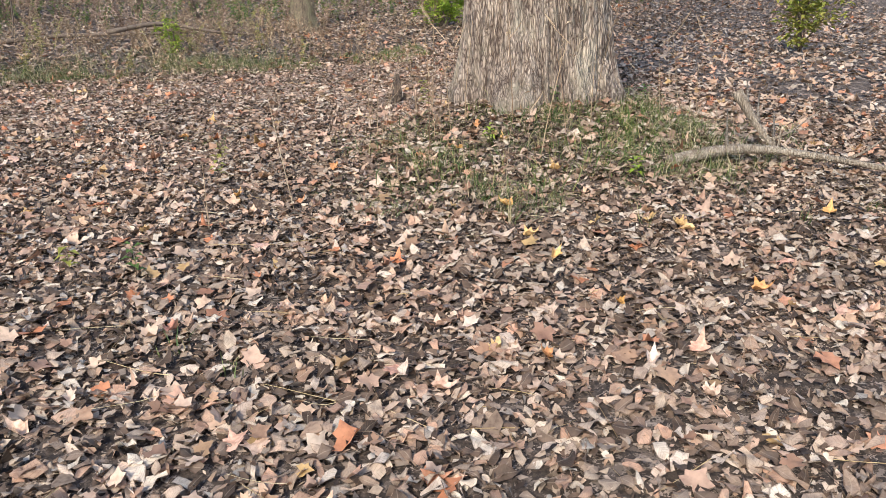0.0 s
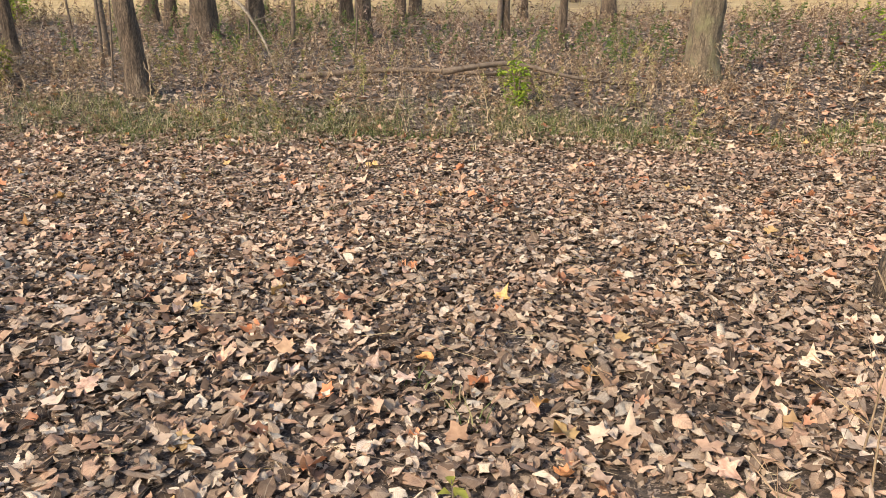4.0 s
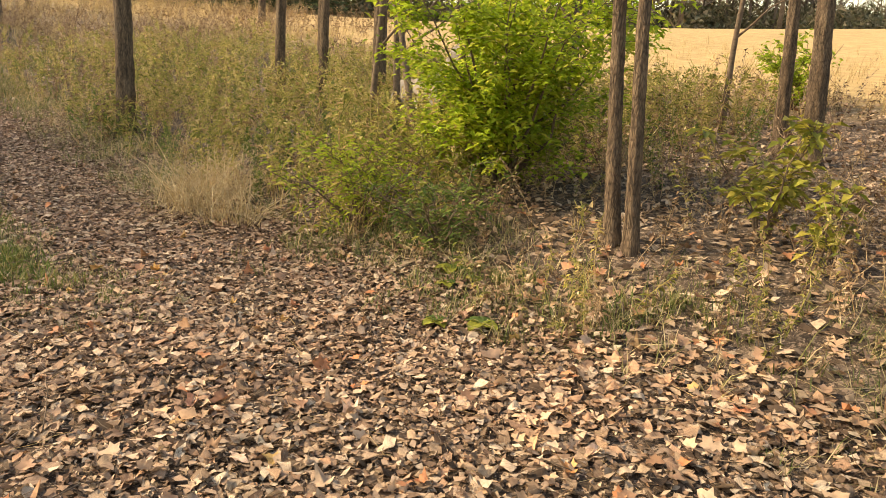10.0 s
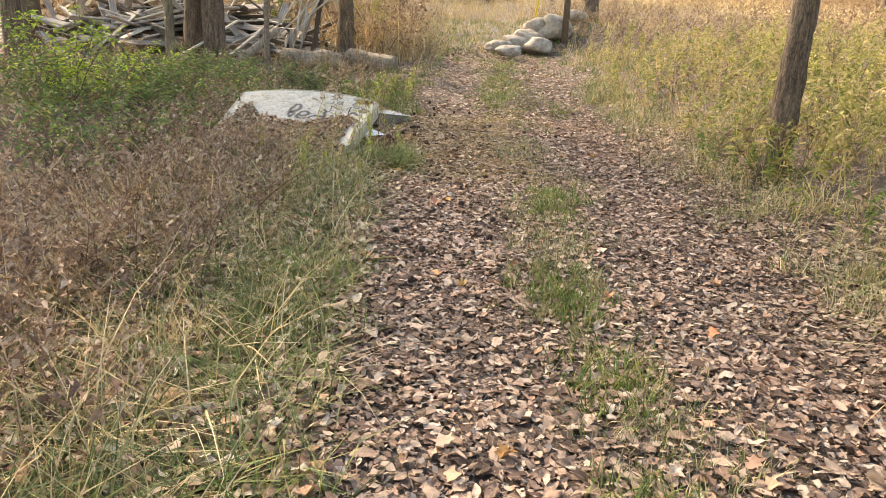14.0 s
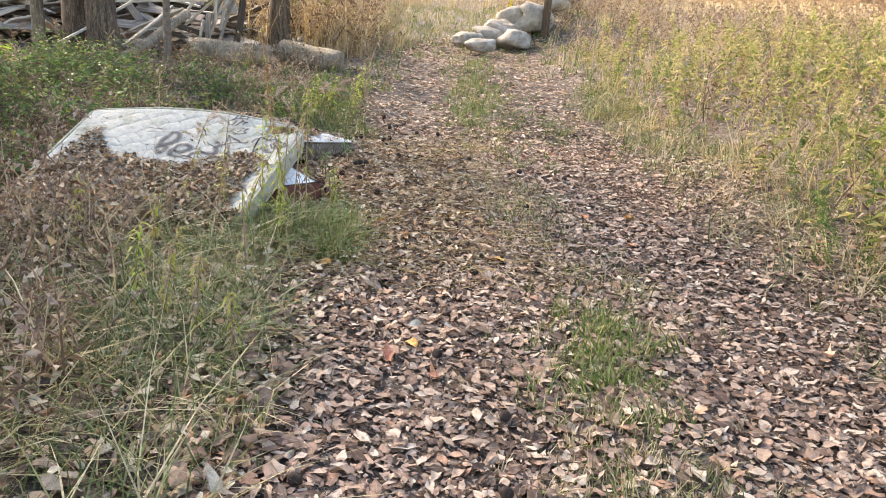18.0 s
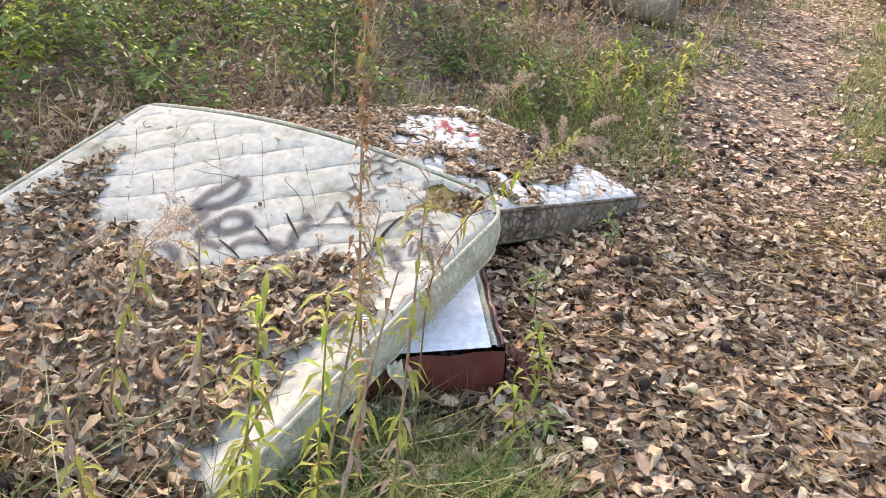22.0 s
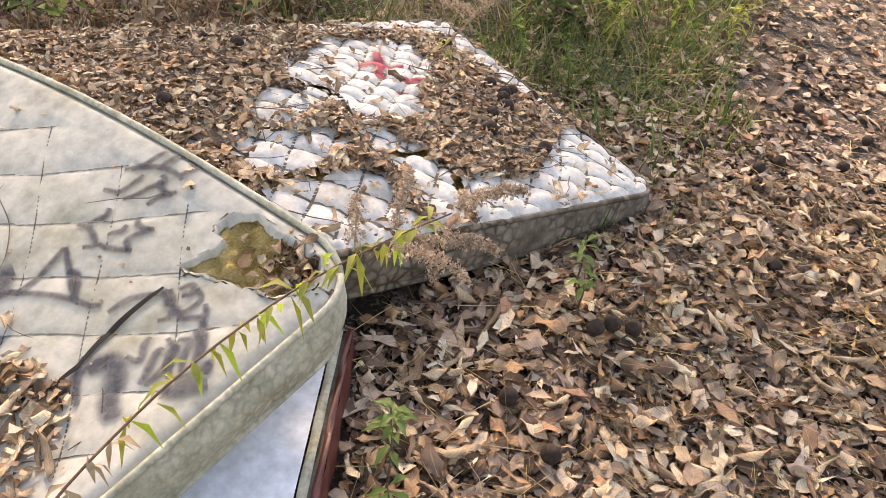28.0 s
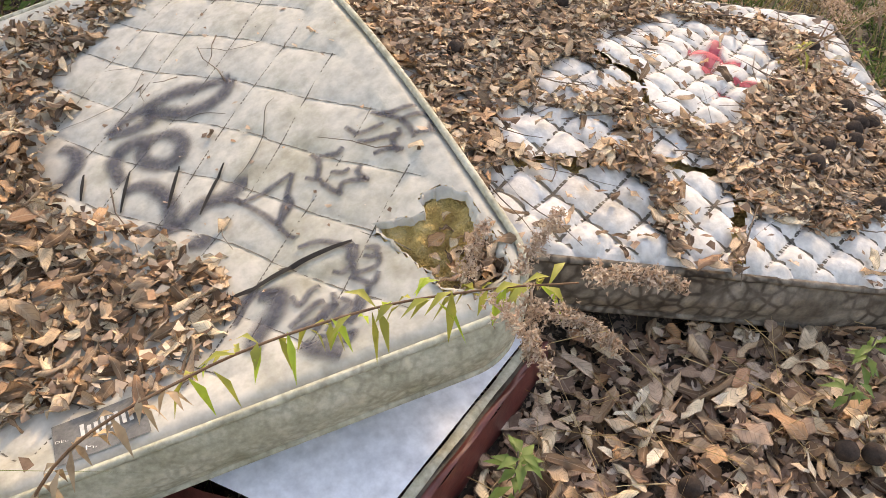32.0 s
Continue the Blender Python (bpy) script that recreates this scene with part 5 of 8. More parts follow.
painted("crack", slab1, quilt1, [(p, 0.0028) for p in (((0.180, 0.460), (0.199, 0.448), (0.223, 0.400), (0.259, 0.364), (0.287, 0.349)), ((0.324, 0.517), (0.291, 0.509), (0.255, 0.483)), ((0.509, 0.625), (0.455, 0.617), (0.384, 0.633), (0.346, 0.676)), ((0.168, 0.175), (0.146, 0.152), (0.126, 0.116))) + (((0.12, 0.62), (0.17, 0.60), (0.25, 0.66)), ((0.3, 0.75), (0.36, 0.70), (0.41, 0.72)), ((0.08, 0.8), (0.16, 0.78), (0.22, 0.83)))], M_THREAD_GROOVE, top1, 0.004)
painted("red_paint", slab2, quilt2, [(((0.400, 0.668), (0.360, 0.645), (0.315, 0.610)), 0.085), (((0.330, 0.722), (0.360, 0.645), (0.392, 0.570)), 0.075), (((0.345, 0.560), (0.319, 0.526), (0.30, 0.50)), 0.055), (((0.385, 0.505), (0.372, 0.475)), 0.045)], M_RED, top2, 0.004)

# the maker's label by the raised edge, its printing worn
label_patch = part("label", sheet(lambda u, v: slab1.top(0.492 + 0.108 * u, 0.016 + 0.060 * v, 0.012), 14, 8), M_LABEL, mat1, "worn grey printed label")


def lettering(text, u0, v0, size, parent):
    cu = bpy.data.curves.new("lettering", "FONT")
    cu.body, cu.size = text, size
    ob = bpy.data.objects.new("lettering", cu)
    scene.collection.objects.link(ob)
    me = bpy.data.meshes.new_from_object(ob.evaluated_get(bpy.context.evaluated_depsgraph_get()))
    bpy.data.objects.remove(ob)
    a = slab1.top(np.array(u0), np.array(v0), 0.0135)
    du, dv = slab1.top(np.array(u0 - 0.05), np.array(v0)) - a, slab1.top(np.array(u0), np.array(v0 + 0.03)) - a
    du, dv = du / np.linalg.norm(du), dv / np.linalg.norm(dv)
    for w in me.vertices:
        w.co = Vector(a + du * w.co.x + dv * w.co.y + np.array([0, 0, 0.003]))
    me.materials.append(M_PRINT)
    o = new("lettering", me)
    o.parent = parent
    return o


lettering("MATTRESS", 0.566, 0.022, 0.021, label_patch)
lettering("DELUXE", 0.598, 0.046, 0.013, label_patch)
for k, (u0, tall) in enumerate(((0.568, 0.9), (0.560, 0.7), (0.552, 0.75), (0.544, 1.0), (0.536, 0.8), (0.528, 0.9), (0.520, 0.8), (0.512, 0.7))):
    part("print_bar", sheet(lambda u, v: slab1.top(u0 - 0.0048 * u, 0.040 + 0.024 * tall * v, 0.0145), 3, 3), M_PRINT, label_patch)

# the maroon seat base with a white bottom, under the raised edge
seat = empty("sofa_base", -17.04, 8.86, 0.13, 0, "maroon vinyl sofa base lying face down, white underside showing", "sofa")
C0, CL, CF = np.array([-17.01, 8.885]), np.array([-16.70, 8.47]), np.array([-17.57, 8.620])
e1, e2 = CL - C0, CF - C0


def base_wall(a, b, z0, z1, n=30, puff=0.012, thick=0.02):
    t = np.linspace(0, 1, n)
    d = (b - a) / np.linalg.norm(b - a)
    nrm = np.array([d[1], -d[0]])
    if nrm @ (e1 + e2) > 0:
        nrm = -nrm
    p = Pile()
    rows = []
    for s in np.linspace(0, 1, 6):
        o = puff * math.sin(math.pi * s) + 0.004 * np.sin(t * 23 + s * 5)
        rows.append(np.column_stack([a[0] + (b - a)[0] * t + nrm[0] * o, a[1] + (b - a)[1] * t + nrm[1] * o, np.full(n, z1 + (z0 - z1) * s) + 0.004 * np.sin(t * 17)]))
    v = np.concatenate(rows)
    i = (np.arange(5)[:, None] * n + np.arange(n - 1)[None]).ravel()
    p.add((v - (-17.04, 8.86, 0.13), quads(np.stack([i, i + n, i + n + 1, i + 1], 1))))
    return p


part("front_panel", base_wall(C0, C0 + e1 * 1.2, 0.10, 0.300), M_MAROON, seat, "creased maroon vinyl front")
part("side_panel", base_wall(C0, C0 + e2 * 1.1, 0.10, 0.300), M_MAROON, seat, "maroon vinyl side")


def white_top(u, v):
    p = C0 + ((0.095 + u[..., None] * 1.1) * e1 + (0.03 + v[..., None] * 1.05) * e2)
    z = 0.306 + 0.006 * np.sin(u * 5) * np.sin(v * 4)
    return np.concatenate([p - (-17.04, 8.86), z[..., None] - 0.13], -1)


part("underside_board", sheet(white_top, 20, 20), M_WHITE, seat, "scuffed white underside board")
# the dark strip paints the shade of the groove between pale strip and lip
for name, lo, hi, z, mat, what in (("edge_strip", 0.045, 0.088, 0.300, M_SIDE, "pale vinyl edge strip"), ("edge_lining", 0.0, 0.05, 0.292, M_THREAD_GROOVE, "dark strip painted as the shaded groove along the edge"), ("edge_lip", -0.004, 0.026, 0.302, M_MAROON, "maroon vinyl lip")):
    part(name, sheet(lambda u, v: np.concatenate([C0 + (lo + (hi - lo) * u[..., None]) * e1 + (0.05 + v[..., None] * 1.03) * e2 - (-17.04, 8.86), (z - 0.13 + 0.004 * np.sin(v * 21 + u * 2) + 0.004 * np.sin(math.pi * u))[..., None]], -1), 5, 30), mat, seat, what)


def flap(u, v):
    """A crumpled tongue of the cover lying on the leaves."""
    x = 0.03 - 0.14 * u - 0.02 * np.sin(v * 5)
    y = 0.03 + 0.10 * v + 0.03 * u
    z = 0.04 + 0.11 * (1 - v) * np.cos(u * 1.4) + 0.016 * np.sin(u * 17 + v * 6) + 0.012 * np.sin(v * 19)
    return np.stack([x, y, z], -1)


part("loose_flap", sheet(flap, 26, 18), M_MAROON, seat, "crumpled maroon vinyl flap")


def tongue(u, v):
    """A torn end of the cover hanging below the raised edge."""
    x = -16.665 - 0.055 * u + 0.012 * np.sin(v * 5)
    y = 8.590 + 0.055 * v + 0.03 * u
    z = 0.345 - (0.075 + 0.03 * np.sin(u * 9)) * v - 0.04 * u * v + 0.006 * np.sin(u * 14)
    return np.stack([x, y, z], -1)


part("torn_tongue", sheet(tongue, 16, 16), M_SIDE, mat1, "torn pale tongue of cover hanging below the edge")


# ---- shrubs and weeds with a shape of their own ----
def shrub(name, x, y, h, w, stems, leaves, mat, rng, leaf=(0.07, 0.035), label="", low=0.15, category="bush", group=""):
    """A bush: several stems with side twigs, and leaves along them."""
    e = empty(name, x, y, float(gz(x, y)), 0, label, category, group)
    crown = Pile()
    per = max(1, leaves // (stems * 9))
    for i in range(stems):
        a = i * 2.4 + rng.uniform(0, 0.8)
        lean = rng.uniform(0.15, 1.0) * w
        t = np.linspace(0, 1, 6)
        top = h * rng.uniform(0.72, 1.0) * (1 - 0.25 * lean / w)
        pts = np.column_stack([math.cos(a) * lean * t ** 1.3, math.sin(a) * lean * t ** 1.3, -0.05 + top * t])
        pts[1:] += rng.normal(0, 0.03 * w, (5, 3))
        st = Pile()
        st.add(stick(pts, 0.006 + 0.006 * h, 0.003, 5))
        for _ in range(9):
            s = rng.uniform(low, 1.0)
            b = np.array([np.interp(s, t, pts[:, k]) for k in range(3)])
            a2 = rng.uniform(0, 6.28)
            ln = rng.uniform(0.25, 0.6) * w * (1.15 - 0.5 * s)
            tw = b + np.array([math.cos(a2), math.sin(a2), rng.uniform(-0.1, 0.7)]) * ln
            st.add(stick([b, (b + tw) / 2 + (0, 0, 0.04 * ln), tw], 0.004, 0.0015))
            for _ in range(per):
                k = rng.uniform(0.15, 1.05)
                o = b + (tw - b) * k + rng.normal(0, 0.035 * w, 3)
                a3 = rng.uniform(0, 6.28)
                put_leaf(crown, o, (math.cos(a3), math.sin(a3), rng.uniform(-0.5, 0.4)), leaf[0] * rng.uniform(0.6, 1.3), leaf[1] * rng.uniform(0.7, 1.2), rng, 0.25, True)
        part("stem", st, M_TWIG, e)
    part("crown", crown, mat, e)
    return e


rs = np.random.default_rng(31)
shrub("green_bush", -8.35, 14.5, 2.7, 1.75, 22, 16000, M_BUSH, rs, (0.075, 0.045), "large bright green leafy bush beside the lane")
shrub("low_bush", -8.6, 13.0, 1.05, 1.05, 13, 1900, M_BUSH, rs, (0.06, 0.022), "low green bush at the lane's edge")
shrub("low_bush", -7.6, 13.1, 0.85, 0.75, 10, 1300, M_BUSH_DARK, rs, (0.06, 0.022), "low green bush at the lane's edge")
shrub("yellow_sapling", -5.6, 14.6, 1.25, 0.6, 6, 420, M_YELLOW_LEAF, rs, (0.11, 0.055), "young sapling with large yellow-green leaves", 0.3)
shrub("yellow_sapling", -5.0, 14.2, 0.75, 0.35, 4, 130, M_YELLOW_LEAF, rs, (0.11, 0.055), "young sapling with large yellow-green leaves", 0.3)
shrub("green_bush", -9.0, 21.8, 1.5, 0.9, 8, 1500, M_BUSH, rs, (0.09, 0.05), "green bush on the edge of the stubble field")
shrub("leafy_shrub", 7.2, 14.3, 1.9, 1.1, 9, 2600, M_BUSH, rs, (0.10, 0.04), "green leafy shrub beneath the woodland trees")
shrub("leafy_shrub", 8.9, 13.0, 2.2, 1.1, 9, 2600, M_BUSH_DARK, rs, (0.10, 0.04), "green leafy shrub beneath the woodland trees")
shrub("leafy_shrub", 1.85, 13.75, 0.75, 0.28, 5, 500, M_BUSH, rs, (0.07, 0.03), "small bright green shrub in the leaves")
shrub("leafy_shrub", 10.2, 8.2, 1.6, 0.8, 7, 1300, M_YELLOW_LEAF, rs, (0.09, 0.05), "yellowing leafy shrub beyond the great tree")
for x, y, h, w, n, mat in ((-20.4, 6.3, 0.7, 1.2, 800, M_BUSH_DARK), (-21.6, 5.7, 0.6, 1.3, 800, M_BUSH_DARK), (-20.6, 4.6, 0.7, 1.5, 900, M_BUSH_DARK), (-19.2, 5.2, 0.75, 1.4, 900, M_BUSH_DARK), (-18.6, 6.0, 0.7, 1.1, 600, M_BUSH_DARK), (-19.6, 6.9, 0.5, 0.9, 420, M_BUSH_DARK), (-21.0, 7.2, 0.45, 0.9, 420, M_BUSH_DARK),
                           (-20.8, 5.1, 0.75, 1.3, 900, M_BUSH_DARK), (-22.0, 4.9, 0.7, 1.2, 800, M_BUSH_DARK), (-19.6, 4.1, 0.95, 1.4, 1000, M_BUSH_DARK), (-18.4, 4.0, 0.95, 1.3, 900, M_BUSH_DARK), (-17.0, 3.6, 1.8, 1.3, 1200, M_BUSH_DARK), (-16.5, 4.9, 1.2, 1.1, 800, M_BUSH_DARK), (-22.4, 6.9, 0.5, 0.8, 420, M_BUSH_DARK), (-14.9, 3.2, 1.9, 1.2, 1200, M_BUSH_DARK), (-30.5, 7.6, 2.4, 1.2, 1800, M_YELLOW_LEAF), (-27.6, 7.9, 1.9, 1.0, 1100, M_YELLOW_LEAF), (-29.0, 5.2, 2.8, 1.4, 1800, M_BUSH_DARK), (-17.6, 4.6, 1.6, 1.1, 900, M_BUSH), (-18.6, 4.7, 1.2, 1.0, 800, M_BUSH), (-17.6, 5.6, 0.7, 1.0, 600, M_BUSH_DARK), (-16.9, 6.4, 0.5, 0.8, 400, M_BUSH_DARK),
                           (-20.6, 8.1, 0.5, 0.7, 420, M_BUSH_DARK), (-21.8, 8.6, 0.4, 0.7, 350, M_BUSH_DARK), (-15.5, 6.2, 0.8, 0.9, 420, M_BUSH_DARK), (-14.2, 6.0, 0.9, 0.9, 420, M_BUSH_DARK)):
    shrub("green_shrub", x, y, h, w, 9, n, mat, rs, (0.075, 0.036), "green shrub growing before the fallen shed", 0.2, "bush", "shrubs behind the mattresses")

# ---- boulders and the pole beside the lane ----
M_STONE = mottled("pale_fieldstone", [(0.3, (0.20, 0.165, 0.125)), (0.5, (0.34, 0.29, 0.23)), (0.7, (0.48, 0.425, 0.355))], 7.0, 0.85, 0.5, 0.02)
M_STONE_DK = mottled("grey_boulder", [(0.3, (0.17, 0.15, 0.13)), (0.5, (0.28, 0.25, 0.21)), (0.7, (0.40, 0.36, 0.30))], 3.0, 0.9, 0.6, 0.02)
for i, (x, y, rx, ry, rz, h) in enumerate(((-29.20, 11.18, 0.22, 0.24, 0.14, 0.22), (-28.00, 11.48, 0.20, 0.23, 0.15, 0.18), (-29.30, 11.50, 0.14, 0.16, 0.12, 0.25), (-29.50, 11.87, 0.22, 0.25, 0.20, 0.29), (-29.90, 12.22, 0.30, 0.33, 0.25, 0.40), (-30.30, 12.08, 0.18, 0.20, 0.24, 0.36), (-30.30, 12.49, 0.31, 0.34, 0.31, 0.68), (-30.20, 12.98, 0.33, 0.37, 0.38, 0.69), (-31.20, 13.76, 0.25, 0.28, 0.21, 0.93), (-29.20, 12.43, 0.26, 0.30, 0.24, 0.24))):
    s = part("boulder", lump(rx * 1.15, ry * (1.15 + 0.25 * (i % 2)), rz * 0.92, i * 5 + 3, 0.62, 14, -0.35), M_STONE)
    s.matrix_basis = pose(x, y, float(ground_z(x, y)) + h, 8 * math.cos(i), 10 * math.sin(i * 2), 12 * math.sin(i * 3))
    tagged(s, "pale rounded field boulder heaped at the lane's edge", "boulder", "boulders by the lane")
for i, (x, y, rx, ry, rz, h) in enumerate(((-11.3, 16.2, 0.75, 0.6, 0.5, 0.35), (-12.1, 16.6, 0.6, 0.6, 0.45, 0.3), (-11.6, 16.9, 0.55, 0.5, 0.4, 0.85), (-10.6, 16.8, 0.5, 0.4, 0.35, 0.25))):
    s = part("boulder", lump(rx, ry, rz, i + 23, 0.4), M_STONE_DK)
    s.matrix_basis = pose(x, y, float(gz(x, y)) + h, 0, 5, i * 71)
    tagged(s, "grey-brown boulder heaped among saplings", "boulder", "boulders behind the bush")
M_POLE = mottled("weathered_pole", [(0.3, (0.08, 0.06, 0.045)), (0.7, (0.20, 0.15, 0.11))], 6, 0.9, 0.4, 0.01, (6, 6, 0.6))
M_GUARD = mottled("yellow_plastic", [(0.3, (0.62, 0.45, 0.03)), (0.7, (0.72, 0.55, 0.06))], 6, 0.4, 0)
pole = empty("utility_pole", -29.70, 13.22, float(gz(-29.70, 13.22)), 0, "weathered wooden utility pole with a yellow guard on its stay", "pole")
part("shaft", tube([(0, 0, -0.4), (0.01, 0, 3), (0.02, 0, 8)], [0.095, 0.09, 0.08], 14), M_POLE, pole)
part("stay_wire", tube([(-0.7, -0.9, -0.1), (0, 0, 6.5)], 0.008, 5), M_POLE, pole)
part("stay_guard", tube([(-0.7, -0.9, -0.1), (-0.45, -0.58, 2.3)], 0.03, 8), M_GUARD, pole, "yellow plastic guard")

# ---- the fallen shed: a heap of grey boards, with logs before it ----
M_BOARD = mottled("grey_weathered_board", [(0.3, (0.16, 0.135, 0.115)), (0.5, (0.30, 0.265, 0.23)), (0.7, (0.46, 0.42, 0.37))], 5, 0.85, 0.5, 0.006, (0.6, 8, 8))
M_BOARD_DK = mottled("dark_rotten_board", [(0.3, (0.035, 0.027, 0.02)), (0.7, (0.13, 0.10, 0.075))], 5, 0.9, 0.5, 0.006, (0.6, 8, 8))
M_BOARD_PALE = mottled("pale_split_board", [(0.3, (0.36, 0.31, 0.25)), (0.7, (0.60, 0.55, 0.48))], 5, 0.85, 0.5, 0.006, (0.6, 8, 8))
shed = empty("collapsed_shed", -26.0, 5.2, float(gz(-26.0, 5.2)), 0, "collapsed timber shed, a heap of grey splintered boards", "ruin")
rb = np.random.default_rng(77)
planks = [mesh_of("board", *block(ln, w, th, 0.004, 0.012, rb), m, False) for ln, w, th, m in ((2.2, 0.16, 0.03, M_BOARD), (1.6, 0.2, 0.03, M_BOARD), (2.0, 0.12, 0.08, M_BOARD_DK), (1.8, 0.14, 0.035, M_BOARD_PALE), (1.2, 0.22, 0.025, M_BOARD), (1.9, 0.18, 0.04, M_BOARD_PALE))]
for i in range(230):
    o = new("board", planks[i % 6])
    o.parent = shed
    r = rb.uniform(0, 1) ** 0.7
    a = rb.uniform(0, 6.28)
    px, py = 2.0 * r * math.cos(a) - 0.3, 4.0 * r * math.sin(a) - 1.7
    hz = (1 - r) * 1.3 * rb.uniform(0.15, 1.0) + 0.1
    o.matrix_basis = pose(px, py, hz, rb.uniform(-35, 35), rb.uniform(-24, 24) if i % 6 else rb.uniform(-60, 60), rb.uniform(40, 140) if i % 3 else rb.uniform(0, 360))
# the upright splintered frame that stands out of the heap
for bx, by, z0, tx, ty, z1, w, m in ((1.0, 1.05, 0.1, 1.0, 1.65, 1.7, 0.20, M_BOARD_PALE), (0.95, 1.22, 0.1, 0.95, 1.78, 1.64, 0.16, M_BOARD), (1.1, 0.56, 0.24, 1.1, 1.88, 1.46, 0.09, M_BOARD_PALE), (1.2, 1.33, 0.35, 1.2, 1.47, 1.1, 0.11, M_BOARD_PALE), (1.05, 1.40, 0.85, 1.05, 2.04, 1.36, 0.07, M_BOARD_PALE),
                                     (1.25, 0.62, 0.42, 1.2, 1.78, 1.98, 0.15, M_BOARD_PALE), (1.15, 1.12, 0.45, 1.1, 1.85, 1.92, 0.20, M_BOARD_PALE), (1.3, 1.26, 0.50, 1.28, 1.36, 1.25, 0.15, M_BOARD_PALE), (1.2, 1.32, 0.6, 1.2, 2.1, 1.85, 0.10, M_BOARD_PALE), (2.6, -0.9, 0.02, 2.2, 0.2, 0.75, 0.22, M_BOARD_PALE), (2.4, 0.05, 0.05, 2.0, 0.75, 0.7, 0.16, M_BOARD), (0.9, -0.7, 0.68, 0.9, 1.05, 0.82, 0.14, M_BOARD_PALE), (0.7, -0.75, 1.78, 0.7, 0.6, 0.84, 0.13, M_BOARD_DK), (0.8, 1.5, 0.0, 0.85, 1.75, 1.3, 0.24, M_BOARD_DK), (1.2, 0.9, 0.0, 1.15, 1.05, 0.5, 0.18, M_BOARD_PALE), (1.3, 1.1, 0.05, 1.25, 1.15, 0.62, 0.14, M_BOARD), (0.5, -2.4, 0.8, 0.6, -0.4, 1.05, 0.16, M_BOARD), (0.7, -1.9, 0.3, 0.9, 0.6, 0.35, 0.18, M_BOARD), (1.0, -2.6, 0.55, 0.8, -0.9, 0.85, 0.15, M_BOARD)):
    a, b = Vector((bx, by, z0)), Vector((tx, ty, z1))
    o = new("board", mesh_of("board", *block((b - a).length, w, 0.035, 0.004, 0.01, rb), m, False))
    o.parent = shed
    o.matrix_basis = Matrix.Translation((a + b) / 2) @ (b - a).to_track_quat("X", "Z").to_matrix().to_4x4()
rag = empty("torn_sheet", -24.97, 7.2, float(gz(-24.97, 7.2)) + 1.72, 0, "torn pale sheet hanging on the splintered boards", "cloth")
M_RAG = mottled("stained_cloth", [(0.3, (0.38, 0.28, 0.17)), (0.7, (0.62, 0.52, 0.38))], 8, 0.9, 0.4)
part("cloth", sheet(lambda u, v: np.stack([0.04 * np.sin(v * 9 + u * 4), (u - 0.6) * 0.45 * (1 - 0.4 * v), 0.18 - v * 0.55 - 0.25 * np.abs(u - 0.4) + 0.03 * np.sin(u * 14)], -1), 14, 14), M_RAG, rag)
M_LOG = bark_mat("pale_log_bark", (0.20, 0.15, 0.10), (0.50, 0.42, 0.31), None, 1.2)
for (x0, y0, z0), (x1, y1, z1), r in (((-24.2, 6.25, 0.18), (-24.05, 7.5, 0.17), 0.2), ((-24.45, 7.65, 0.2), (-23.95, 8.65, 0.16), 0.2), ((-22.95, 6.3, 0.06), (-22.9, 7.0, 0.06), 0.07), ((-22.4, 5.35, 0.05), (-24.3, 6.1, 0.75), 0.09)):
    a, b = np.array((x0, y0, z0 + float(gz(x0, y0)))), np.array((x1, y1, z1 + float(gz(x1, y1))))
    t = np.linspace(0, 1, 16)[:, None]
    tagged(part("log", tube(a + (b - a) * t + 0.02 * np.sin(t * 9) * np.array([1, 0, 0.4]), r * (1 - 0.15 * t[:, 0]), 16, 0.08, 4), M_LOG), "pale cut log lying before the fallen shed", "log", "logs by the shed")

# ---- fallen wood ----
def dead_branch(pts, r, label, name="fallen_branch", mat=None):
    p = Pile()
    c = smooth_line([(x, y, float(gz(x, y)) + z) for x, y, z in pts], 14)
    p.add(tube(c, np.linspace(r, r * 0.35, 14), 8, 0.06, 3))
    for i in (4, 7, 10, 12):
        d = np.array([math.sin(i * 2.1), math.cos(i * 1.7), 0.35])
        p.add(stick([c[i], c[i] + d * 0.18, c[i] + d * 0.42 + (0, 0, 0.06)], r * 0.35, 0.003, 4))
    return tagged(part(name, p, mat or M_LOG), label, "branch")


dead_branch(((-3.0, 17.2, 1.05), (-2.4, 16.6, 0.95), (-1.9, 16.0, 0.5), (-1.6, 15.6, 0.02)), 0.035, "pale curved dead branch propped against a trunk")
dead_branch(((3.72, 3.93, 0.03), (4.06, 3.83, 0.12), (4.40, 3.72, 0.14), (4.85, 3.45, 0.12), (5.3, 3.1, 0.03)), 0.05, "bare dead branch lying in the grass")
dead_branch(((4.44, 4.05, 0.44), (4.50, 3.90, 0.26), (4.56, 3.70, 0.08)), 0.045, "bare dead branch lying in the grass")
dead_branch(((-1.2, 15.2, 0.05), (0.2, 15.4, 0.1), (1.6, 15.2, 0.12), (2.8, 15.6, 0.06)), 0.05, "dark fallen branch in the undergrowth", mat=M_TWIG)
dead_branch(((0.9, 14.3, 0.3), (1.8, 14.6, 0.35), (2.7, 14.5, 0.2), (3.6, 14.8, 0.05)), 0.045, "dark fallen branch in the undergrowth", mat=M_TWIG)
log = tube([(-15.90, 7.25, 0.20), (-15.88, 7.5, 0.215), (-15.87, 7.7, 0.22), (-15.86, 7.92, 0.21)], [0.055, 0.062, 0.058, 0.06], 14, 0.14, 2)
tagged(part("rotten_log", log, M_BARK), "dark rotten log lying in the leaves beside the mattress", "log")
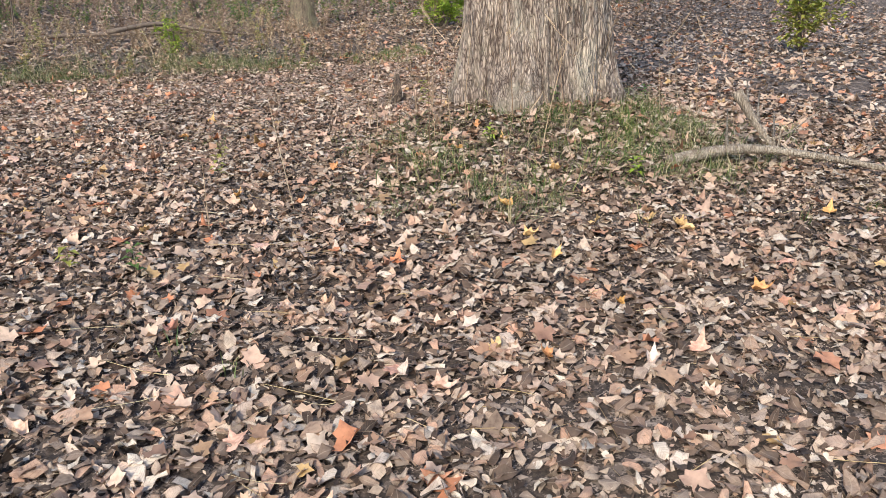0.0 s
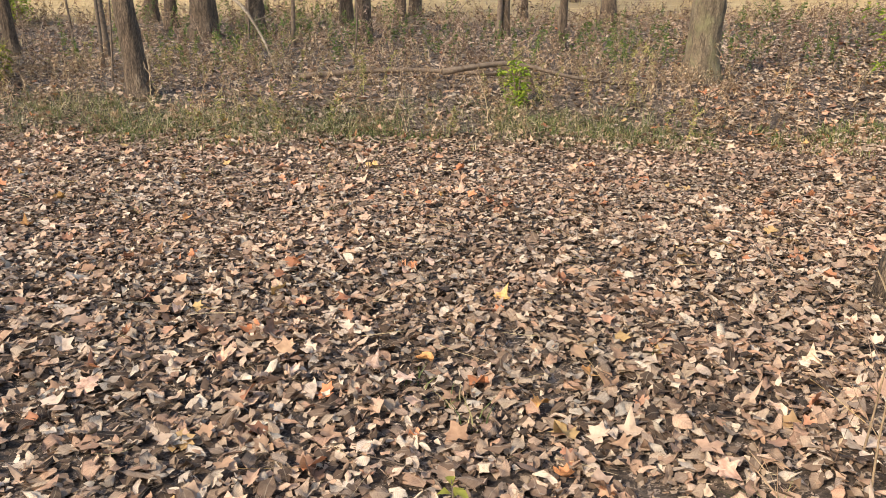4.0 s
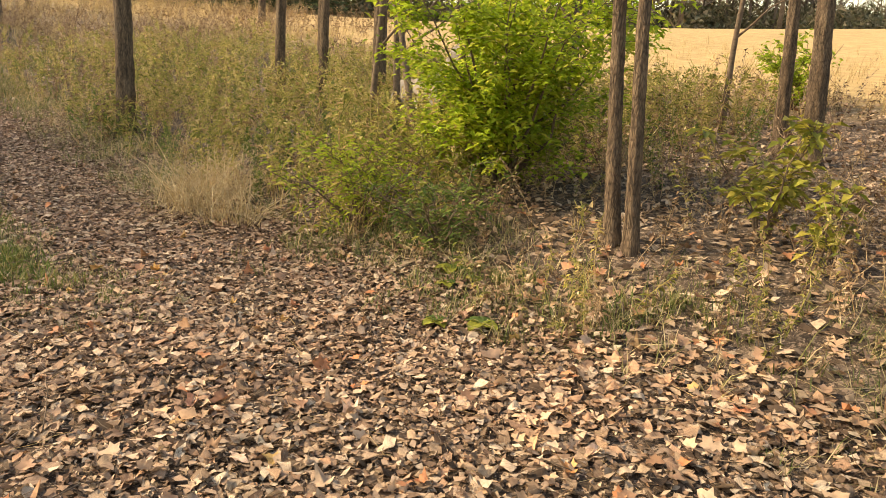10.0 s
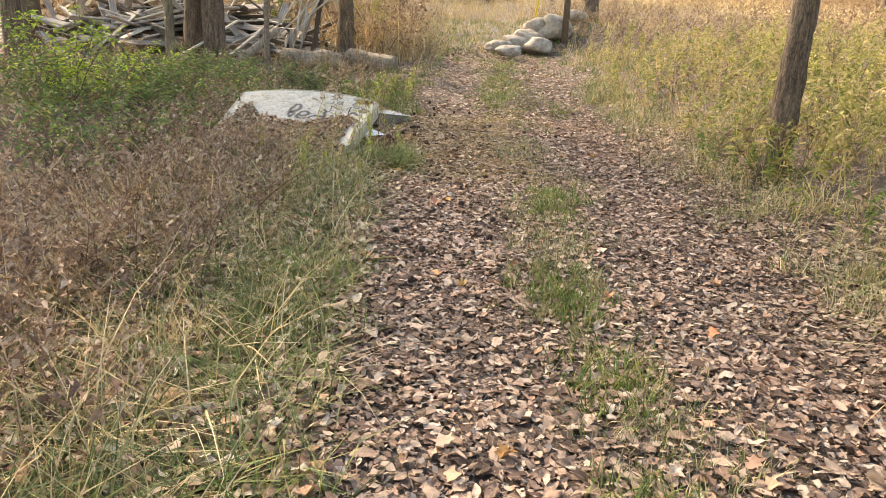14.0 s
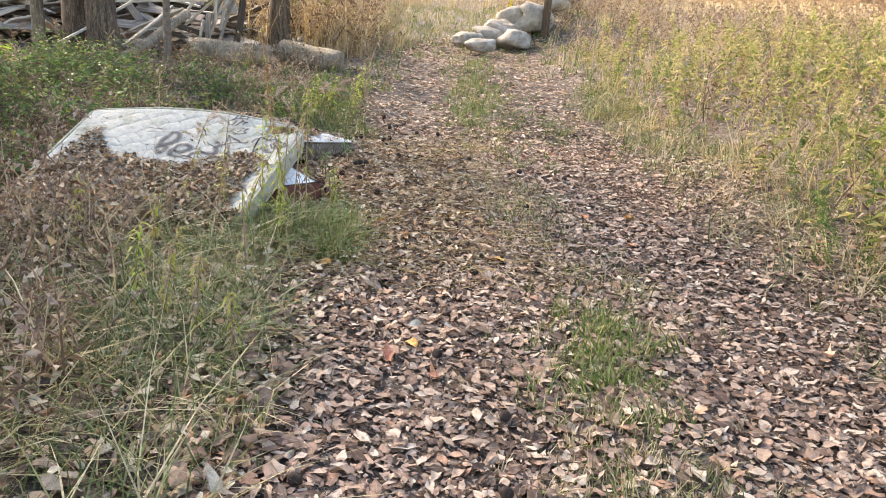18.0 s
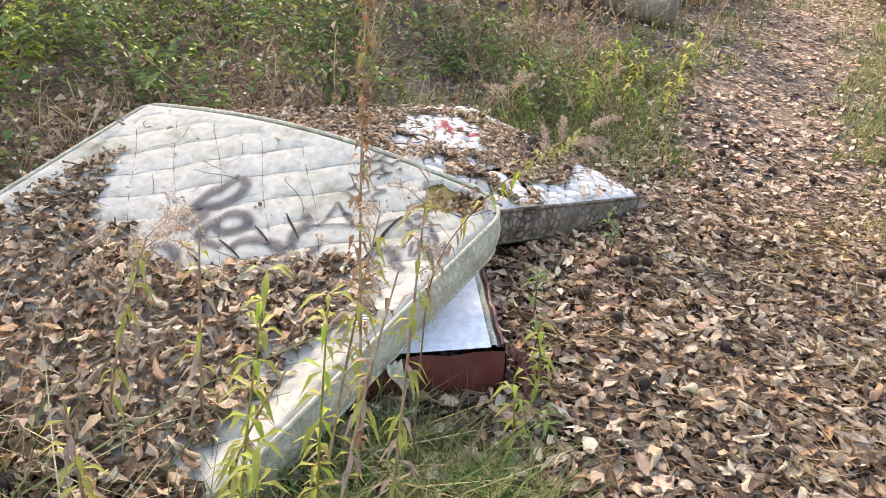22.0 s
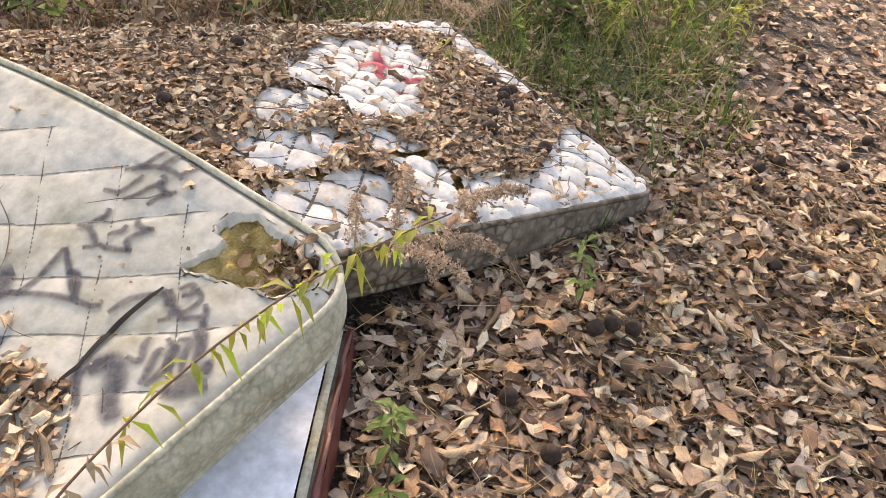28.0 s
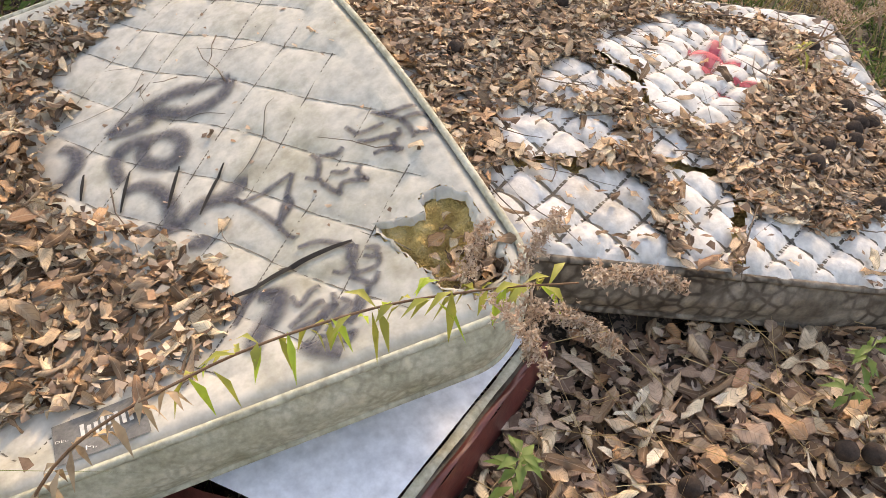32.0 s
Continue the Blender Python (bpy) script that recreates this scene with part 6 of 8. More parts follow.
stump = empty("stump", 3.4, 7.95, float(gz(3.4, 7.95)), 0, "small dark rotten stump beside the great tree", "stump")
part("wood", tube([(0, 0, -0.05), (0.01, 0, 0.2), (0.03, 0.02, 0.32)], [0.085, 0.055, 0.025], 14, 0.25, 6), M_BARK, stump)

# ---- black walnuts ----
M_NUT = mottled("black_walnut_husk", [(0.3, (0.02, 0.014, 0.011)), (0.7, (0.075, 0.05, 0.037))], 40, 0.95, 0.5, 0.004)
nut_mesh = [mesh_of("walnut", *lump(0.027, 0.026, 0.025, s, 0.16, 14), M_NUT) for s in range(3)]
rn = np.random.default_rng(8)
nuts = []
for x, y in ((-18.06, 9.14), (-18.11, 9.175), (-18.13, 9.235), (-17.69, 9.03), (-17.59, 9.19), (-17.2, 9.35), (-19.57, 9.47), (-19.45, 9.40), (-20.16, 9.47), (-19.45, 9.15)):
    nuts.append((x, y, float(gz(x, y)) + 0.07))
for u, v in ((0.156, 0.493), (0.248, 0.332), (0.288, 0.271), (0.204, 0.180), (0.129, 0.754), (0.618, 0.771), (0.819, 0.510), (0.119, 0.451), (0.185, 0.367), (0.070, 0.431), (0.145, 0.44), (0.17, 0.41)):
    p = slab2.top(np.array(u), np.array(v), 0.036)
    nuts.append((p[0], p[1], p[2] + 0.004))
for _ in range(26):
    x, y = rn.uniform(-21.0, -12.0), rn.uniform(9.0, 11.2)
    nuts.append((x, y, float(gz(x, y)) + 0.04))
for i, (x, y, z) in enumerate(nuts):
    o = new("walnut", nut_mesh[i % 3])
    o.matrix_basis = pose(x, y, z, 30 * i, 17 * i, 50 * i)
    tagged(o, "black rotting walnut husk lying among dead leaves", "walnut", "fallen walnuts")


# ---- tall plants round the mattresses ----
def raceme(b, tip, rng, parent, many=120, thick=0.013):
    """One arching head of small fluffy seed tufts, fuller at its foot and nodding at its tip."""
    p = Pile()
    b, tip = np.asarray(b, float), np.asarray(tip, float)
    ln = np.linalg.norm(tip - b)
    p.add(stick([b, (b + tip) / 2 + (0, 0, 0.12 * ln), tip], 0.0016, 0.0006, 4))
    for _ in range(many):
        k = rng.uniform(0.05, 1.0)
        o = b + (tip - b) * k + (0, 0, 0.48 * ln * k * (1 - k)) + rng.normal(0, thick * (1.15 - 0.75 * k), 3) * (1, 1, 0.75)
        for _ in range(5):
            p.add((o + rng.normal(0, 0.0016, 3) + rng.normal(0, 0.0021, (3, 3)), [(0, 1, 2)]))
    return part("seed_head", p, M_FLUFF, parent, "fluffy beige seed head")


def goldenrod(x, y, h, lean, rng, label, leaves=24, plume=120, mat=None):
    e = empty("goldenrod", x, y, float(gz(x, y)), 0, label, "weed", "tall weeds by the mattress")
    t = np.linspace(0, 1, 9)
    pts = np.column_stack([lean[0] * t ** 1.5, lean[1] * t ** 1.5, h * t * (1 - 0.2 * (lean[0] ** 2 + lean[1] ** 2) ** 0.5 * t)])
    stalk = part("stem", stick(pts, 0.0055, 0.002, 6), M_WEED_BROWN, e)

    def at(s):
        return np.array([np.interp(s, t, pts[:, k]) for k in range(3)])

    for _ in range(leaves):
        p = Pile()
        s = rng.uniform(0.25, 0.97)
        a = rng.uniform(0, 6.28)
        put_leaf(p, at(s), (math.cos(a), math.sin(a), rng.uniform(-0.8, 0.1)), rng.uniform(0.04, 0.075), 0.013, rng, 0.5)
        part("leaf", p, M_WEED_PINK if rng.uniform() < 0.4 else (mat or M_YELLOW_LEAF), stalk)
    if plume:
        for j in range(5):
            b = at(min(0.80 + 0.05 * j, 1.0))
            a = rng.uniform(0, 6.28)
            raceme(b, b + np.array([math.cos(a) * 0.8, math.sin(a) * 0.8, 0.45]) * rng.uniform(0.08, 0.15), rng, stalk, plume)
    return e


rg = np.random.default_rng(44)
GOLD = "tall goldenrod with yellowing leaves and fluffy seed heads"
for x, y, h, lx, ly, lv, pl in ((-16.12, 8.86, 1.05, -0.05, 0.0, 46, 30), (-16.05, 8.70, 0.95, -0.14, 0.05, 30, 30), (-15.95, 8.78, 0.9, -0.10, 0.08, 30, 0), (-16.2, 8.25, 0.85, 0.1, 0.1, 26, 50), (-16.0, 8.45, 0.7, 0.1, 0.25, 34, 0), (-15.75, 8.3, 0.75, 0.15, 0.15, 34, 0), (-16.1, 8.0, 0.8, 0.0, 0.2, 30, 120),
                                (-15.2, 8.6, 0.62, 0.1, 0.0, 30, 0), (-14.2, 8.55, 0.55, 0.1, 0.05, 56, 0), (-14.35, 8.35, 0.6, 0, 0.1, 56, 0), (-15.0, 8.1, 0.6, 0.05, 0.1, 56, 0), (-14.05, 8.75, 0.42, 0.1, 0.0, 50, 0), (-15.3, 7.6, 0.65, 0.0, 0.05, 56, 0), (-18.9, 8.0, 0.6, -0.1, 0.3, 10, 160), (-20.0, 8.5, 0.55, 0.2, 0.2, 26, 60)):
    goldenrod(x, y, h, (lx, ly), rg, GOLD, lv, pl)
for x, y, h, n in ((-17.30, 8.90, 0.36, 16), (-17.24, 8.94, 0.22, 9), (-18.20, 9.02, 0.26, 12), (-18.12, 9.06, 0.2, 8), (-16.8, 9.1, 0.2, 8)):
    e = empty("seedling", x, y, float(gz(x, y)), 0, "fresh green seedling growing beside the mattress", "plant", "seedlings")
    part("stem", stick([(0, 0, 0), (0.01, 0.01, h * 0.6), (0.02, 0, h)], 0.004, 0.002, 5), M_TWIG, e)
    for j in range(n):
        p = Pile()
        put_leaf(p, np.array([0.015, 0.005, h * rg.uniform(0.6, 1.0)]), (math.cos(j * 0.9), math.sin(j * 0.9), rg.uniform(-0.1, 0.5)), rg.uniform(0.04, 0.075), 0.02, rg, 0.3)
        part("leaf", p, M_BUSH_DARK, e)

# the long goldenrod that arches along the raised edge and nods over its corner
arch_plant = empty("goldenrod", -16.42, 8.80, float(gz(-16.42, 8.80)), 0, "arching goldenrod with hanging yellow-green leaves and pinkish seed heads", "weed", "tall weeds by the mattress")
ao = np.array([-16.42, 8.80, float(gz(-16.42, 8.80))])
ac = smooth_line(np.array([(-16.42, 8.80, 0.10), (-16.48, 8.77, 0.50), (-16.60, 8.74, 0.74), (-16.80, 8.77, 0.86), (-16.98, 8.85, 0.96), (-17.10, 8.94, 1.03), (-17.18, 9.01, 1.07)]) - ao, 40)
a_stem = part("stem", tube(ac, np.linspace(0.0030, 0.0012, 40), 6), mottled("reddish_stem", [(0.3, (0.13, 0.07, 0.04)), (0.7, (0.25, 0.14, 0.075))], 30, 0.7, 0), arch_plant)
for k in range(12, 38):
    for _ in range(3):
        p = Pile()
        a = rg.uniform(0, 6.28)
        put_leaf(p, ac[k] + rg.normal(0, 0.004, 3), (0.5 * math.cos(a), 0.5 * math.sin(a), rg.uniform(-1.0, 0.3)), rg.uniform(0.025, 0.058), rg.uniform(0.008, 0.014), rg, 0.45)
        part("leaf", p, M_WEED_BROWN if k < 19 else (M_YELLOW_LEAF if rg.uniform() < 0.75 else M_BUSH), a_stem)
for b, tip, n in (((-17.185, 9.014, 1.079), (-17.250, 9.090, 1.105), 150), ((-17.130, 9.005, 1.045), (-17.190, 9.090, 1.030), 130), ((-17.10, 8.96, 1.03), (-17.090, 9.085, 1.040), 90), ((-17.16, 8.93, 1.02), (-17.230, 8.912, 1.085), 90), ((-17.10, 8.90, 1.00), (-17.150, 8.868, 1.060), 80), ((-17.14, 8.98, 1.05), (-17.11, 9.03, 0.99), 70)):
    raceme(np.array(b) - ao, np.array(tip) - ao, rg, a_stem, n * 2, 0.0085)
# the upright dry stalk that stands before the mattress, its leaves withered
dry = empty("dry_stalk", -16.22, 8.72, float(gz(-16.22, 8.72)), 0, "tall upright dead stalk with withered red-brown leaves", "weed", "tall weeds by the mattress")
dc = smooth_line(((0, 0, -0.02), (-0.11, -0.06, 0.38), (-0.23, -0.14, 0.75), (-0.33, -0.20, 1.06), (-0.40, -0.24, 1.34)), 40)
d_stem = part("stem", tube(dc, np.linspace(0.0055, 0.002, 40), 6), M_WEED_BROWN, dry)
M_WITHERED = leafy("withered_leaf", [(0.0, (0.16, 0.075, 0.04)), (0.4, (0.30, 0.15, 0.075)), (0.75, (0.42, 0.24, 0.12)), (1.0, (0.46, 0.36, 0.14))], 0.8, 0.2, 30)
for k in range(6, 40):
    for _ in range(4):
        p = Pile()
        a = rg.uniform(0, 6.28)
        put_leaf(p, dc[k] + rg.normal(0, 0.006, 3), (math.cos(a), math.sin(a), rg.uniform(-0.9, 0.5)), rg.uniform(0.02, 0.042), rg.uniform(0.010, 0.020), rg, 0.75)
        part("leaf", p, M_WITHERED if rg.uniform() < 0.85 else M_YELLOW_LEAF, d_stem)
for k, sx, sy in ((22, 0.9, 0.2), (26, -0.8, 0.5), (30, 0.7, -0.5), (33, -0.9, -0.2), (36, 0.5, 0.6)):
    tw = dc[k] + np.array([sx, sy, 0.75]) * 0.13
    side = part("side_twig", tube(smooth_line([dc[k], (dc[k] + tw) / 2 + (0, 0, -0.01), tw], 8), np.linspace(0.0022, 0.001, 8), 4), M_WEED_BROWN, d_stem)
# big-leaved yellowing weeds before the low end
for x, y, h, lx, ly in ((-16.00, 8.72, 0.72, -0.14, -0.06), (-15.86, 8.60, 0.80, -0.16, -0.02), (-15.72, 8.74, 0.55, -0.10, -0.05), (-14.62, 8.14, 0.50, 0.02, 0.05), (-16.72, 9.02, 0.30, -0.04, -0.04), (-17.02, 9.02, 0.34, 0.03, -0.03)):
    e = empty("yellow_weed", x, y, float(gz(x, y)), 0, "leafy weed with long yellow-green leaves turning gold", "weed", "yellowing weeds")
    c = smooth_line(((0, 0, -0.02), (lx * 0.3, ly * 0.3, h * 0.5), (lx, ly, h)), 14)
    st = part("stem", tube(c, np.linspace(0.005, 0.002, 14), 6), M_YELLOW_LEAF, e)
    for k in range(int(46 * h) + 10):
        p = Pile()
        q = c[4 + k % 10]
        a = k * 2.4
        put_leaf(p, q, (math.cos(a), math.sin(a), rg.uniform(-0.35, 0.45)), rg.uniform(0.05, 0.095), rg.uniform(0.012, 0.020), rg, 0.45)
        part("leaf", p, M_YELLOW_LEAF if k % 4 else M_BUSH, st)

for x, y, h, lx, ly in ((-20.3, 8.45, 0.42, 0.06, 0.05), (-20.7, 8.7, 0.5, -0.05, 0.08), (-21.2, 8.5, 0.45, 0.05, 0.0), (-20.9, 9.0, 0.36, 0.1, 0.05), (-21.8, 9.0, 0.5, 0.0, 0.1), (-20.1, 8.05, 0.5, 0.1, 0.0)):
    e = empty("yellow_weed", x, y, float(gz(x, y)), 0, "leafy weed with long yellow-green leaves turning gold", "weed", "yellowing weeds")
    c = smooth_line(((0, 0, -0.02), (lx * 0.3, ly * 0.3, h * 0.5), (lx, ly, h)), 14)
    st = part("stem", tube(c, np.linspace(0.005, 0.002, 14), 6), M_YELLOW_LEAF, e)
    for k in range(30):
        p = Pile()
        put_leaf(p, c[3 + k % 11], (math.cos(k * 2.4), math.sin(k * 2.4), rg.uniform(-0.35, 0.45)), rg.uniform(0.07, 0.13), rg.uniform(0.02, 0.034), rg, 0.4)
        part("leaf", p, M_YELLOW_LEAF if k % 3 else M_BUSH, st)

# broad burdock leaves at the lane's edge
for x, y, s in ((-6.16, 12.25, 0.55), (-6.4, 12.08, 0.45), (-7.1, 12.8, 0.55), (-6.9, 12.6, 0.4)):
    e = empty("burdock", x, y, float(gz(x, y)), 0, "low burdock with broad fresh green leaves", "plant", "burdocks")
    for j in range(4):
        a = j * 1.6 + x
        v, f = sheet(lambda u, w: np.stack([(u * 0.24) * s, (w - 0.5) * 0.19 * s * np.sin(np.clip(u * 0.9 + 0.12, 0, 1) * math.pi) ** 0.6, (0.07 + 0.10 * u - 0.14 * u * u + 0.04 * np.abs(w - 0.5) + 0.008 * np.sin(w * 18 + u * 9)) * s], -1), 8, 8)
        r = rot(np.array(a), np.array(0.0), np.array(0.0))
        part("leaf", (v @ r.T, f), M_BUSH_DARK if j % 3 else M_YELLOW_LEAF, e)

# single dead stalks and sprouts before the great tree
rq = np.random.default_rng(52)
for x, y, h, lx, n in ((2.29, 5.78, 0.62, 0.03, 3), (2.34, 6.05, 0.75, -0.02, 3), (2.65, 5.16, 0.66, -0.04, 2), (2.77, 5.16, 0.78, 0.06, 2), (2.45, 6.31, 0.8, 0.05, 4), (2.93, 6.05, 0.95, -0.08, 4), (3.5, 4.54, 0.62, 0.03, 2), (1.97, 4.62, 0.42, 0.0, 2), (0.66, 4.41, 0.4, 0.01, 1), (2.72, 5.9, 0.9, -0.12, 5), (3.0, 6.2, 1.0, 0.05, 6), (2.2, 5.5, 0.45, 0.1, 3)):
    e = empty("dead_stalk", x, y, float(gz(x, y)), 0, "pale dry weed stalk standing in the leaves", "weed", "dead stalks by the great tree")
    c = smooth_line([(0, 0, -0.02), (lx * 0.4, 0.01, h * 0.4), (lx, rq.normal(0, 0.04), h)], 9)
    st = part("stem", tube(c, np.linspace(0.0045, 0.0015, 9), 6), M_WEED_BROWN, e)
    for j in range(n):
        b = c[3 + (j * 2) % 6]
        a = rq.uniform(0, 6.28)
        tip = b + np.array([math.cos(a) * 0.5, math.sin(a) * 0.5, 0.8]) * h * rq.uniform(0.15, 0.3)
        part("side_twig", tube(smooth_line([b, (b + tip) / 2 + rq.normal(0, 0.012, 3), tip], 5), np.linspace(0.002, 0.0008, 5), 4), M_WEED_PINK if j % 2 else M_WEED_BROWN, st)
for x, y, h, n, m in ((0.93, 5.48, 0.2, 11, M_YELLOW_LEAF), (1.07, 6.06, 0.14, 7, M_YELLOW_LEAF), (3.35, 3.83, 0.16, 14, M_BUSH), (4.69, 5.33, 0.16, 12, M_BUSH_DARK), (3.45, 4.95, 0.16, 12, M_BUSH_DARK), (2.75, 4.75, 0.14, 9, M_BUSH), (3.0, 6.35, 0.3, 18, M_YELLOW_LEAF), (0.2, 3.9, 0.2, 10, M_BUSH_DARK), (-0.1, 4.1, 0.16, 8, M_YELLOW_LEAF)):
    e = empty("sprout", x, y, float(gz(x, y)), 0, "small leafy green sprout among fallen leaves", "plant", "sprouts")
    st = part("stem", tube([(0, 0, -0.02), (0.01, 0, h * 0.5), (0.0, 0.02, h)], [0.003, 0.0025, 0.0015], 5), M_TWIG, e)
    for j in range(n):
        p = Pile()
        put_leaf(p, np.array([0.004, 0.008, h * (0.25 + 0.75 * j / n)]), (math.cos(j * 2.4), math.sin(j * 2.4), rq.uniform(-0.1, 0.5)), rq.uniform(0.05, 0.085), 0.035, rq, 0.25)
        part("leaf", p, m, st)


# ---- woods beyond: trees behind the first ones, and the far edge of the field ----
WOOD = "bare grey-brown woodland tree standing behind the lane"
stock = []
for i in range(4):
    s = tree(60 + 9 * i, 60, (0.16, 0.22, 0.13, 0.18)[i], (12, 14, 10, 13)[i], rt, M_BARK, (0.01 * i, 0), 0.12, 10, 0.1, 7, 0.22, 0.3, WOOD, 0.15, "woodland trees", 0.25, "woodland_tree")
    stock.append(s)
rw = np.random.default_rng(5)
spots = []
while len(spots) < 46:
    a = rw.uniform(0, 1)
    if a < 0.45:
        x, y = rw.uniform(-2, 30), rw.uniform(21, 40) - 0.0
    elif a < 0.65:
        x, y = rw.uniform(10, 30), rw.uniform(4, 22)
    elif a < 0.85:
        x, y = rw.uniform(-70, -33), rw.uniform(1.5, 8.0)
    else:
        x, y = rw.uniform(-75, -36), rw.uniform(16, 30)
    if all(math.hypot(x - u, y - w) > 1.7 for u, w in spots) and (x < -2 or x > 3 or y > 24):
        spots.append((x, y))
for i, (x, y) in enumerate(spots):
    if i < 4:
        stock[i].matrix_basis = pose(x, y, float(gz(x, y)), 0, 0, rw.uniform(0, 360))
    else:
        copy_thing(stock[i % 4], pose(x, y, float(gz(x, y)), 0, 0, rw.uniform(0, 360)))


def far_tree(h, rng):
    p = Pile()
    r = h * 0.014
    p.add(tube([(0, 0, -0.5), (0, 0, h * 0.4), (rng.normal(0, 0.3), rng.normal(0, 0.3), h)], [r, r * 0.7, 0.02], 5))
    for _ in range(10):
        z = h * rng.uniform(0.12, 0.92)
        a = rng.uniform(0, 6.28)
        ln = h * rng.uniform(0.14, 0.32) * (1.2 - z / h * 0.7)
        e = np.array([math.cos(a) * ln, math.sin(a) * ln, z + ln * rng.uniform(0.4, 1.1)])
        p.add(stick([(0, 0, z), e], r * 0.4, 0.05, 3))
        for _ in range(4):
            q = np.array([0, 0, z]) * 0 + (np.array([0, 0, z]) + (e - (0, 0, z)) * rng.uniform(0.3, 1))
            p.add(stick([q, q + np.array([rng.normal(0, 0.5), rng.normal(0, 0.5), rng.uniform(0.2, 0.9)]) * ln * 0.6], 0.05, 0.03, 3))
    return p.out()


def shrub_mass(h, w, rng, n=150, leaf=0.28):
    p = Pile()
    for _ in range(n):
        a, s = rng.uniform(0, 6.28), rng.uniform(0, 1) ** 0.5
        z = h * rng.uniform(0.0, 1.0) * (1 - 0.6 * s * s)
        o = np.array([math.cos(a) * w * s, math.sin(a) * w * s, z])
        p.add((o + rng.normal(0, leaf, (3, 3)), [(0, 1, 2)]))
    return p.out()


rf = np.random.default_rng(21)
far_kinds = [far_tree(h, rf) for h in (11, 13, 15, 9, 12)]
fp = []
for _ in range(330):
    u = rf.uniform(0, 1)
    if u < 0.2:       # behind the shed and the lane's end
        x, y = -80 + rf.normal(0, 6), -40 + 75 * rf.uniform(0, 1)
    elif u < 0.5:     # hedgerow closing the near field on the west
        k = rf.uniform(0, 1)
        x, y = -82 + 46 * k + rf.normal(0, 2.5), 28 + 66 * k + rf.normal(0, 3.5)
    else:             # the far side of the field
        k = rf.uniform(0, 1)
        x, y = -150 + 330 * k, 150 + 45 * math.sin(k * 3.0) + rf.normal(0, 7)
    fp.append((x, y, float(ground_z(x, y))))
tagged(part("distant_woods", scatter(far_kinds, fp, rf, (0.8, 1.25)), M_BARK_FAR), "far line of bare grey woods beyond the stubble field", "woods", kind="structure")
twig_crown = []
for h, w in ((8.0, 3.0), (9.5, 3.6), (7.0, 3.2)):
    tc_ = Pile()
    for _ in range(230):
        a, q = rf.uniform(0, 6.28), rf.uniform(0, 1) ** 0.5
        o = np.array([math.cos(a) * w * q, math.sin(a) * w * q, 2.5 + h * rf.uniform(0, 1) * (1 - 0.5 * q * q)])
        d = np.array([math.cos(a) * 0.6, math.sin(a) * 0.6, rf.uniform(0.3, 1.0)]) * rf.uniform(0.6, 1.5)
        tc_.add((np.array([o, o + d, o + d * 0.5 + rf.normal(0, 0.07, 3)]), [(0, 1, 2)]))
    twig_crown.append(tc_.out())
tagged(part("distant_twigs", scatter(twig_crown, fp, rf, (0.8, 1.25)), M_BARK_FAR), "fine bare twigs of the far woods", "woods", kind="structure")
M_SPRUCE = leafy("dark_conifer", [(0.0, (0.025, 0.045, 0.02)), (0.6, (0.06, 0.09, 0.035)), (1.0, (0.11, 0.13, 0.05))], 0.8, 0.1, 3)
for x, y, h in ((-63.5, 38.5, 8.5), (-61.5, 41.0, 9.5), (-65.5, 36.0, 7.5), (-59.0, 43.5, 8.0)):
    e = empty("conifer", x, y, float(gz(x, y)), 0, "dark green conifer at the far edge of the field", "tree", "conifers beyond the field")
    part("trunk", tube([(0, 0, -0.3), (0, 0, h)], [0.2, 0.03], 8), M_BARK_FAR, e)
    p = Pile()
    for _ in range(700):
        z = h * rf.uniform(0.06, 1.0)
        a, w = rf.uniform(0, 6.28), 2.3 * (1 - z / h) ** 0.8 + 0.15
        o = np.array([math.cos(a) * w * rf.uniform(0.4, 1.0), math.sin(a) * w * rf.uniform(0.4, 1.0), z])
        p.add((o + rf.normal(0, 0.26, (3, 3)) * (1, 1, 0.6), [(0, 1, 2)]))
    part("crown", p, M_SPRUCE, e)
M_HEDGE = leafy("dark_hedge", [(0.0, (0.10, 0.11, 0.06)), (0.5, (0.19, 0.18, 0.11)), (1.0, (0.32, 0.27, 0.19))], 0.8, 0.1, 2)


hk = [shrub_mass(h, w, rf, 260, 0.14) for h, w in ((1.6, 2.6), (2.2, 2.2), (2.8, 2.4), (1.9, 3.0))]
hp = []
for _ in range(620):
    k = rf.uniform(0, 1)
    w = rf.uniform(0, 1)
    if w < 0.25:
        x, y = -76 + rf.normal(0, 3), -42 + 80 * k
    elif w < 0.6:
        x, y = -84 + 48 * k + rf.normal(0, 1.6), 27 + 68 * k + rf.normal(0, 1.8)
    else:
        x, y = -150 + 330 * k, 146 + 45 * math.sin(k * 3.0) + rf.normal(0, 3)
    hp.append((x, y, float(ground_z(x, y)) - 0.2))
tagged(part("distant_hedge", scatter(hk, hp, rf, (0.9, 1.6)), M_HEDGE, smooth=False), "dark tangled hedge along the far field edge", "hedge", kind="structure")


# ---- ground cover: grass, dead weeds and fallen leaves ----
def spread(n, x0, x1, y0, y1, rng, ok):
    x, y = rng.uniform(x0, x1, n), rng.uniform(y0, y1, n)
    k = rng.uniform(0, 1, n) < ok(x, y)
    return x[k], y[k]


def stand(x, y, sink=0.0):
    return np.column_stack([x, y, gz(x, y) - sink])


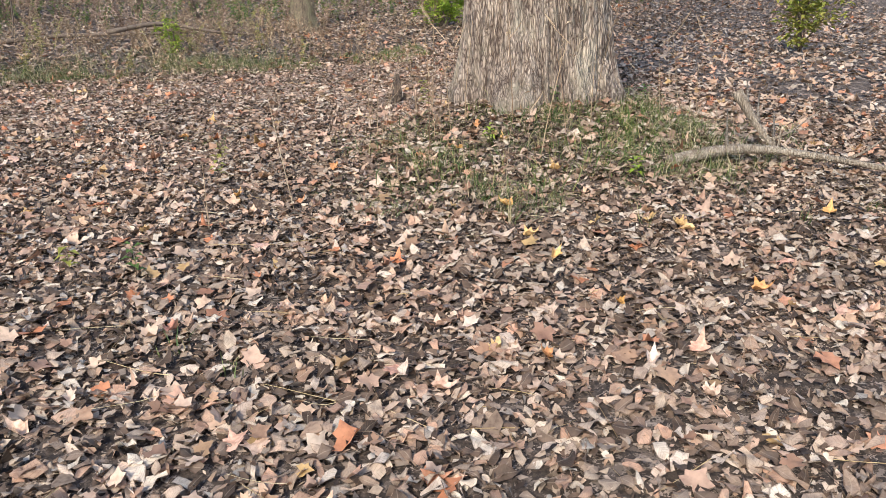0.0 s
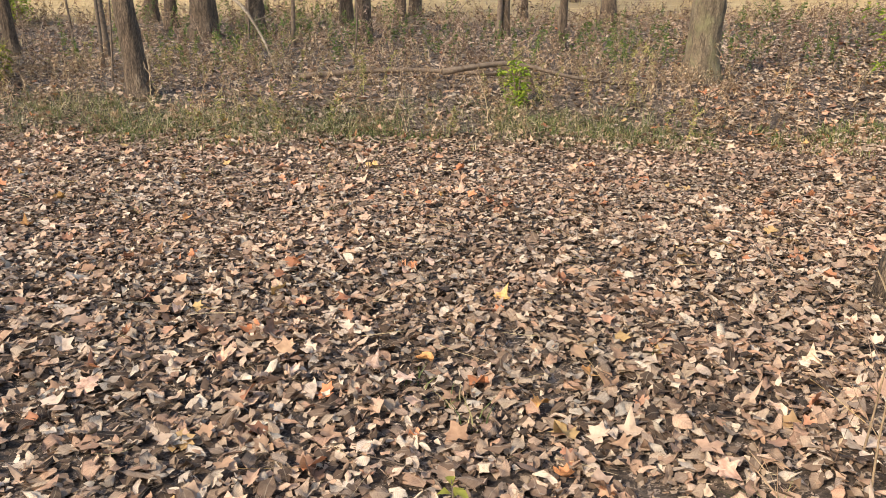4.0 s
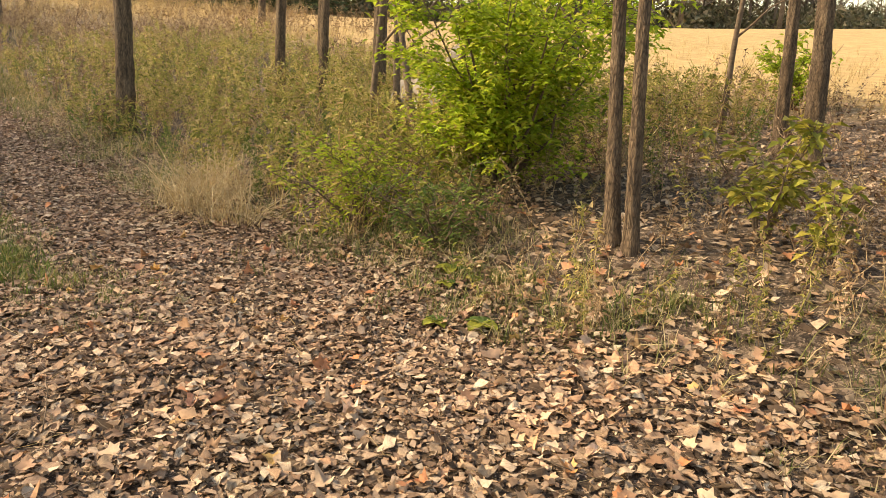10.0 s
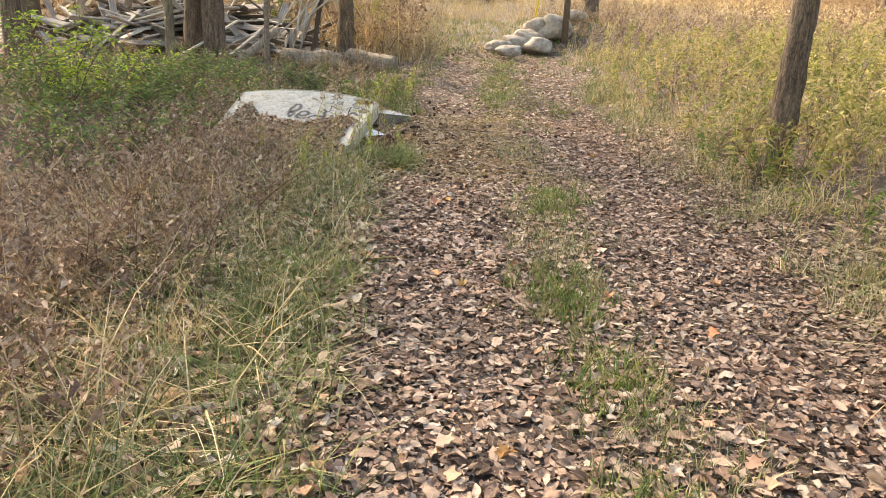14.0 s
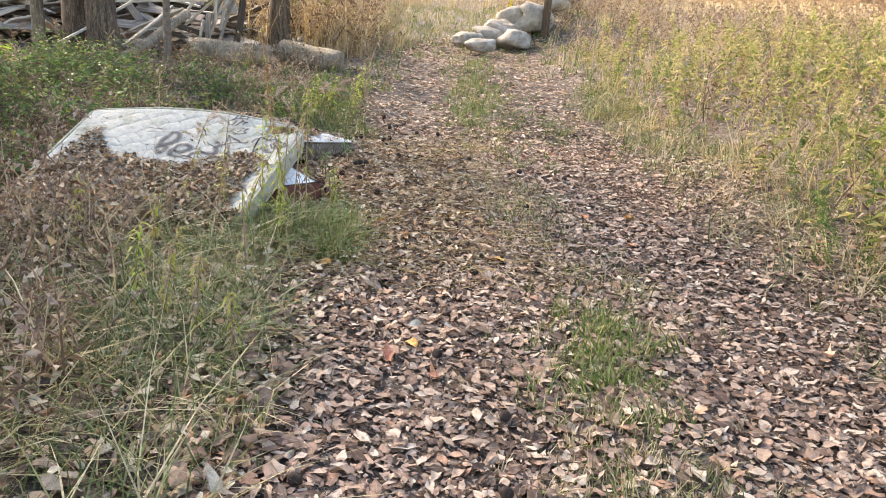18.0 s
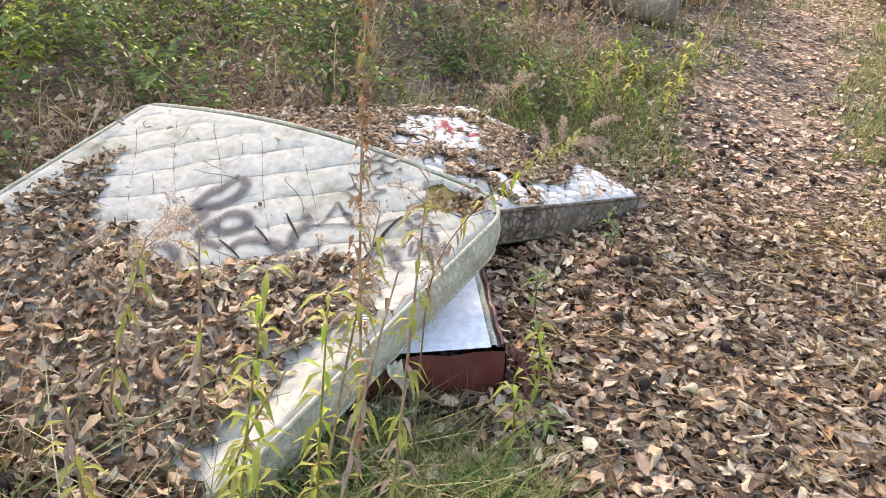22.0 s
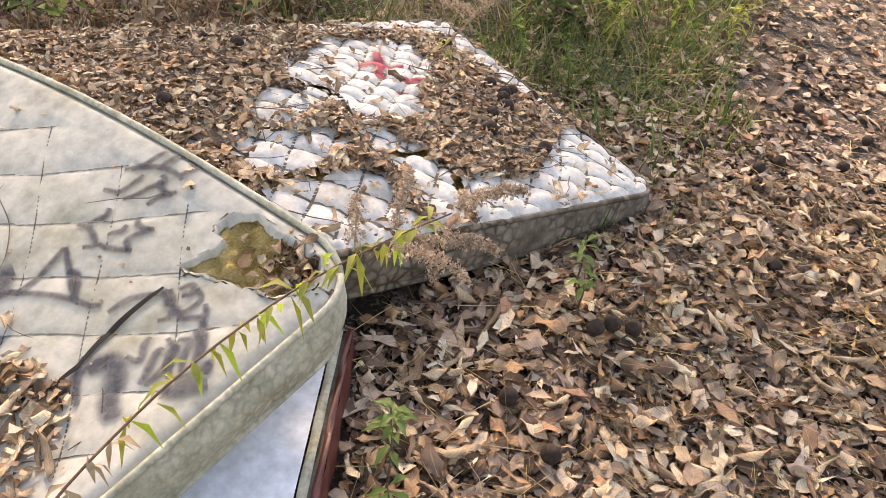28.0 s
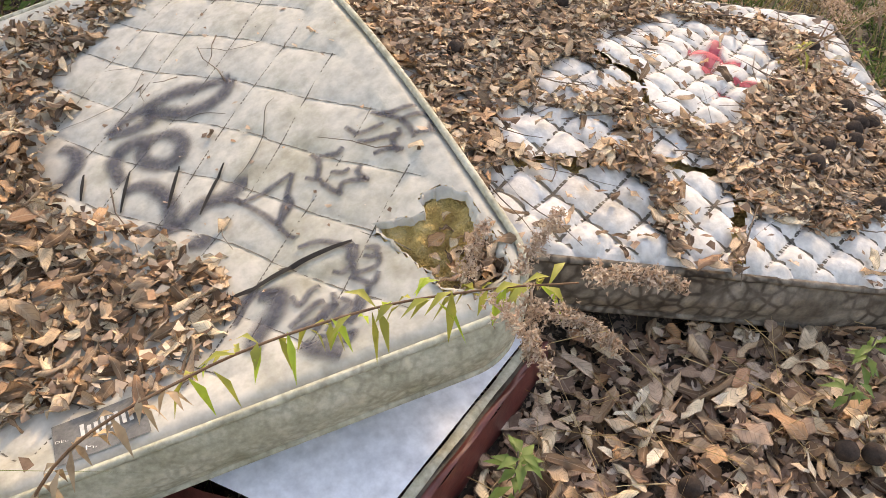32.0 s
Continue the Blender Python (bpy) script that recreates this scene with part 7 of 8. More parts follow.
def on_bed(x, y, grow=0.0):
    """Whether a place lies under the mattresses or the sofa base."""
    hit = np.zeros(len(x), bool)
    for s in (slab1, slab2):
        m = np.linalg.inv(np.column_stack([(s.b - s.a)[:2], (s.d - s.a)[:2]]))
        uv = (np.column_stack([x, y]) - s.a[:2]) @ m.T
        hit |= (uv[:, 0] > -grow) & (uv[:, 0] < 1 + grow) & (uv[:, 1] > -grow) & (uv[:, 1] < 1 + grow)
    w = np.column_stack([x, y]) - C0
    m = np.linalg.inv(np.column_stack([e1 * 1.25, e2 * 1.15]))
    st = w @ m.T
    hit |= (st[:, 0] > -0.04) & (st[:, 0] < 1) & (st[:, 1] > -0.04) & (st[:, 1] < 1)
    return hit


def lane_dist(x, y):
    """Distance from the lane's middle line or from the leafy opening to its east."""
    d = np.abs(y - lane_y(x))
    return np.where(x > -6, np.maximum(0, np.maximum(y - 12.2, -1.5 - y)), np.maximum(0, d - 1.7))


rl = np.random.default_rng(3)
ovals = [curled_leaf(rl.uniform(0.055, 0.11), rl.uniform(0.035, 0.08), rl.uniform(0.1, 1.1) * (1 if k % 3 else -1), rl.uniform(-0.04, 0.10), rl, (4, 3)) for k in range(24)]
maples = [plain_maple(rl.uniform(0.08, 0.125), rl.uniform(-0.15, 0.25), rl) for _ in range(12)]
walnut_leaf = [curled_leaf(rl.uniform(0.05, 0.115), rl.uniform(0.03, 0.07), rl.uniform(0.1, 1.1) * (1 if k % 3 else -1), rl.uniform(-0.04, 0.10), rl, (4, 3)) for k in range(24)]


curled = [curled_leaf(rl.uniform(0.055, 0.11), rl.uniform(0.03, 0.06), rl.uniform(0.2, 1.7) * (1 if k % 3 else -1), rl.uniform(-0.05, 0.10), rl) for k in range(24)]
crumpled = [curled_leaf(rl.uniform(0.05, 0.125), rl.uniform(0.03, 0.066), rl.uniform(0.3, 2.5) * (1 if k % 3 else -1), rl.uniform(-0.06, 0.10), rl, (7, 5)) for k in range(36)]


flat_leaf = [curled_leaf(rl.uniform(0.06, 0.11), rl.uniform(0.022, 0.045), rl.uniform(0.2, 1.3) * (1 if k % 2 else -1), rl.uniform(-0.04, 0.06), rl, (5, 4)) for k in range(24)]


def scrap(rng):
    """A broken bit of leaf or a narrow leaflet."""
    a = np.array([0.2, 1.6, 3.3, 4.8]) + rng.uniform(-0.4, 0.4, 4)
    r = rng.uniform(0.012, 0.030, 4)
    v = np.column_stack([np.cos(a) * r, np.sin(a) * r * rng.uniform(0.3, 0.9), rng.uniform(0, 0.014, 4)])
    return v, np.array([(0, 1, 2), (0, 2, 3)])


scraps = [scrap(rl) for _ in range(16)]
far_leaf = [(v * 1.6, f) for v, f in scraps]


def grassy(x, y):
    """How much grass hides the leaves, 0 to 1."""
    strip = np.exp(-((y - lane_y(x) + 0.05) / 0.32) ** 2) * sstep(-6, -9, x) * (noise2(x, y, 0.9, 12) > 0.45)
    verge = sstep(-1.75, -2.0, y - lane_y(x)) * sstep(-3.6, -2.4, y - lane_y(x)) * sstep(-6.0, -7.5, x)
    bank = sstep(12.0, 12.6, y) * sstep(-2.5, -7, x)
    return np.clip(0.75 * strip + 0.8 * verge + 0.55 * bank, 0, 1)


def litter(name, kinds, n, box, mat, rng, ok, size, lean, label, lift=0.004, pile=0.02):
    x, y = spread(n, *box, rng, ok)
    k = ~on_bed(x, y)
    x, y = x[k], y[k]
    p = stand(x, y)
    p[:, 2] += lift + rng.uniform(0, pile, len(x))
    return tagged(part(name, scatter(kinds, p, rng, size, lean), mat), label, "leaves", kind="stuff")


def near_ok(x, y):
    d = lane_dist(x, y)
    return np.clip(1 - d / 5.0, 0.10, 1) * (1 - 0.6 * grassy(x, y))


litter("leaf_litter", ovals, 58000, (-9.5, 7.0, 0.5, 12.8), M_LITTER_TAN, rl, lambda x, y: near_ok(x, y) * sstep(-9.0, -5.0, x), (0.6, 1.15), 0.30, "dry tan and brown fallen leaves covering the woodland floor")
litter("leaf_litter", walnut_leaf, 55000, (-31, -3.5, 8.3, 13.2), M_LITTER_LANE, rl, lambda x, y: near_ok(x, y) * np.where(x < -21, 0.4, 1.0) * (1 - 0.9 * sstep(-8.0, -4.5, x)), (0.6, 1.15), 0.15, "curled dark brown fallen leaves covering the lane")
litter("leaf_litter", far_leaf, 34000, (-12, 13, 12.4, 24), M_LEAF_TAN, rl, lambda x, y: np.clip(1.25 - (y - 12) * 0.06, 0.35, 1), (0.9, 1.6), 0.3, "scattered tan fallen leaves under the trees")
litter("leaf_litter", far_leaf, 26000, (5, 19, 1, 24), M_LEAF_TAN, rl, lambda x, y: 0.95 - 0.3 * sstep(14, 20, y), (1.1, 1.9), 0.3, "pinkish tan fallen leaves on the rise beyond the great tree")
litter("maple_leaf_litter", maples, 4200, (4.5, 18, 1, 23), M_LEAF_MAPLE, rl, lambda x, y: 0.9 + 0 * x, (0.9, 1.4), 0.25, "pinkish fallen maple leaves on the rise beyond the great tree")
litter("leaf_litter", far_leaf, 9000, (-34, 14, -3, 25), M_LEAF_TAN, rl, lambda x, y: np.where((y < 13) & (x > -22) & (x < 9) & (y > 8), 0.0, 0.8) * (1 - 0.5 * grassy(x, y)), (1.0, 1.7), 0.35, "scattered tan fallen leaves under the trees")
litter("leaf_litter", curled, 10500, (-3, 5.0, 0.8, 10.5), M_CURL_TAN, rl, lambda x, y: 0.95 + 0 * x, (0.6, 1.15), 0.3, "dry curled leaves lying on the woodland floor", 0.006, 0.02)
litter("leaf_litter", crumpled, 8200, (-19.4, -15.6, 7.6, 10.2), M_CURL_BROWN, rl, lambda x, y: np.clip(1.25 - 0.5 * np.maximum(0, y - 9.3), 0.2, 1), (0.55, 1.1), 0.2, "dry curled brown leaves drifted round the mattresses", 0.006, 0.04)
litter("leaf_litter", walnut_leaf, 9000, (-19.8, -14.5, 5.5, 9.8), M_LITTER_DARK, rl, lambda x, y: 0.95 + 0 * x, (0.5, 1.0), 0.28, "dark brown leaves drifted round the mattresses", 0.004, 0.05)
litter("leaf_scraps", scraps, 140000, (-9, 6, 0.6, 12.6), M_LEAF_TAN, rl, lambda x, y: near_ok(x, y) * sstep(-9.0, -5.0, x), (0.5, 1.3), 0.5, "broken bits of dry leaf on the woodland floor", 0.003, 0.016)
litter("leaf_scraps", scraps, 90000, (-20, -3.5, 8.6, 12.6), M_LEAF_LANE, rl, lambda x, y: near_ok(x, y) * (1 - 0.9 * sstep(-8.0, -4.5, x)), (0.5, 1.3), 0.35, "broken bits of dark leaf on the lane", 0.003, 0.016)


def maple_ok(x, y):
    return np.where(x > -6.5, 0.55 + 0.45 * (noise2(x, y, 0.7, 31) > 0.5), 0.22) * np.clip(1.2 - lane_dist(x, y) / 6.0, 0.25, 1)


litter("maple_leaf_litter", maples, 8200, (-10, 9, -1, 14.5), M_LEAF_MAPLE, rl, maple_ok, (0.75, 1.3), 0.3, "pinkish and orange fallen maple leaves on the ground", 0.012, 0.03)
litter("maple_leaf_litter", maples, 4200, (-24, 14, 4, 24), M_LEAF_MAPLE, rl, lambda x, y: np.where(x < -10, 0.25, 0.8), (0.7, 1.1), 0.3, "pinkish and orange fallen maple leaves on the ground", 0.012, 0.03)


M_BLEACHED = leafy("bleached_leaf", [(0.0, (0.22, 0.145, 0.105)), (0.4, (0.36, 0.25, 0.185)), (0.8, (0.50, 0.375, 0.29)), (1.0, (0.68, 0.57, 0.46))], 0.75, 0.1, 40.0, 0.3)
litter("leaf_litter", far_leaf, 15000, (-6, 7, 7.2, 12.5), M_BLEACHED, rl, lambda x, y: sstep(6.8, 9.0, y) * 0.95, (0.45, 1.05), 0.15, "pale bleached leaves trodden flat on the track", 0.016, 0.014)


# straws and twigs strewn about
straws = [strip(np.cumsum(np.concatenate([[(0, 0, 0.004)], rl.normal(0, 1, (3, 3)) * (0.01, 0.006, 0.002) + (0.05 * q, 0, 0.001)]), 0), 0.0012) for q in rl.uniform(0.5, 1.6, 12)]
twigs = [stick(np.cumsum(np.concatenate([[(0, 0, 0.006)], rl.normal(0, 1, (3, 3)) * (0.01, 0.012, 0.003) + (0.06 * q, 0, 0.002)]), 0), 0.0025, 0.001, 4) for q in rl.uniform(0.5, 2.0, 10)]
litter("straws", straws, 1500, (-20, -15, 6.5, 10.5), M_STRAW, rl, lambda x, y: 0.9 + 0 * x, (0.8, 1.5), 0.15, "loose dry grass stems among the leaves", 0.03, 0.03)
litter("straws", straws, 1800, (-8, 5, 0, 13), M_STRAW, rl, lambda x, y: 0.9 + 0 * x, (0.8, 1.6), 0.12, "loose dry grass stems among the leaves", 0.02, 0.02)
litter("twigs", twigs, 700, (-20, 6, 0, 13), M_TWIG, rl, lambda x, y: np.where(lane_dist(x, y) < 2, 0.9, 0.1), (0.7, 1.6), 0.1, "short dark twigs lying among the leaves", 0.02, 0.02)


# leaves lying on the mattresses
def on_slab(slab, n, rng, ok, lift, pile, kinds, size, mat, lean=0.5):
    u, v = rng.uniform(0.0, 1.0, n), rng.uniform(0.0, 1.0, n)
    k = rng.uniform(0, 1, n) < ok(u, v)
    u, v = u[k], v[k]
    p = slab.top(u, v) + np.column_stack([0 * u, 0 * u, lift + rng.uniform(0, 1, len(u)) * pile(u, v)])
    return tagged(part("leaf_litter", scatter(kinds, p, rng, size, lean), mat), "dry curled leaves heaped on the mattress", "leaves", kind="stuff")


def drift1(u, v):
    n = noise2(u * slab1.lu, v * slab1.lv, 6.0, 15) - 0.5
    line = np.interp(v, (0.0, 0.06, 0.11, 0.16, 0.23, 0.28, 0.38, 0.44, 0.50, 0.61, 0.66, 0.73, 0.79, 0.83, 0.85, 0.88, 0.92, 0.95, 1.0), (0.60, 0.45, 0.375, 0.35, 0.345, 0.395, 0.455, 0.515, 0.54, 0.53, 0.497, 0.49, 0.43, 0.36, 0.28, 0.22, 0.30, 0.62, 0.80))
    low = np.interp(u, (0.34, 0.42, 0.48, 0.56, 0.60, 0.64, 0.72, 1.0), (0.100, 0.054, 0.048, 0.078, 0.082, 0.090, 0.088, 0.08))
    return sstep(line - 0.012, line + 0.03, u + 0.05 * n) * sstep(low - 0.012, low + 0.02, v + 0.03 * n) + 0.002


on_slab(slab1, 5200, rl, drift1, 0.005, lambda u, v: 0.01 + 0.08 * sstep(0.4, 0.7, u) * np.sin(math.pi * np.clip(v, 0, 1)), crumpled + flat_leaf, (0.45, 0.9), M_CURL_BROWN, 0.35)
hu, hv = (0.095 + rl.normal(0, 0.040, 120)) / slab1.lu, (0.125 + rl.normal(0, 0.050, 120)) / slab1.lv
hp = slab1.top(np.clip(hu, 0.02, 0.2), np.clip(hv, 0.02, 0.24), -0.03) + np.column_stack([np.zeros((120, 2)), rl.uniform(0.005, 0.035, 120)])
tagged(part("leaf_litter", scatter(crumpled, hp, rl, (0.3, 0.6), 0.5), M_CURL_BROWN), "dead leaves caught in the torn mattress", "leaves", kind="stuff")


tu, tv = rl.uniform(0.03, 0.5, 20), rl.uniform(0.05, 0.95, 20)
tagged(part("twigs", scatter(twigs, slab1.top(tu, tv, 0.008), rl, (0.4, 0.9), 0.04), M_TWIG), "dark twigs and bits lying on the mattress", "twigs", kind="stuff")
tu, tv = rl.uniform(0.03, 0.6, 110), rl.uniform(0.05, 0.95, 110)
tagged(part("leaf_scraps", scatter(scraps, slab1.top(tu, tv, 0.009), rl, (0.15, 0.55), 0.1), M_LEAF_DARK), "bits of dead leaf lying on the mattress", "leaves", kind="stuff")

# the drift that buries the low end of the upper mattress
ev = rl.uniform(0.02, 1.0, 1500)
ed = rl.uniform(0.0, 1.0, 1500) ** 1.3
ep = slab1.top(np.ones(1500), ev)
eo = (slab1.b - slab1.a)[:2] / slab1.lu
ep[:, :2] += eo * (ed * 0.55)[:, None]
eg = gz(ep[:, 0], ep[:, 1])
ep[:, 2] = (ep[:, 2] + 0.02) * (1 - ed) ** 1.2 + (eg + 0.01) * (1 - (1 - ed) ** 1.2)
tagged(part("leaf_litter", scatter(crumpled, ep, rl, (0.6, 1.0), 0.4), M_CURL_BROWN), "dry curled leaves banked against the mattress", "leaves", kind="stuff")


BARE_BACK = (((0.595, 0.579), (0.500, 0.720), (0.416, 0.830), (0.290, 0.800), (0.217, 0.771), (0.231, 0.627), (0.325, 0.513), (0.400, 0.364), (0.537, 0.364), (0.557, 0.473)), ((0.713, 0.387), (0.661, 0.519), (0.587, 0.500), (0.563, 0.428), (0.650, 0.366)), ((0.803, 0.249), (0.735, 0.339), (0.632, 0.342), (0.600, 0.266), (0.666, 0.216), (0.760, 0.201)), ((0.800, 0.100), (0.777, 0.176), (0.671, 0.202), (0.585, 0.167), (0.565, 0.000), (0.780, 0.000)))
BARE_FRONT = (((0.561, 0.327), (0.499, 0.305), (0.455, 0.211), (0.437, 0.155), (0.480, 0.020), (0.545, 0.020), (0.530, 0.120), (0.550, 0.220)), ((0.435, 0.137), (0.330, 0.115), (0.265, 0.114), (0.160, 0.200), (0.060, 0.300), (0.000, 0.280), (0.000, 0.000), (0.450, 0.000)), ((0.060, 0.350), (0.100, 0.600), (0.110, 0.800), (0.200, 0.920), (0.200, 1.000), (0.000, 1.000), (0.000, 0.350)), ((0.220, 0.860), (0.400, 0.930), (0.750, 0.940), (0.950, 0.970), (0.950, 1.000), (0.200, 1.000)))


def drift2(u, v):
    n = noise2(u * slab2.lu, v * slab2.lv, 7.0, 18) - 0.5
    bare = np.zeros(len(u))
    for poly in BARE_BACK + BARE_FRONT:
        k = np.asarray(poly)
        m = k.mean(0)
        bare = np.maximum(bare, inside(m + (k - m) * 1.04, u + 0.030 * n, v - 0.030 * n))
    return np.where(bare > 0, 0.03, 0.97)


on_slab(slab2, 7500, rl, drift2, 0.014, lambda u, v: 0.022 + 0 * u, flat_leaf, (0.4, 0.85), M_CURL_BROWN, 0.22)
for sl, dr, n in ((slab2, drift2, 9000), (slab1, drift1, 3500)):
    on_slab(sl, n, rl, dr, 0.016, lambda u, v: 0.03 + 0 * u, scraps, (0.35, 0.85), M_LEAF_DARK, 0.35)
su, sv = rl.uniform(0.03, 0.97, 900), rl.uniform(0.03, 0.97, 900)
sk = rl.uniform(0, 1, 900) < drift2(su, sv)
tagged(part("twigs", scatter(twigs + straws, slab2.top(su[sk], sv[sk], 0.035), rl, (0.5, 1.1), 0.08), M_TWIG), "thin twigs and stems among the leaves on the mattress", "twigs", kind="stuff")
litter("leaf_scraps", scraps, 26000, (-19.6, -15.2, 7.5, 10.6), M_LEAF_DARK, rl, lambda x, y: 0.95 + 0 * x, (0.3, 0.85), 0.4, "broken bits of dead leaf round the mattresses", 0.006, 0.03)
litter("straws", straws, 1600, (-19.6, -15.2, 8.4, 10.6), M_STRAW, rl, lambda x, y: 0.95 + 0 * x, (0.8, 1.6), 0.15, "loose dry stems among the leaves round the mattresses", 0.03, 0.04)

# grass
wy = [weed(rl.uniform(0.5, 0.95), rl, 26, (0.085, 0.017), 16, 4, 0.2, 0.005) for _ in range(14)]
gk = [tuft(11, rl.uniform(0.10, 0.2), 0.0085, rl, 0.035) for _ in range(8)]
gk_long = [tuft(11, rl.uniform(0.22, 0.4), 0.009, rl, 0.06, (0.5, 1.4)) for _ in range(8)]


def grow(name, kinds, n, box, mat, rng, ok, size, label, lean=0.15, category="grass"):
    x, y = spread(n, *box, rng, ok)
    k = ~on_bed(x, y, -0.02)
    return tagged(part(name, scatter(kinds, stand(x[k], y[k], 0.01), rng, size, lean), mat), label, category, kind="stuff")


def patchy(x, y, scale, seed, cut):
    return sstep(cut, cut + 0.15, noise2(x, y, scale, seed))


for seats, many, wide, size, mat, what in (
        (((-11.75, 10.19), (-10.6, 10.21), (-9.42, 10.16), (-9.07, 10.25), (-14.5, 10.6), (-14.05, 10.45), (-12.0, 10.3)), 62, 0.17, (0.75, 1.3), M_GRASS, "lush green grass tufts on the lane's crown"),
        (((-15.36, 10.85), (-13.6, 10.33), (-13.1, 10.41), (-8.34, 10.74), (-17.09, 10.62), (-16.77, 10.61), (-12.7, 10.2), (-8.9, 10.3), (-10.0, 10.35)), 60, 0.24, (0.6, 1.0), M_VERGE, "thin straw-green grass patch on the lane's crown"),
        (((-21.8, 10.75), (-21.2, 10.65), (-22.4, 10.85), (-21.1, 11.54), (-19.3, 10.7), (-24.0, 11.0), (-25.5, 11.1), (-23.2, 10.9)), 60, 0.36, (0.7, 1.2), M_GRASS, "short yellow-green grass on the lane's crown")):
    seat = []
    for x, y in seats:
        px, py = x + rl.normal(0, wide * 1.5, many), y + rl.normal(0, wide * 0.8, many)
        seat.append(stand(px, py, 0.01))
    tagged(part("grass", scatter(gk, np.concatenate(seat), rl, size, 0.3), mat), what, "grass", kind="stuff")
px = rl.uniform(-26, -7.5, 700)
py = lane_y(px) - 0.2 + rl.normal(0, 0.22, 700)
tagged(part("grass", scatter(gk, stand(px, py, 0.01), rl, (0.4, 0.9), 0.4), M_VERGE), "sparse straw-green grass along the lane's crown", "grass", kind="stuff")
arch = [tuft(10, rl.uniform(0.45, 0.75), 0.008, rl, 0.05, (0.9, 1.7)) for _ in range(8)]
grow("grass", gk_long, 1700, (-16.3, -7.5, 7.6, 9.15), M_GRASS, rl, lambda x, y: sstep(-1.5, -1.75, y - lane_y(x)) * (1 - sstep(-2.2, -2.7, y - lane_y(x))) * patchy(x, y, 1.0, 191, 0.4), (0.5, 1.0), "rank green grass on the lane's verge", 0.3)
grow("grass", gk_long, 500, (-16.3, -7.5, 6.6, 8.5), M_VERGE, rl, lambda x, y: sstep(-2.1, -2.4, y - lane_y(x)) * patchy(x, y, 0.9, 391, 0.42), (0.8, 1.3), "long half-dry grass among the verge's weeds", 0.3)
grow("grass", gk_long, 420, (-22.0, -19.2, 7.2, 9.0), M_GRASS, rl, lambda x, y: patchy(x, y, 1.1, 393, 0.36), (0.6, 1.2), "rank green grass behind the mattresses", 0.3)
grow("tall_weeds", wy, 70, (-22.5, -19.3, 7.4, 9.0), M_BUSH_DARK, rl, lambda x, y: patchy(x, y, 1.2, 395, 0.42), (0.3, 0.6), "bright green weeds behind the mattresses", 0.25, "weeds")
grow("tall_grass", arch, 330, (-16.3, -7.5, 7.0, 9.15), M_VERGE, rl, lambda x, y: sstep(-1.45, -1.8, y - lane_y(x)) * (1 - sstep(-2.6, -3.4, y - lane_y(x))) * (0.3 + 0.7 * patchy(x, y, 1.3, 91, 0.4)), (0.7, 1.1), "long arching half-dry grass on the lane's verge", 0.3)
grow("grass", gk_long, 260, (-9.9, -7.4, 8.0, 9.0), M_GRASS, rl, lambda x, y: 0.3 + 0.7 * patchy(x, y, 1.4, 411, 0.4), (0.7, 1.2), "rank green grass at the verge's edge", 0.3)
grow("tall_grass", arch, 150, (-16.3, -7.5, 6.8, 8.9), M_STRAW, rl, lambda x, y: sstep(-1.8, -2.2, y - lane_y(x)) * (0.3 + 0.7 * patchy(x, y, 1.1, 95, 0.4)), (0.8, 1.3), "long arching straw stalks on the lane's verge", 0.35)
wp = [weed(rl.uniform(0.3, 0.65), rl, 8, (0.06, 0.028), 3, 4, 0.35, 0.005) for _ in range(12)]
grow("dead_weeds", wp, 2100, (-19.5, -7.5, 6.2, 8.75), M_WEED_PINK, rl, lambda x, y: sstep(-2.35, -2.9, y - lane_y(x)) * (0.35 + 0.65 * patchy(x, y, 0.9, 93, 0.35)) * (1 - np.exp(-(((x + 17.0) / 1.6) ** 2 + ((y - 8.0) / 1.2) ** 2))), (0.7, 1.1), "pinkish brown dead weeds on the lane's verge", 0.3, "weeds")
litter("leaf_litter", ovals, 7000, (-17, -7.5, 7.0, 9.0), M_LITTER_DARK, rl, lambda x, y: 0.9 + 0 * x, (0.6, 1.1), 0.35, "dead leaves caught in the verge's grass", 0.01, 0.06)
grow("grass", gk_long, 2900, (-16.4, -6.5, 7.0, 9.2), M_GRASS_DARK, rl, lambda x, y: sstep(-1.6, -1.95, y - lane_y(x)) * (0.35 + 0.65 * patchy(x, y, 1.1, 41, 0.4)) * (1 - sstep(-2.3, -3.2, y - lane_y(x)) * 0.7), (0.6, 1.1), "dark green grass on the lane's verge")
grow("grass", gk, 6000, (-9, 6, 11.6, 15), M_GRASS_DARK, rl, lambda x, y: np.exp(-((y - 12.75 - 0.25 * np.sin(x)) / 0.45) ** 2) * patchy(x, y, 1.2, 7, 0.35), (0.7, 1.3), "short green grass at the wood's edge")
grow("grass", gk_long, 4800, (-10, 3.5, 12.0, 14.8), M_VERGE, rl, lambda x, y: np.exp(-((y - 13.0 - 0.2 * np.sin(x * 1.3)) / 0.55) ** 2) * (0.3 + 0.7 * patchy(x, y, 1.0, 17, 0.35)), (0.45, 0.9), "rank green and straw grass along the wood's edge", 0.25)
grow("grass", gk_long, 650, (2.3, 5.4, 3.7, 5.6), M_VERGE, rl, lambda x, y: patchy(x, y, 1.9, 203, 0.48), (0.4, 0.9), "rank green grass before the great tree", 0.25)
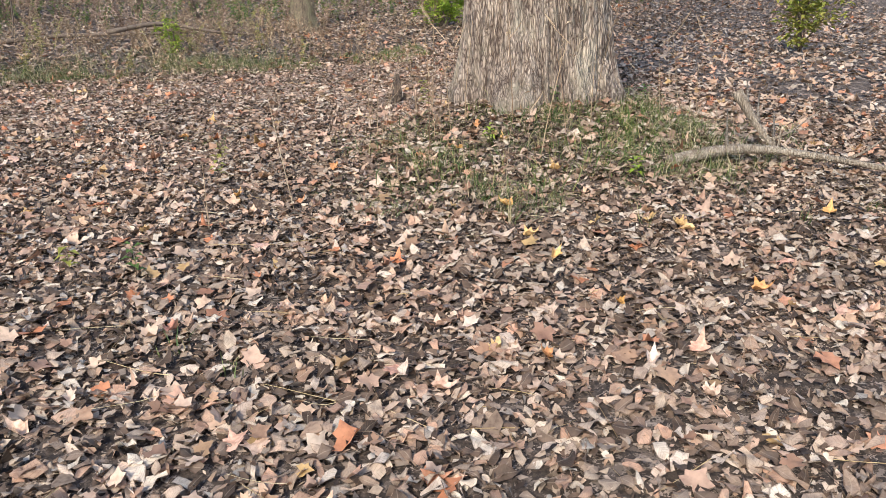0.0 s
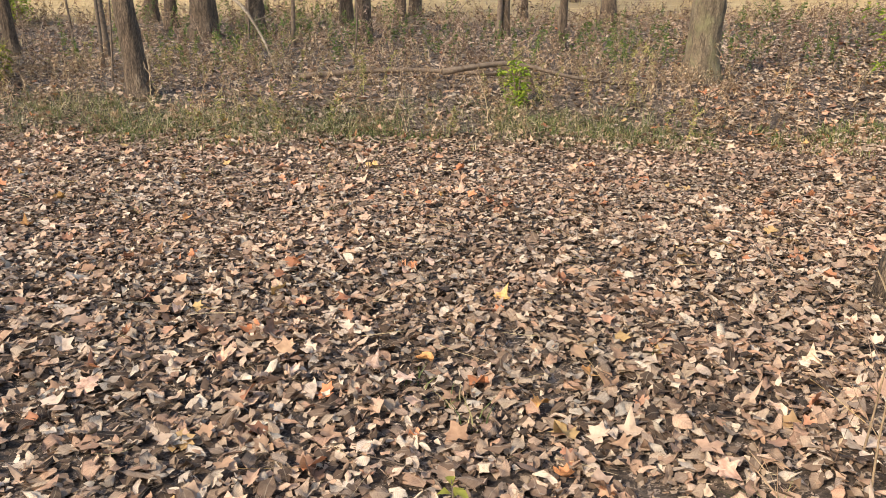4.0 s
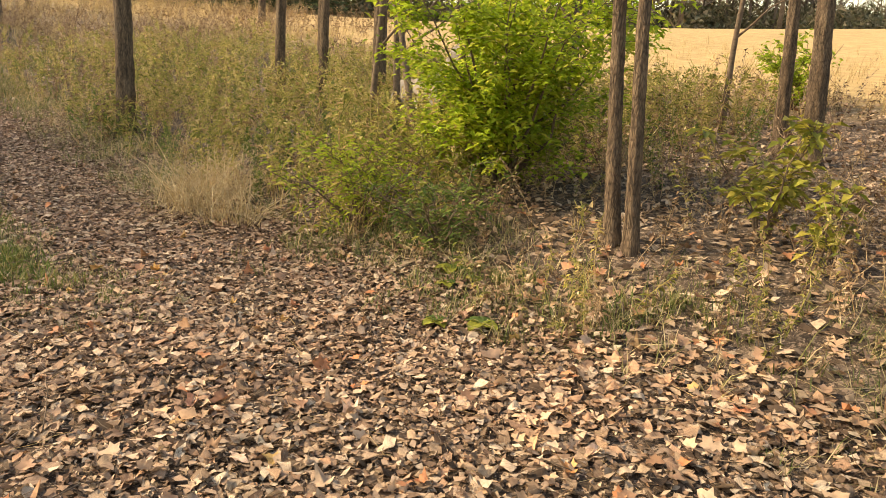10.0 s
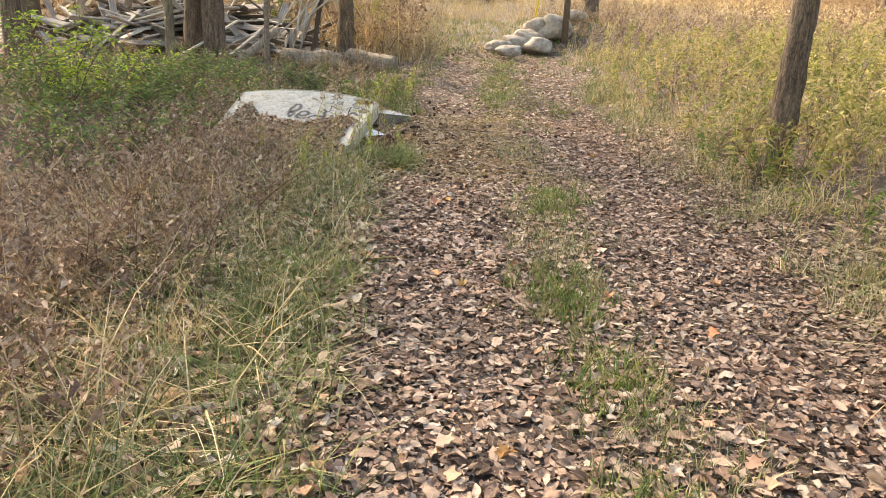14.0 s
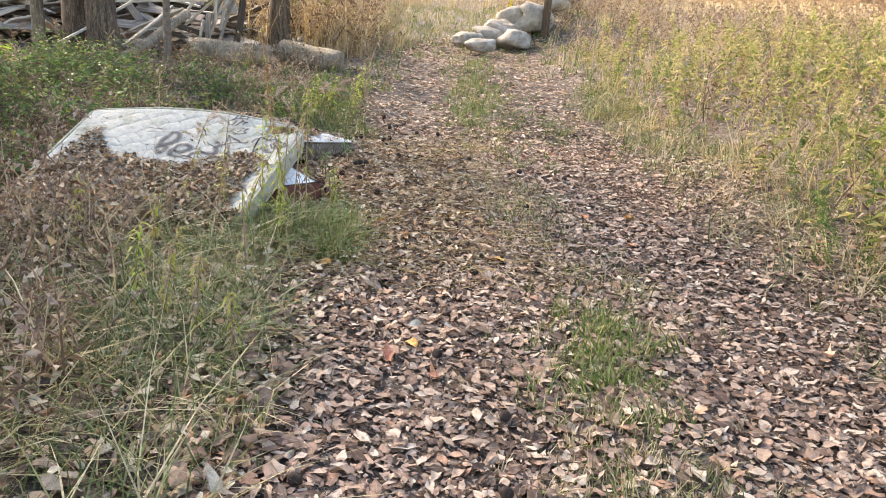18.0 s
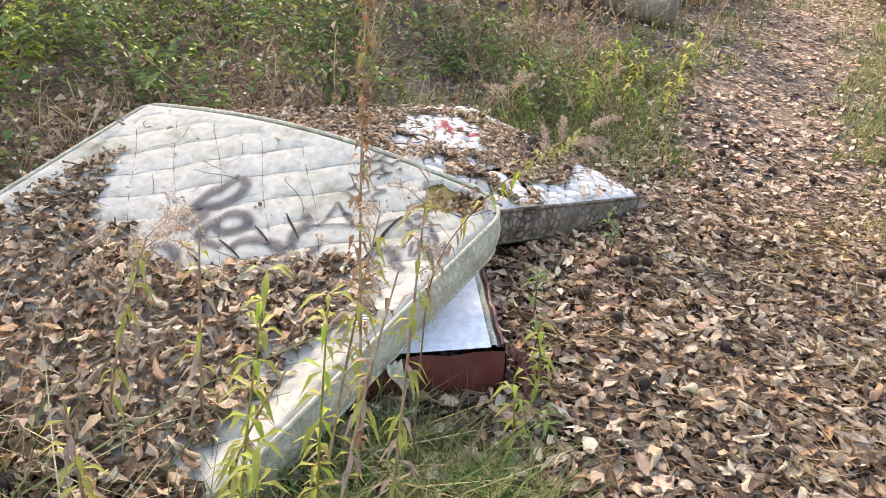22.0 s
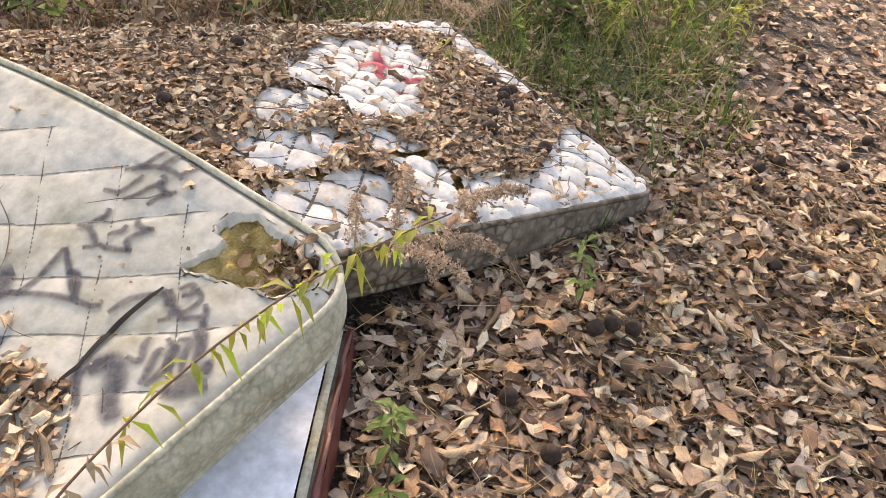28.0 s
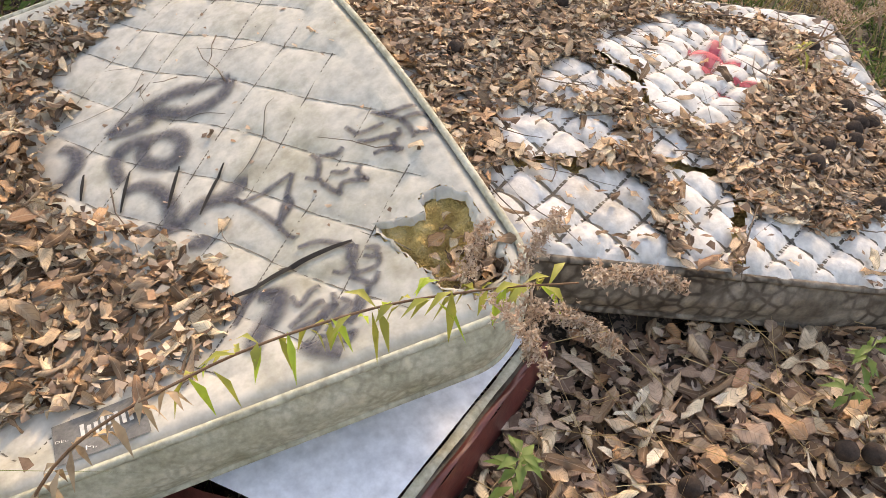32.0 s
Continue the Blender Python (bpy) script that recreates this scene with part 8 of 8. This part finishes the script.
grow("grass", gk_long, 3600, (1.4, 6.6, 3.2, 6.6), M_GRASS_DARK, rl, lambda x, y: np.exp(-(((x - 3.3) / 1.3) ** 2 + ((y - 4.75) / 0.75) ** 2)) * (0.3 + 0.7 * patchy(x, y, 1.8, 3, 0.35)), (0.3, 0.75), "green grass growing round the great tree's foot")
grow("grass", gk, 1500, (2.0, 5.2, 3.4, 5.6), M_GRASS, rl, lambda x, y: np.exp(-(((x - 3.6) / 1.0) ** 2 + ((y - 4.6) / 0.6) ** 2)) * (0.25 + 0.75 * patchy(x, y, 2.2, 403, 0.4)), (0.5, 1.0), "fresh green grass and ground ivy at the great tree's foot", 0.35)
grow("grass", gk, 1300, (-7, 9, -1.5, 12.3), M_GRASS_DARK, rl, lambda x, y: patchy(x, y, 0.7, 77, 0.62) * 0.8, (0.6, 1.1), "thin grass tufts among the leaves")
grow("grass", gk, 4300, (-46, -18, 6, 18), M_GRASS, rl, lambda x, y: np.clip(sstep(1.2, 1.8, np.abs(y - lane_y(x))) + sstep(-24, -30, x) * 0.8, 0, 1) * np.clip(1.8 - np.abs(y - lane_y(x)) * 0.35, 0, 1), (0.9, 1.9), "short yellow-green grass at the lane's far end")

grow("grass", gk_long, 1500, (-24, -10.5, 11.6, 13.2), M_VERGE, rl, lambda x, y: sstep(1.2, 1.6, y - lane_y(x)) * (0.25 + 0.75 * patchy(x, y, 1.0, 405, 0.4)), (0.6, 1.1), "half-dry grass at the foot of the bank", 0.3)
grow("tall_grass", arch, 330, (-24, -10.5, 11.9, 13.4), M_STRAW, rl, lambda x, y: sstep(1.5, 1.9, y - lane_y(x)) * (0.2 + 0.8 * patchy(x, y, 0.9, 407, 0.42)), (0.6, 1.0), "arching straw at the foot of the bank", 0.3)

# weeds
wb = [weed(rl.uniform(0.3, 0.75), rl, 8, (0.07, 0.028), 4, 4, 0.3, 0.0055) for _ in range(12)]
ws = [tuft(9, rl.uniform(0.5, 0.85), 0.010, rl, 0.06, (0.15, 0.8)) for _ in range(7)]


def bank(x, y):
    return sstep(1.75, 2.3, y - lane_y(x)) * sstep(-7.6, -9.0, x)


grow("tall_weeds", wy, 3000, (-26, -8, 11.8, 20), M_WEED_YELLOW, rl, lambda x, y: bank(x, y) * (0.3 + 0.7 * patchy(x, y, 0.7, 5, 0.32)) * np.clip(1.5 - (y - 12) * 0.07, 0.3, 1) * (1 - 0.6 * sstep(-13, -17, x)), (0.75, 1.4), "dense yellowing goldenrod and tall weeds on the bank", 0.12, "weeds")
grow("tall_grass", ws, 2300, (-32, -8, 12.0, 24), M_STRAW, rl, lambda x, y: bank(x, y) * (0.3 + 0.7 * patchy(x, y, 0.5, 9, 0.45)), (0.7, 1.1), "tall straw-coloured grass on the bank", 0.15)
grow("tall_weeds", wy, 2400, (-26, -8, 11.8, 20), M_BUSH_DARK, rl, lambda x, y: bank(x, y) * patchy(x, y, 0.8, 55, 0.45) * np.clip(1.6 - (y - 12) * 0.15, 0.1, 1), (0.35, 0.85), "green weeds at the foot of the bank", 0.2, "weeds")
grow("dead_weeds", wb, 2300, (-36, -9, 12.0, 24), M_WEED_PINK, rl, lambda x, y: bank(x, y) * (0.35 + 0.75 * sstep(-17, -22, x)) * patchy(x, y, 0.7, 65, 0.35), (0.8, 1.5), "pinkish brown dead weeds on the bank", 0.2, "weeds")
grow("tall_grass", ws, 800, (-22, -6.5, 5.5, 8.3), M_STRAW, rl, lambda x, y: sstep(-1.7, -2.2, y - lane_y(x)) * patchy(x, y, 1.0, 47, 0.4), (0.35, 0.75), "straw-coloured grass on the lane's verge", 0.3)
grow("dead_weeds", wb, 3000, (-24, -6.0, 1.0, 8.8), M_WEED_BROWN, rl, lambda x, y: sstep(-2.3, -3.0, y - lane_y(x)) * (0.35 + 0.65 * patchy(x, y, 0.7, 19, 0.35)) * (1 - np.exp(-(((x + 16.4) / 1.2) ** 2 + ((y - 8.0) / 1.0) ** 2))), (0.7, 1.15), "brown dead weed stalks beside the lane", 0.2, "weeds")
grow("dead_weeds", wb, 1800, (-12, 14, 13, 24), M_WEED_BROWN, rl, lambda x, y: 0.35 + 0.65 * patchy(x, y, 0.6, 23, 0.4), (0.6, 1.1), "brown dead weed stalks under the trees", 0.25, "weeds")
grow("tall_grass", ws, 2300, (-12, 8, 12.6, 24), M_STRAW, rl, lambda x, y: np.clip((y - 12.5) * 0.12, 0.1, 1) * patchy(x, y, 0.8, 29, 0.5) * np.where(x > -1, 0.35, 1), (0.35, 0.75), "dry grass under the trees by the field", 0.2)
grow("tall_grass", ws, 2200, (-34, 16, 21.5, 40), M_STRAW, rl, lambda x, y: 0.9 * np.clip(1.2 - (y - 22) * 0.05, 0.15, 1), (0.4, 0.8), "pale dry grass on the field's edge", 0.2)
grow("dead_weeds", wb, 600, (-30, -19.5, 7.6, 9.8), M_WEED_BROWN, rl, lambda x, y: sstep(-1.5, -2.1, y - lane_y(x)) * 0.7, (0.5, 0.9), "brown dead stalks round the fallen shed", 0.2, "weeds")
grow("dead_weeds", wb, 1500, (-46, -27, 6.0, 30), M_WEED_BROWN, rl, lambda x, y: sstep(1.3, 2.2, np.abs(y - lane_y(x))) * 0.8, (1.1, 1.9), "tall brown dead stalks at the lane's far end", 0.15, "weeds")
grow("tall_grass", ws, 2600, (-50, -26, 6.0, 26), M_STRAW, rl, lambda x, y: sstep(-26.5, -31, x) * 0.5 + sstep(1.2, 2.0, np.abs(y - lane_y(x))) * 0.5, (0.4, 1.0), "pale dry grass at the lane's far end", 0.2)
grow("dead_weeds", wb, 1300, (-9, 5, 12.5, 16.5), M_WEED_BROWN, rl, lambda x, y: 0.3 + 0.7 * patchy(x, y, 1.1, 83, 0.4), (0.45, 0.9), "brown dead weeds and stalks at the wood's edge", 0.3, "weeds")
grow("tall_weeds", wy, 420, (-9, 4, 12.5, 17), M_WEED_YELLOW, rl, lambda x, y: patchy(x, y, 1.0, 87, 0.45), (0.4, 0.8), "yellowing weeds at the wood's edge", 0.3, "weeds")
grow("tall_grass", ws, 2200, (-78, -44, -6, 34), M_STRAW, rl, lambda x, y: 0.9 + 0 * x, (1.0, 2.0), "pale dry grass on the rise beyond the lane", 0.2)
brush = [shrub_mass(1.6, 1.0, rl, 110, 0.12) for _ in range(4)]
bx, by = spread(260, -58, -31, -14, 8.0, rl, lambda x, y: 0.9 * sstep(-2.5, -4.0, y - lane_y(x)))
tagged(part("brushwood", scatter(brush, stand(bx, by, 0.05), rl, (0.7, 1.5)), M_WEED_BROWN, smooth=False), "brown tangled brushwood beyond the fallen shed", "brush", kind="stuff")
grow("grass", gk_long, 330, (-16.6, -15.5, 8.62, 9.2), M_GRASS, rl, lambda x, y: 0.9 + 0 * x, (0.5, 1.0), "dark green grass beside the mattress", 0.25)
M_STRAW_PALE = leafy("bleached_straw", [(0.0, (0.50, 0.37, 0.20)), (0.4, (0.66, 0.52, 0.32)), (1.0, (0.80, 0.68, 0.47))], 0.6, 0.25, 30)
rk = np.random.default_rng(2)
clumps = [mesh_of("blade_clump", *tuft(15, 0.95, 0.010, rk, 0.10, (0.5, 2.1)), M_STRAW_PALE) for _ in range(5)]
for x, y, s in ((-9.8, 12.3, 0.9), (-10.3, 12.2, 1.0), (-10.85, 12.3, 1.05), (-11.2, 12.6, 0.9), (-10.5, 12.65, 1.0)):
    e = empty("straw_tuft", x, y, float(gz(x, y)), 0, "large clump of bleached arching dry grass", "grass tuft", "straw tufts")
    for k in range(14):
        o = new("blade_clump", clumps[k % 5])
        o.parent = e
        o.matrix_basis = pose(rk.normal(0, 0.20), rk.normal(0, 0.16), 0, rk.normal(0, 14), rk.normal(0, 14), rk.uniform(0, 360)) @ Matrix.Scale(s * rk.uniform(0.45, 1.05), 4)
stems = [weed(rl.uniform(0.5, 0.9), rl, 2, (0.04, 0.01), 2, 2, 0.08, 0.004) for _ in range(6)]
grow("dead_stalks", stems, 260, (1.0, 6.0, 2.5, 7.5), M_WEED_BROWN, rl, lambda x, y: np.exp(-(((x - 3.2) / 1.2) ** 2 + ((y - 5.0) / 1.1) ** 2)), (0.6, 1.2), "thin dead stalks before the great tree", 0.08, "weeds")

grow("dead_weeds", wb, 420, (-33, -25.5, 6.8, 9.0), M_WEED_BROWN, rl, lambda x, y: sstep(-1.6, -2.2, y - lane_y(x)) * 0.9, (1.7, 2.7), "tall brown dead stalks beside the fallen shed", 0.1, "weeds")
grow("tall_grass", ws, 420, (-33, -25.5, 6.8, 9.0), M_STRAW, rl, lambda x, y: sstep(-1.6, -2.2, y - lane_y(x)) * 0.9, (1.2, 2.0), "tall dry grass beside the fallen shed", 0.12)
# undergrowth closing the view under the trees
grow("undergrowth", wy, 900, (-12, 20, 15.5, 22.5), M_BUSH_DARK, rl, lambda x, y: patchy(x, y, 0.6, 301, 0.4), (0.45, 0.9), "green and brown undergrowth beneath the trees", 0.2, "undergrowth")
grow("undergrowth", wb, 1300, (-12, 20, 15.5, 23.5), M_WEED_PINK, rl, lambda x, y: 0.3 + 0.7 * patchy(x, y, 0.7, 303, 0.4), (0.7, 1.3), "tall brown dead undergrowth beneath the trees", 0.2, "undergrowth")

# single whole maple leaves lying on top, over the stretch from the great tree to the lane
one = [mesh_of("maple_leaf", *maple_leaf(sz, cv, rl), M_MAPLE_ONE) for sz, cv in ((0.11, 0.2), (0.13, 0.3), (0.12, -0.25), (0.10, 0.35), (0.13, 0.15), (0.12, 0.28), (0.09, 0.3), (0.12, -0.15))]
for i in range(300):
    x, y = (rl.uniform(-0.8, 4.2), rl.uniform(1.6, 7.6)) if i < 130 else ((rl.uniform(-6.5, 2.0), rl.uniform(7.0, 12.6)) if i < 240 else (rl.uniform(-19.5, -7), rl.uniform(8.9, 12.2)))
    if on_bed(np.array([x]), np.array([y]), 0.03)[0]:
        continue
    o = new("maple_leaf", one[i % 8])
    o.parent = ground
    o.matrix_basis = pose(x, y, float(gz(x, y)) + 0.028, rl.normal(0, 12), rl.normal(0, 12), rl.uniform(0, 360))
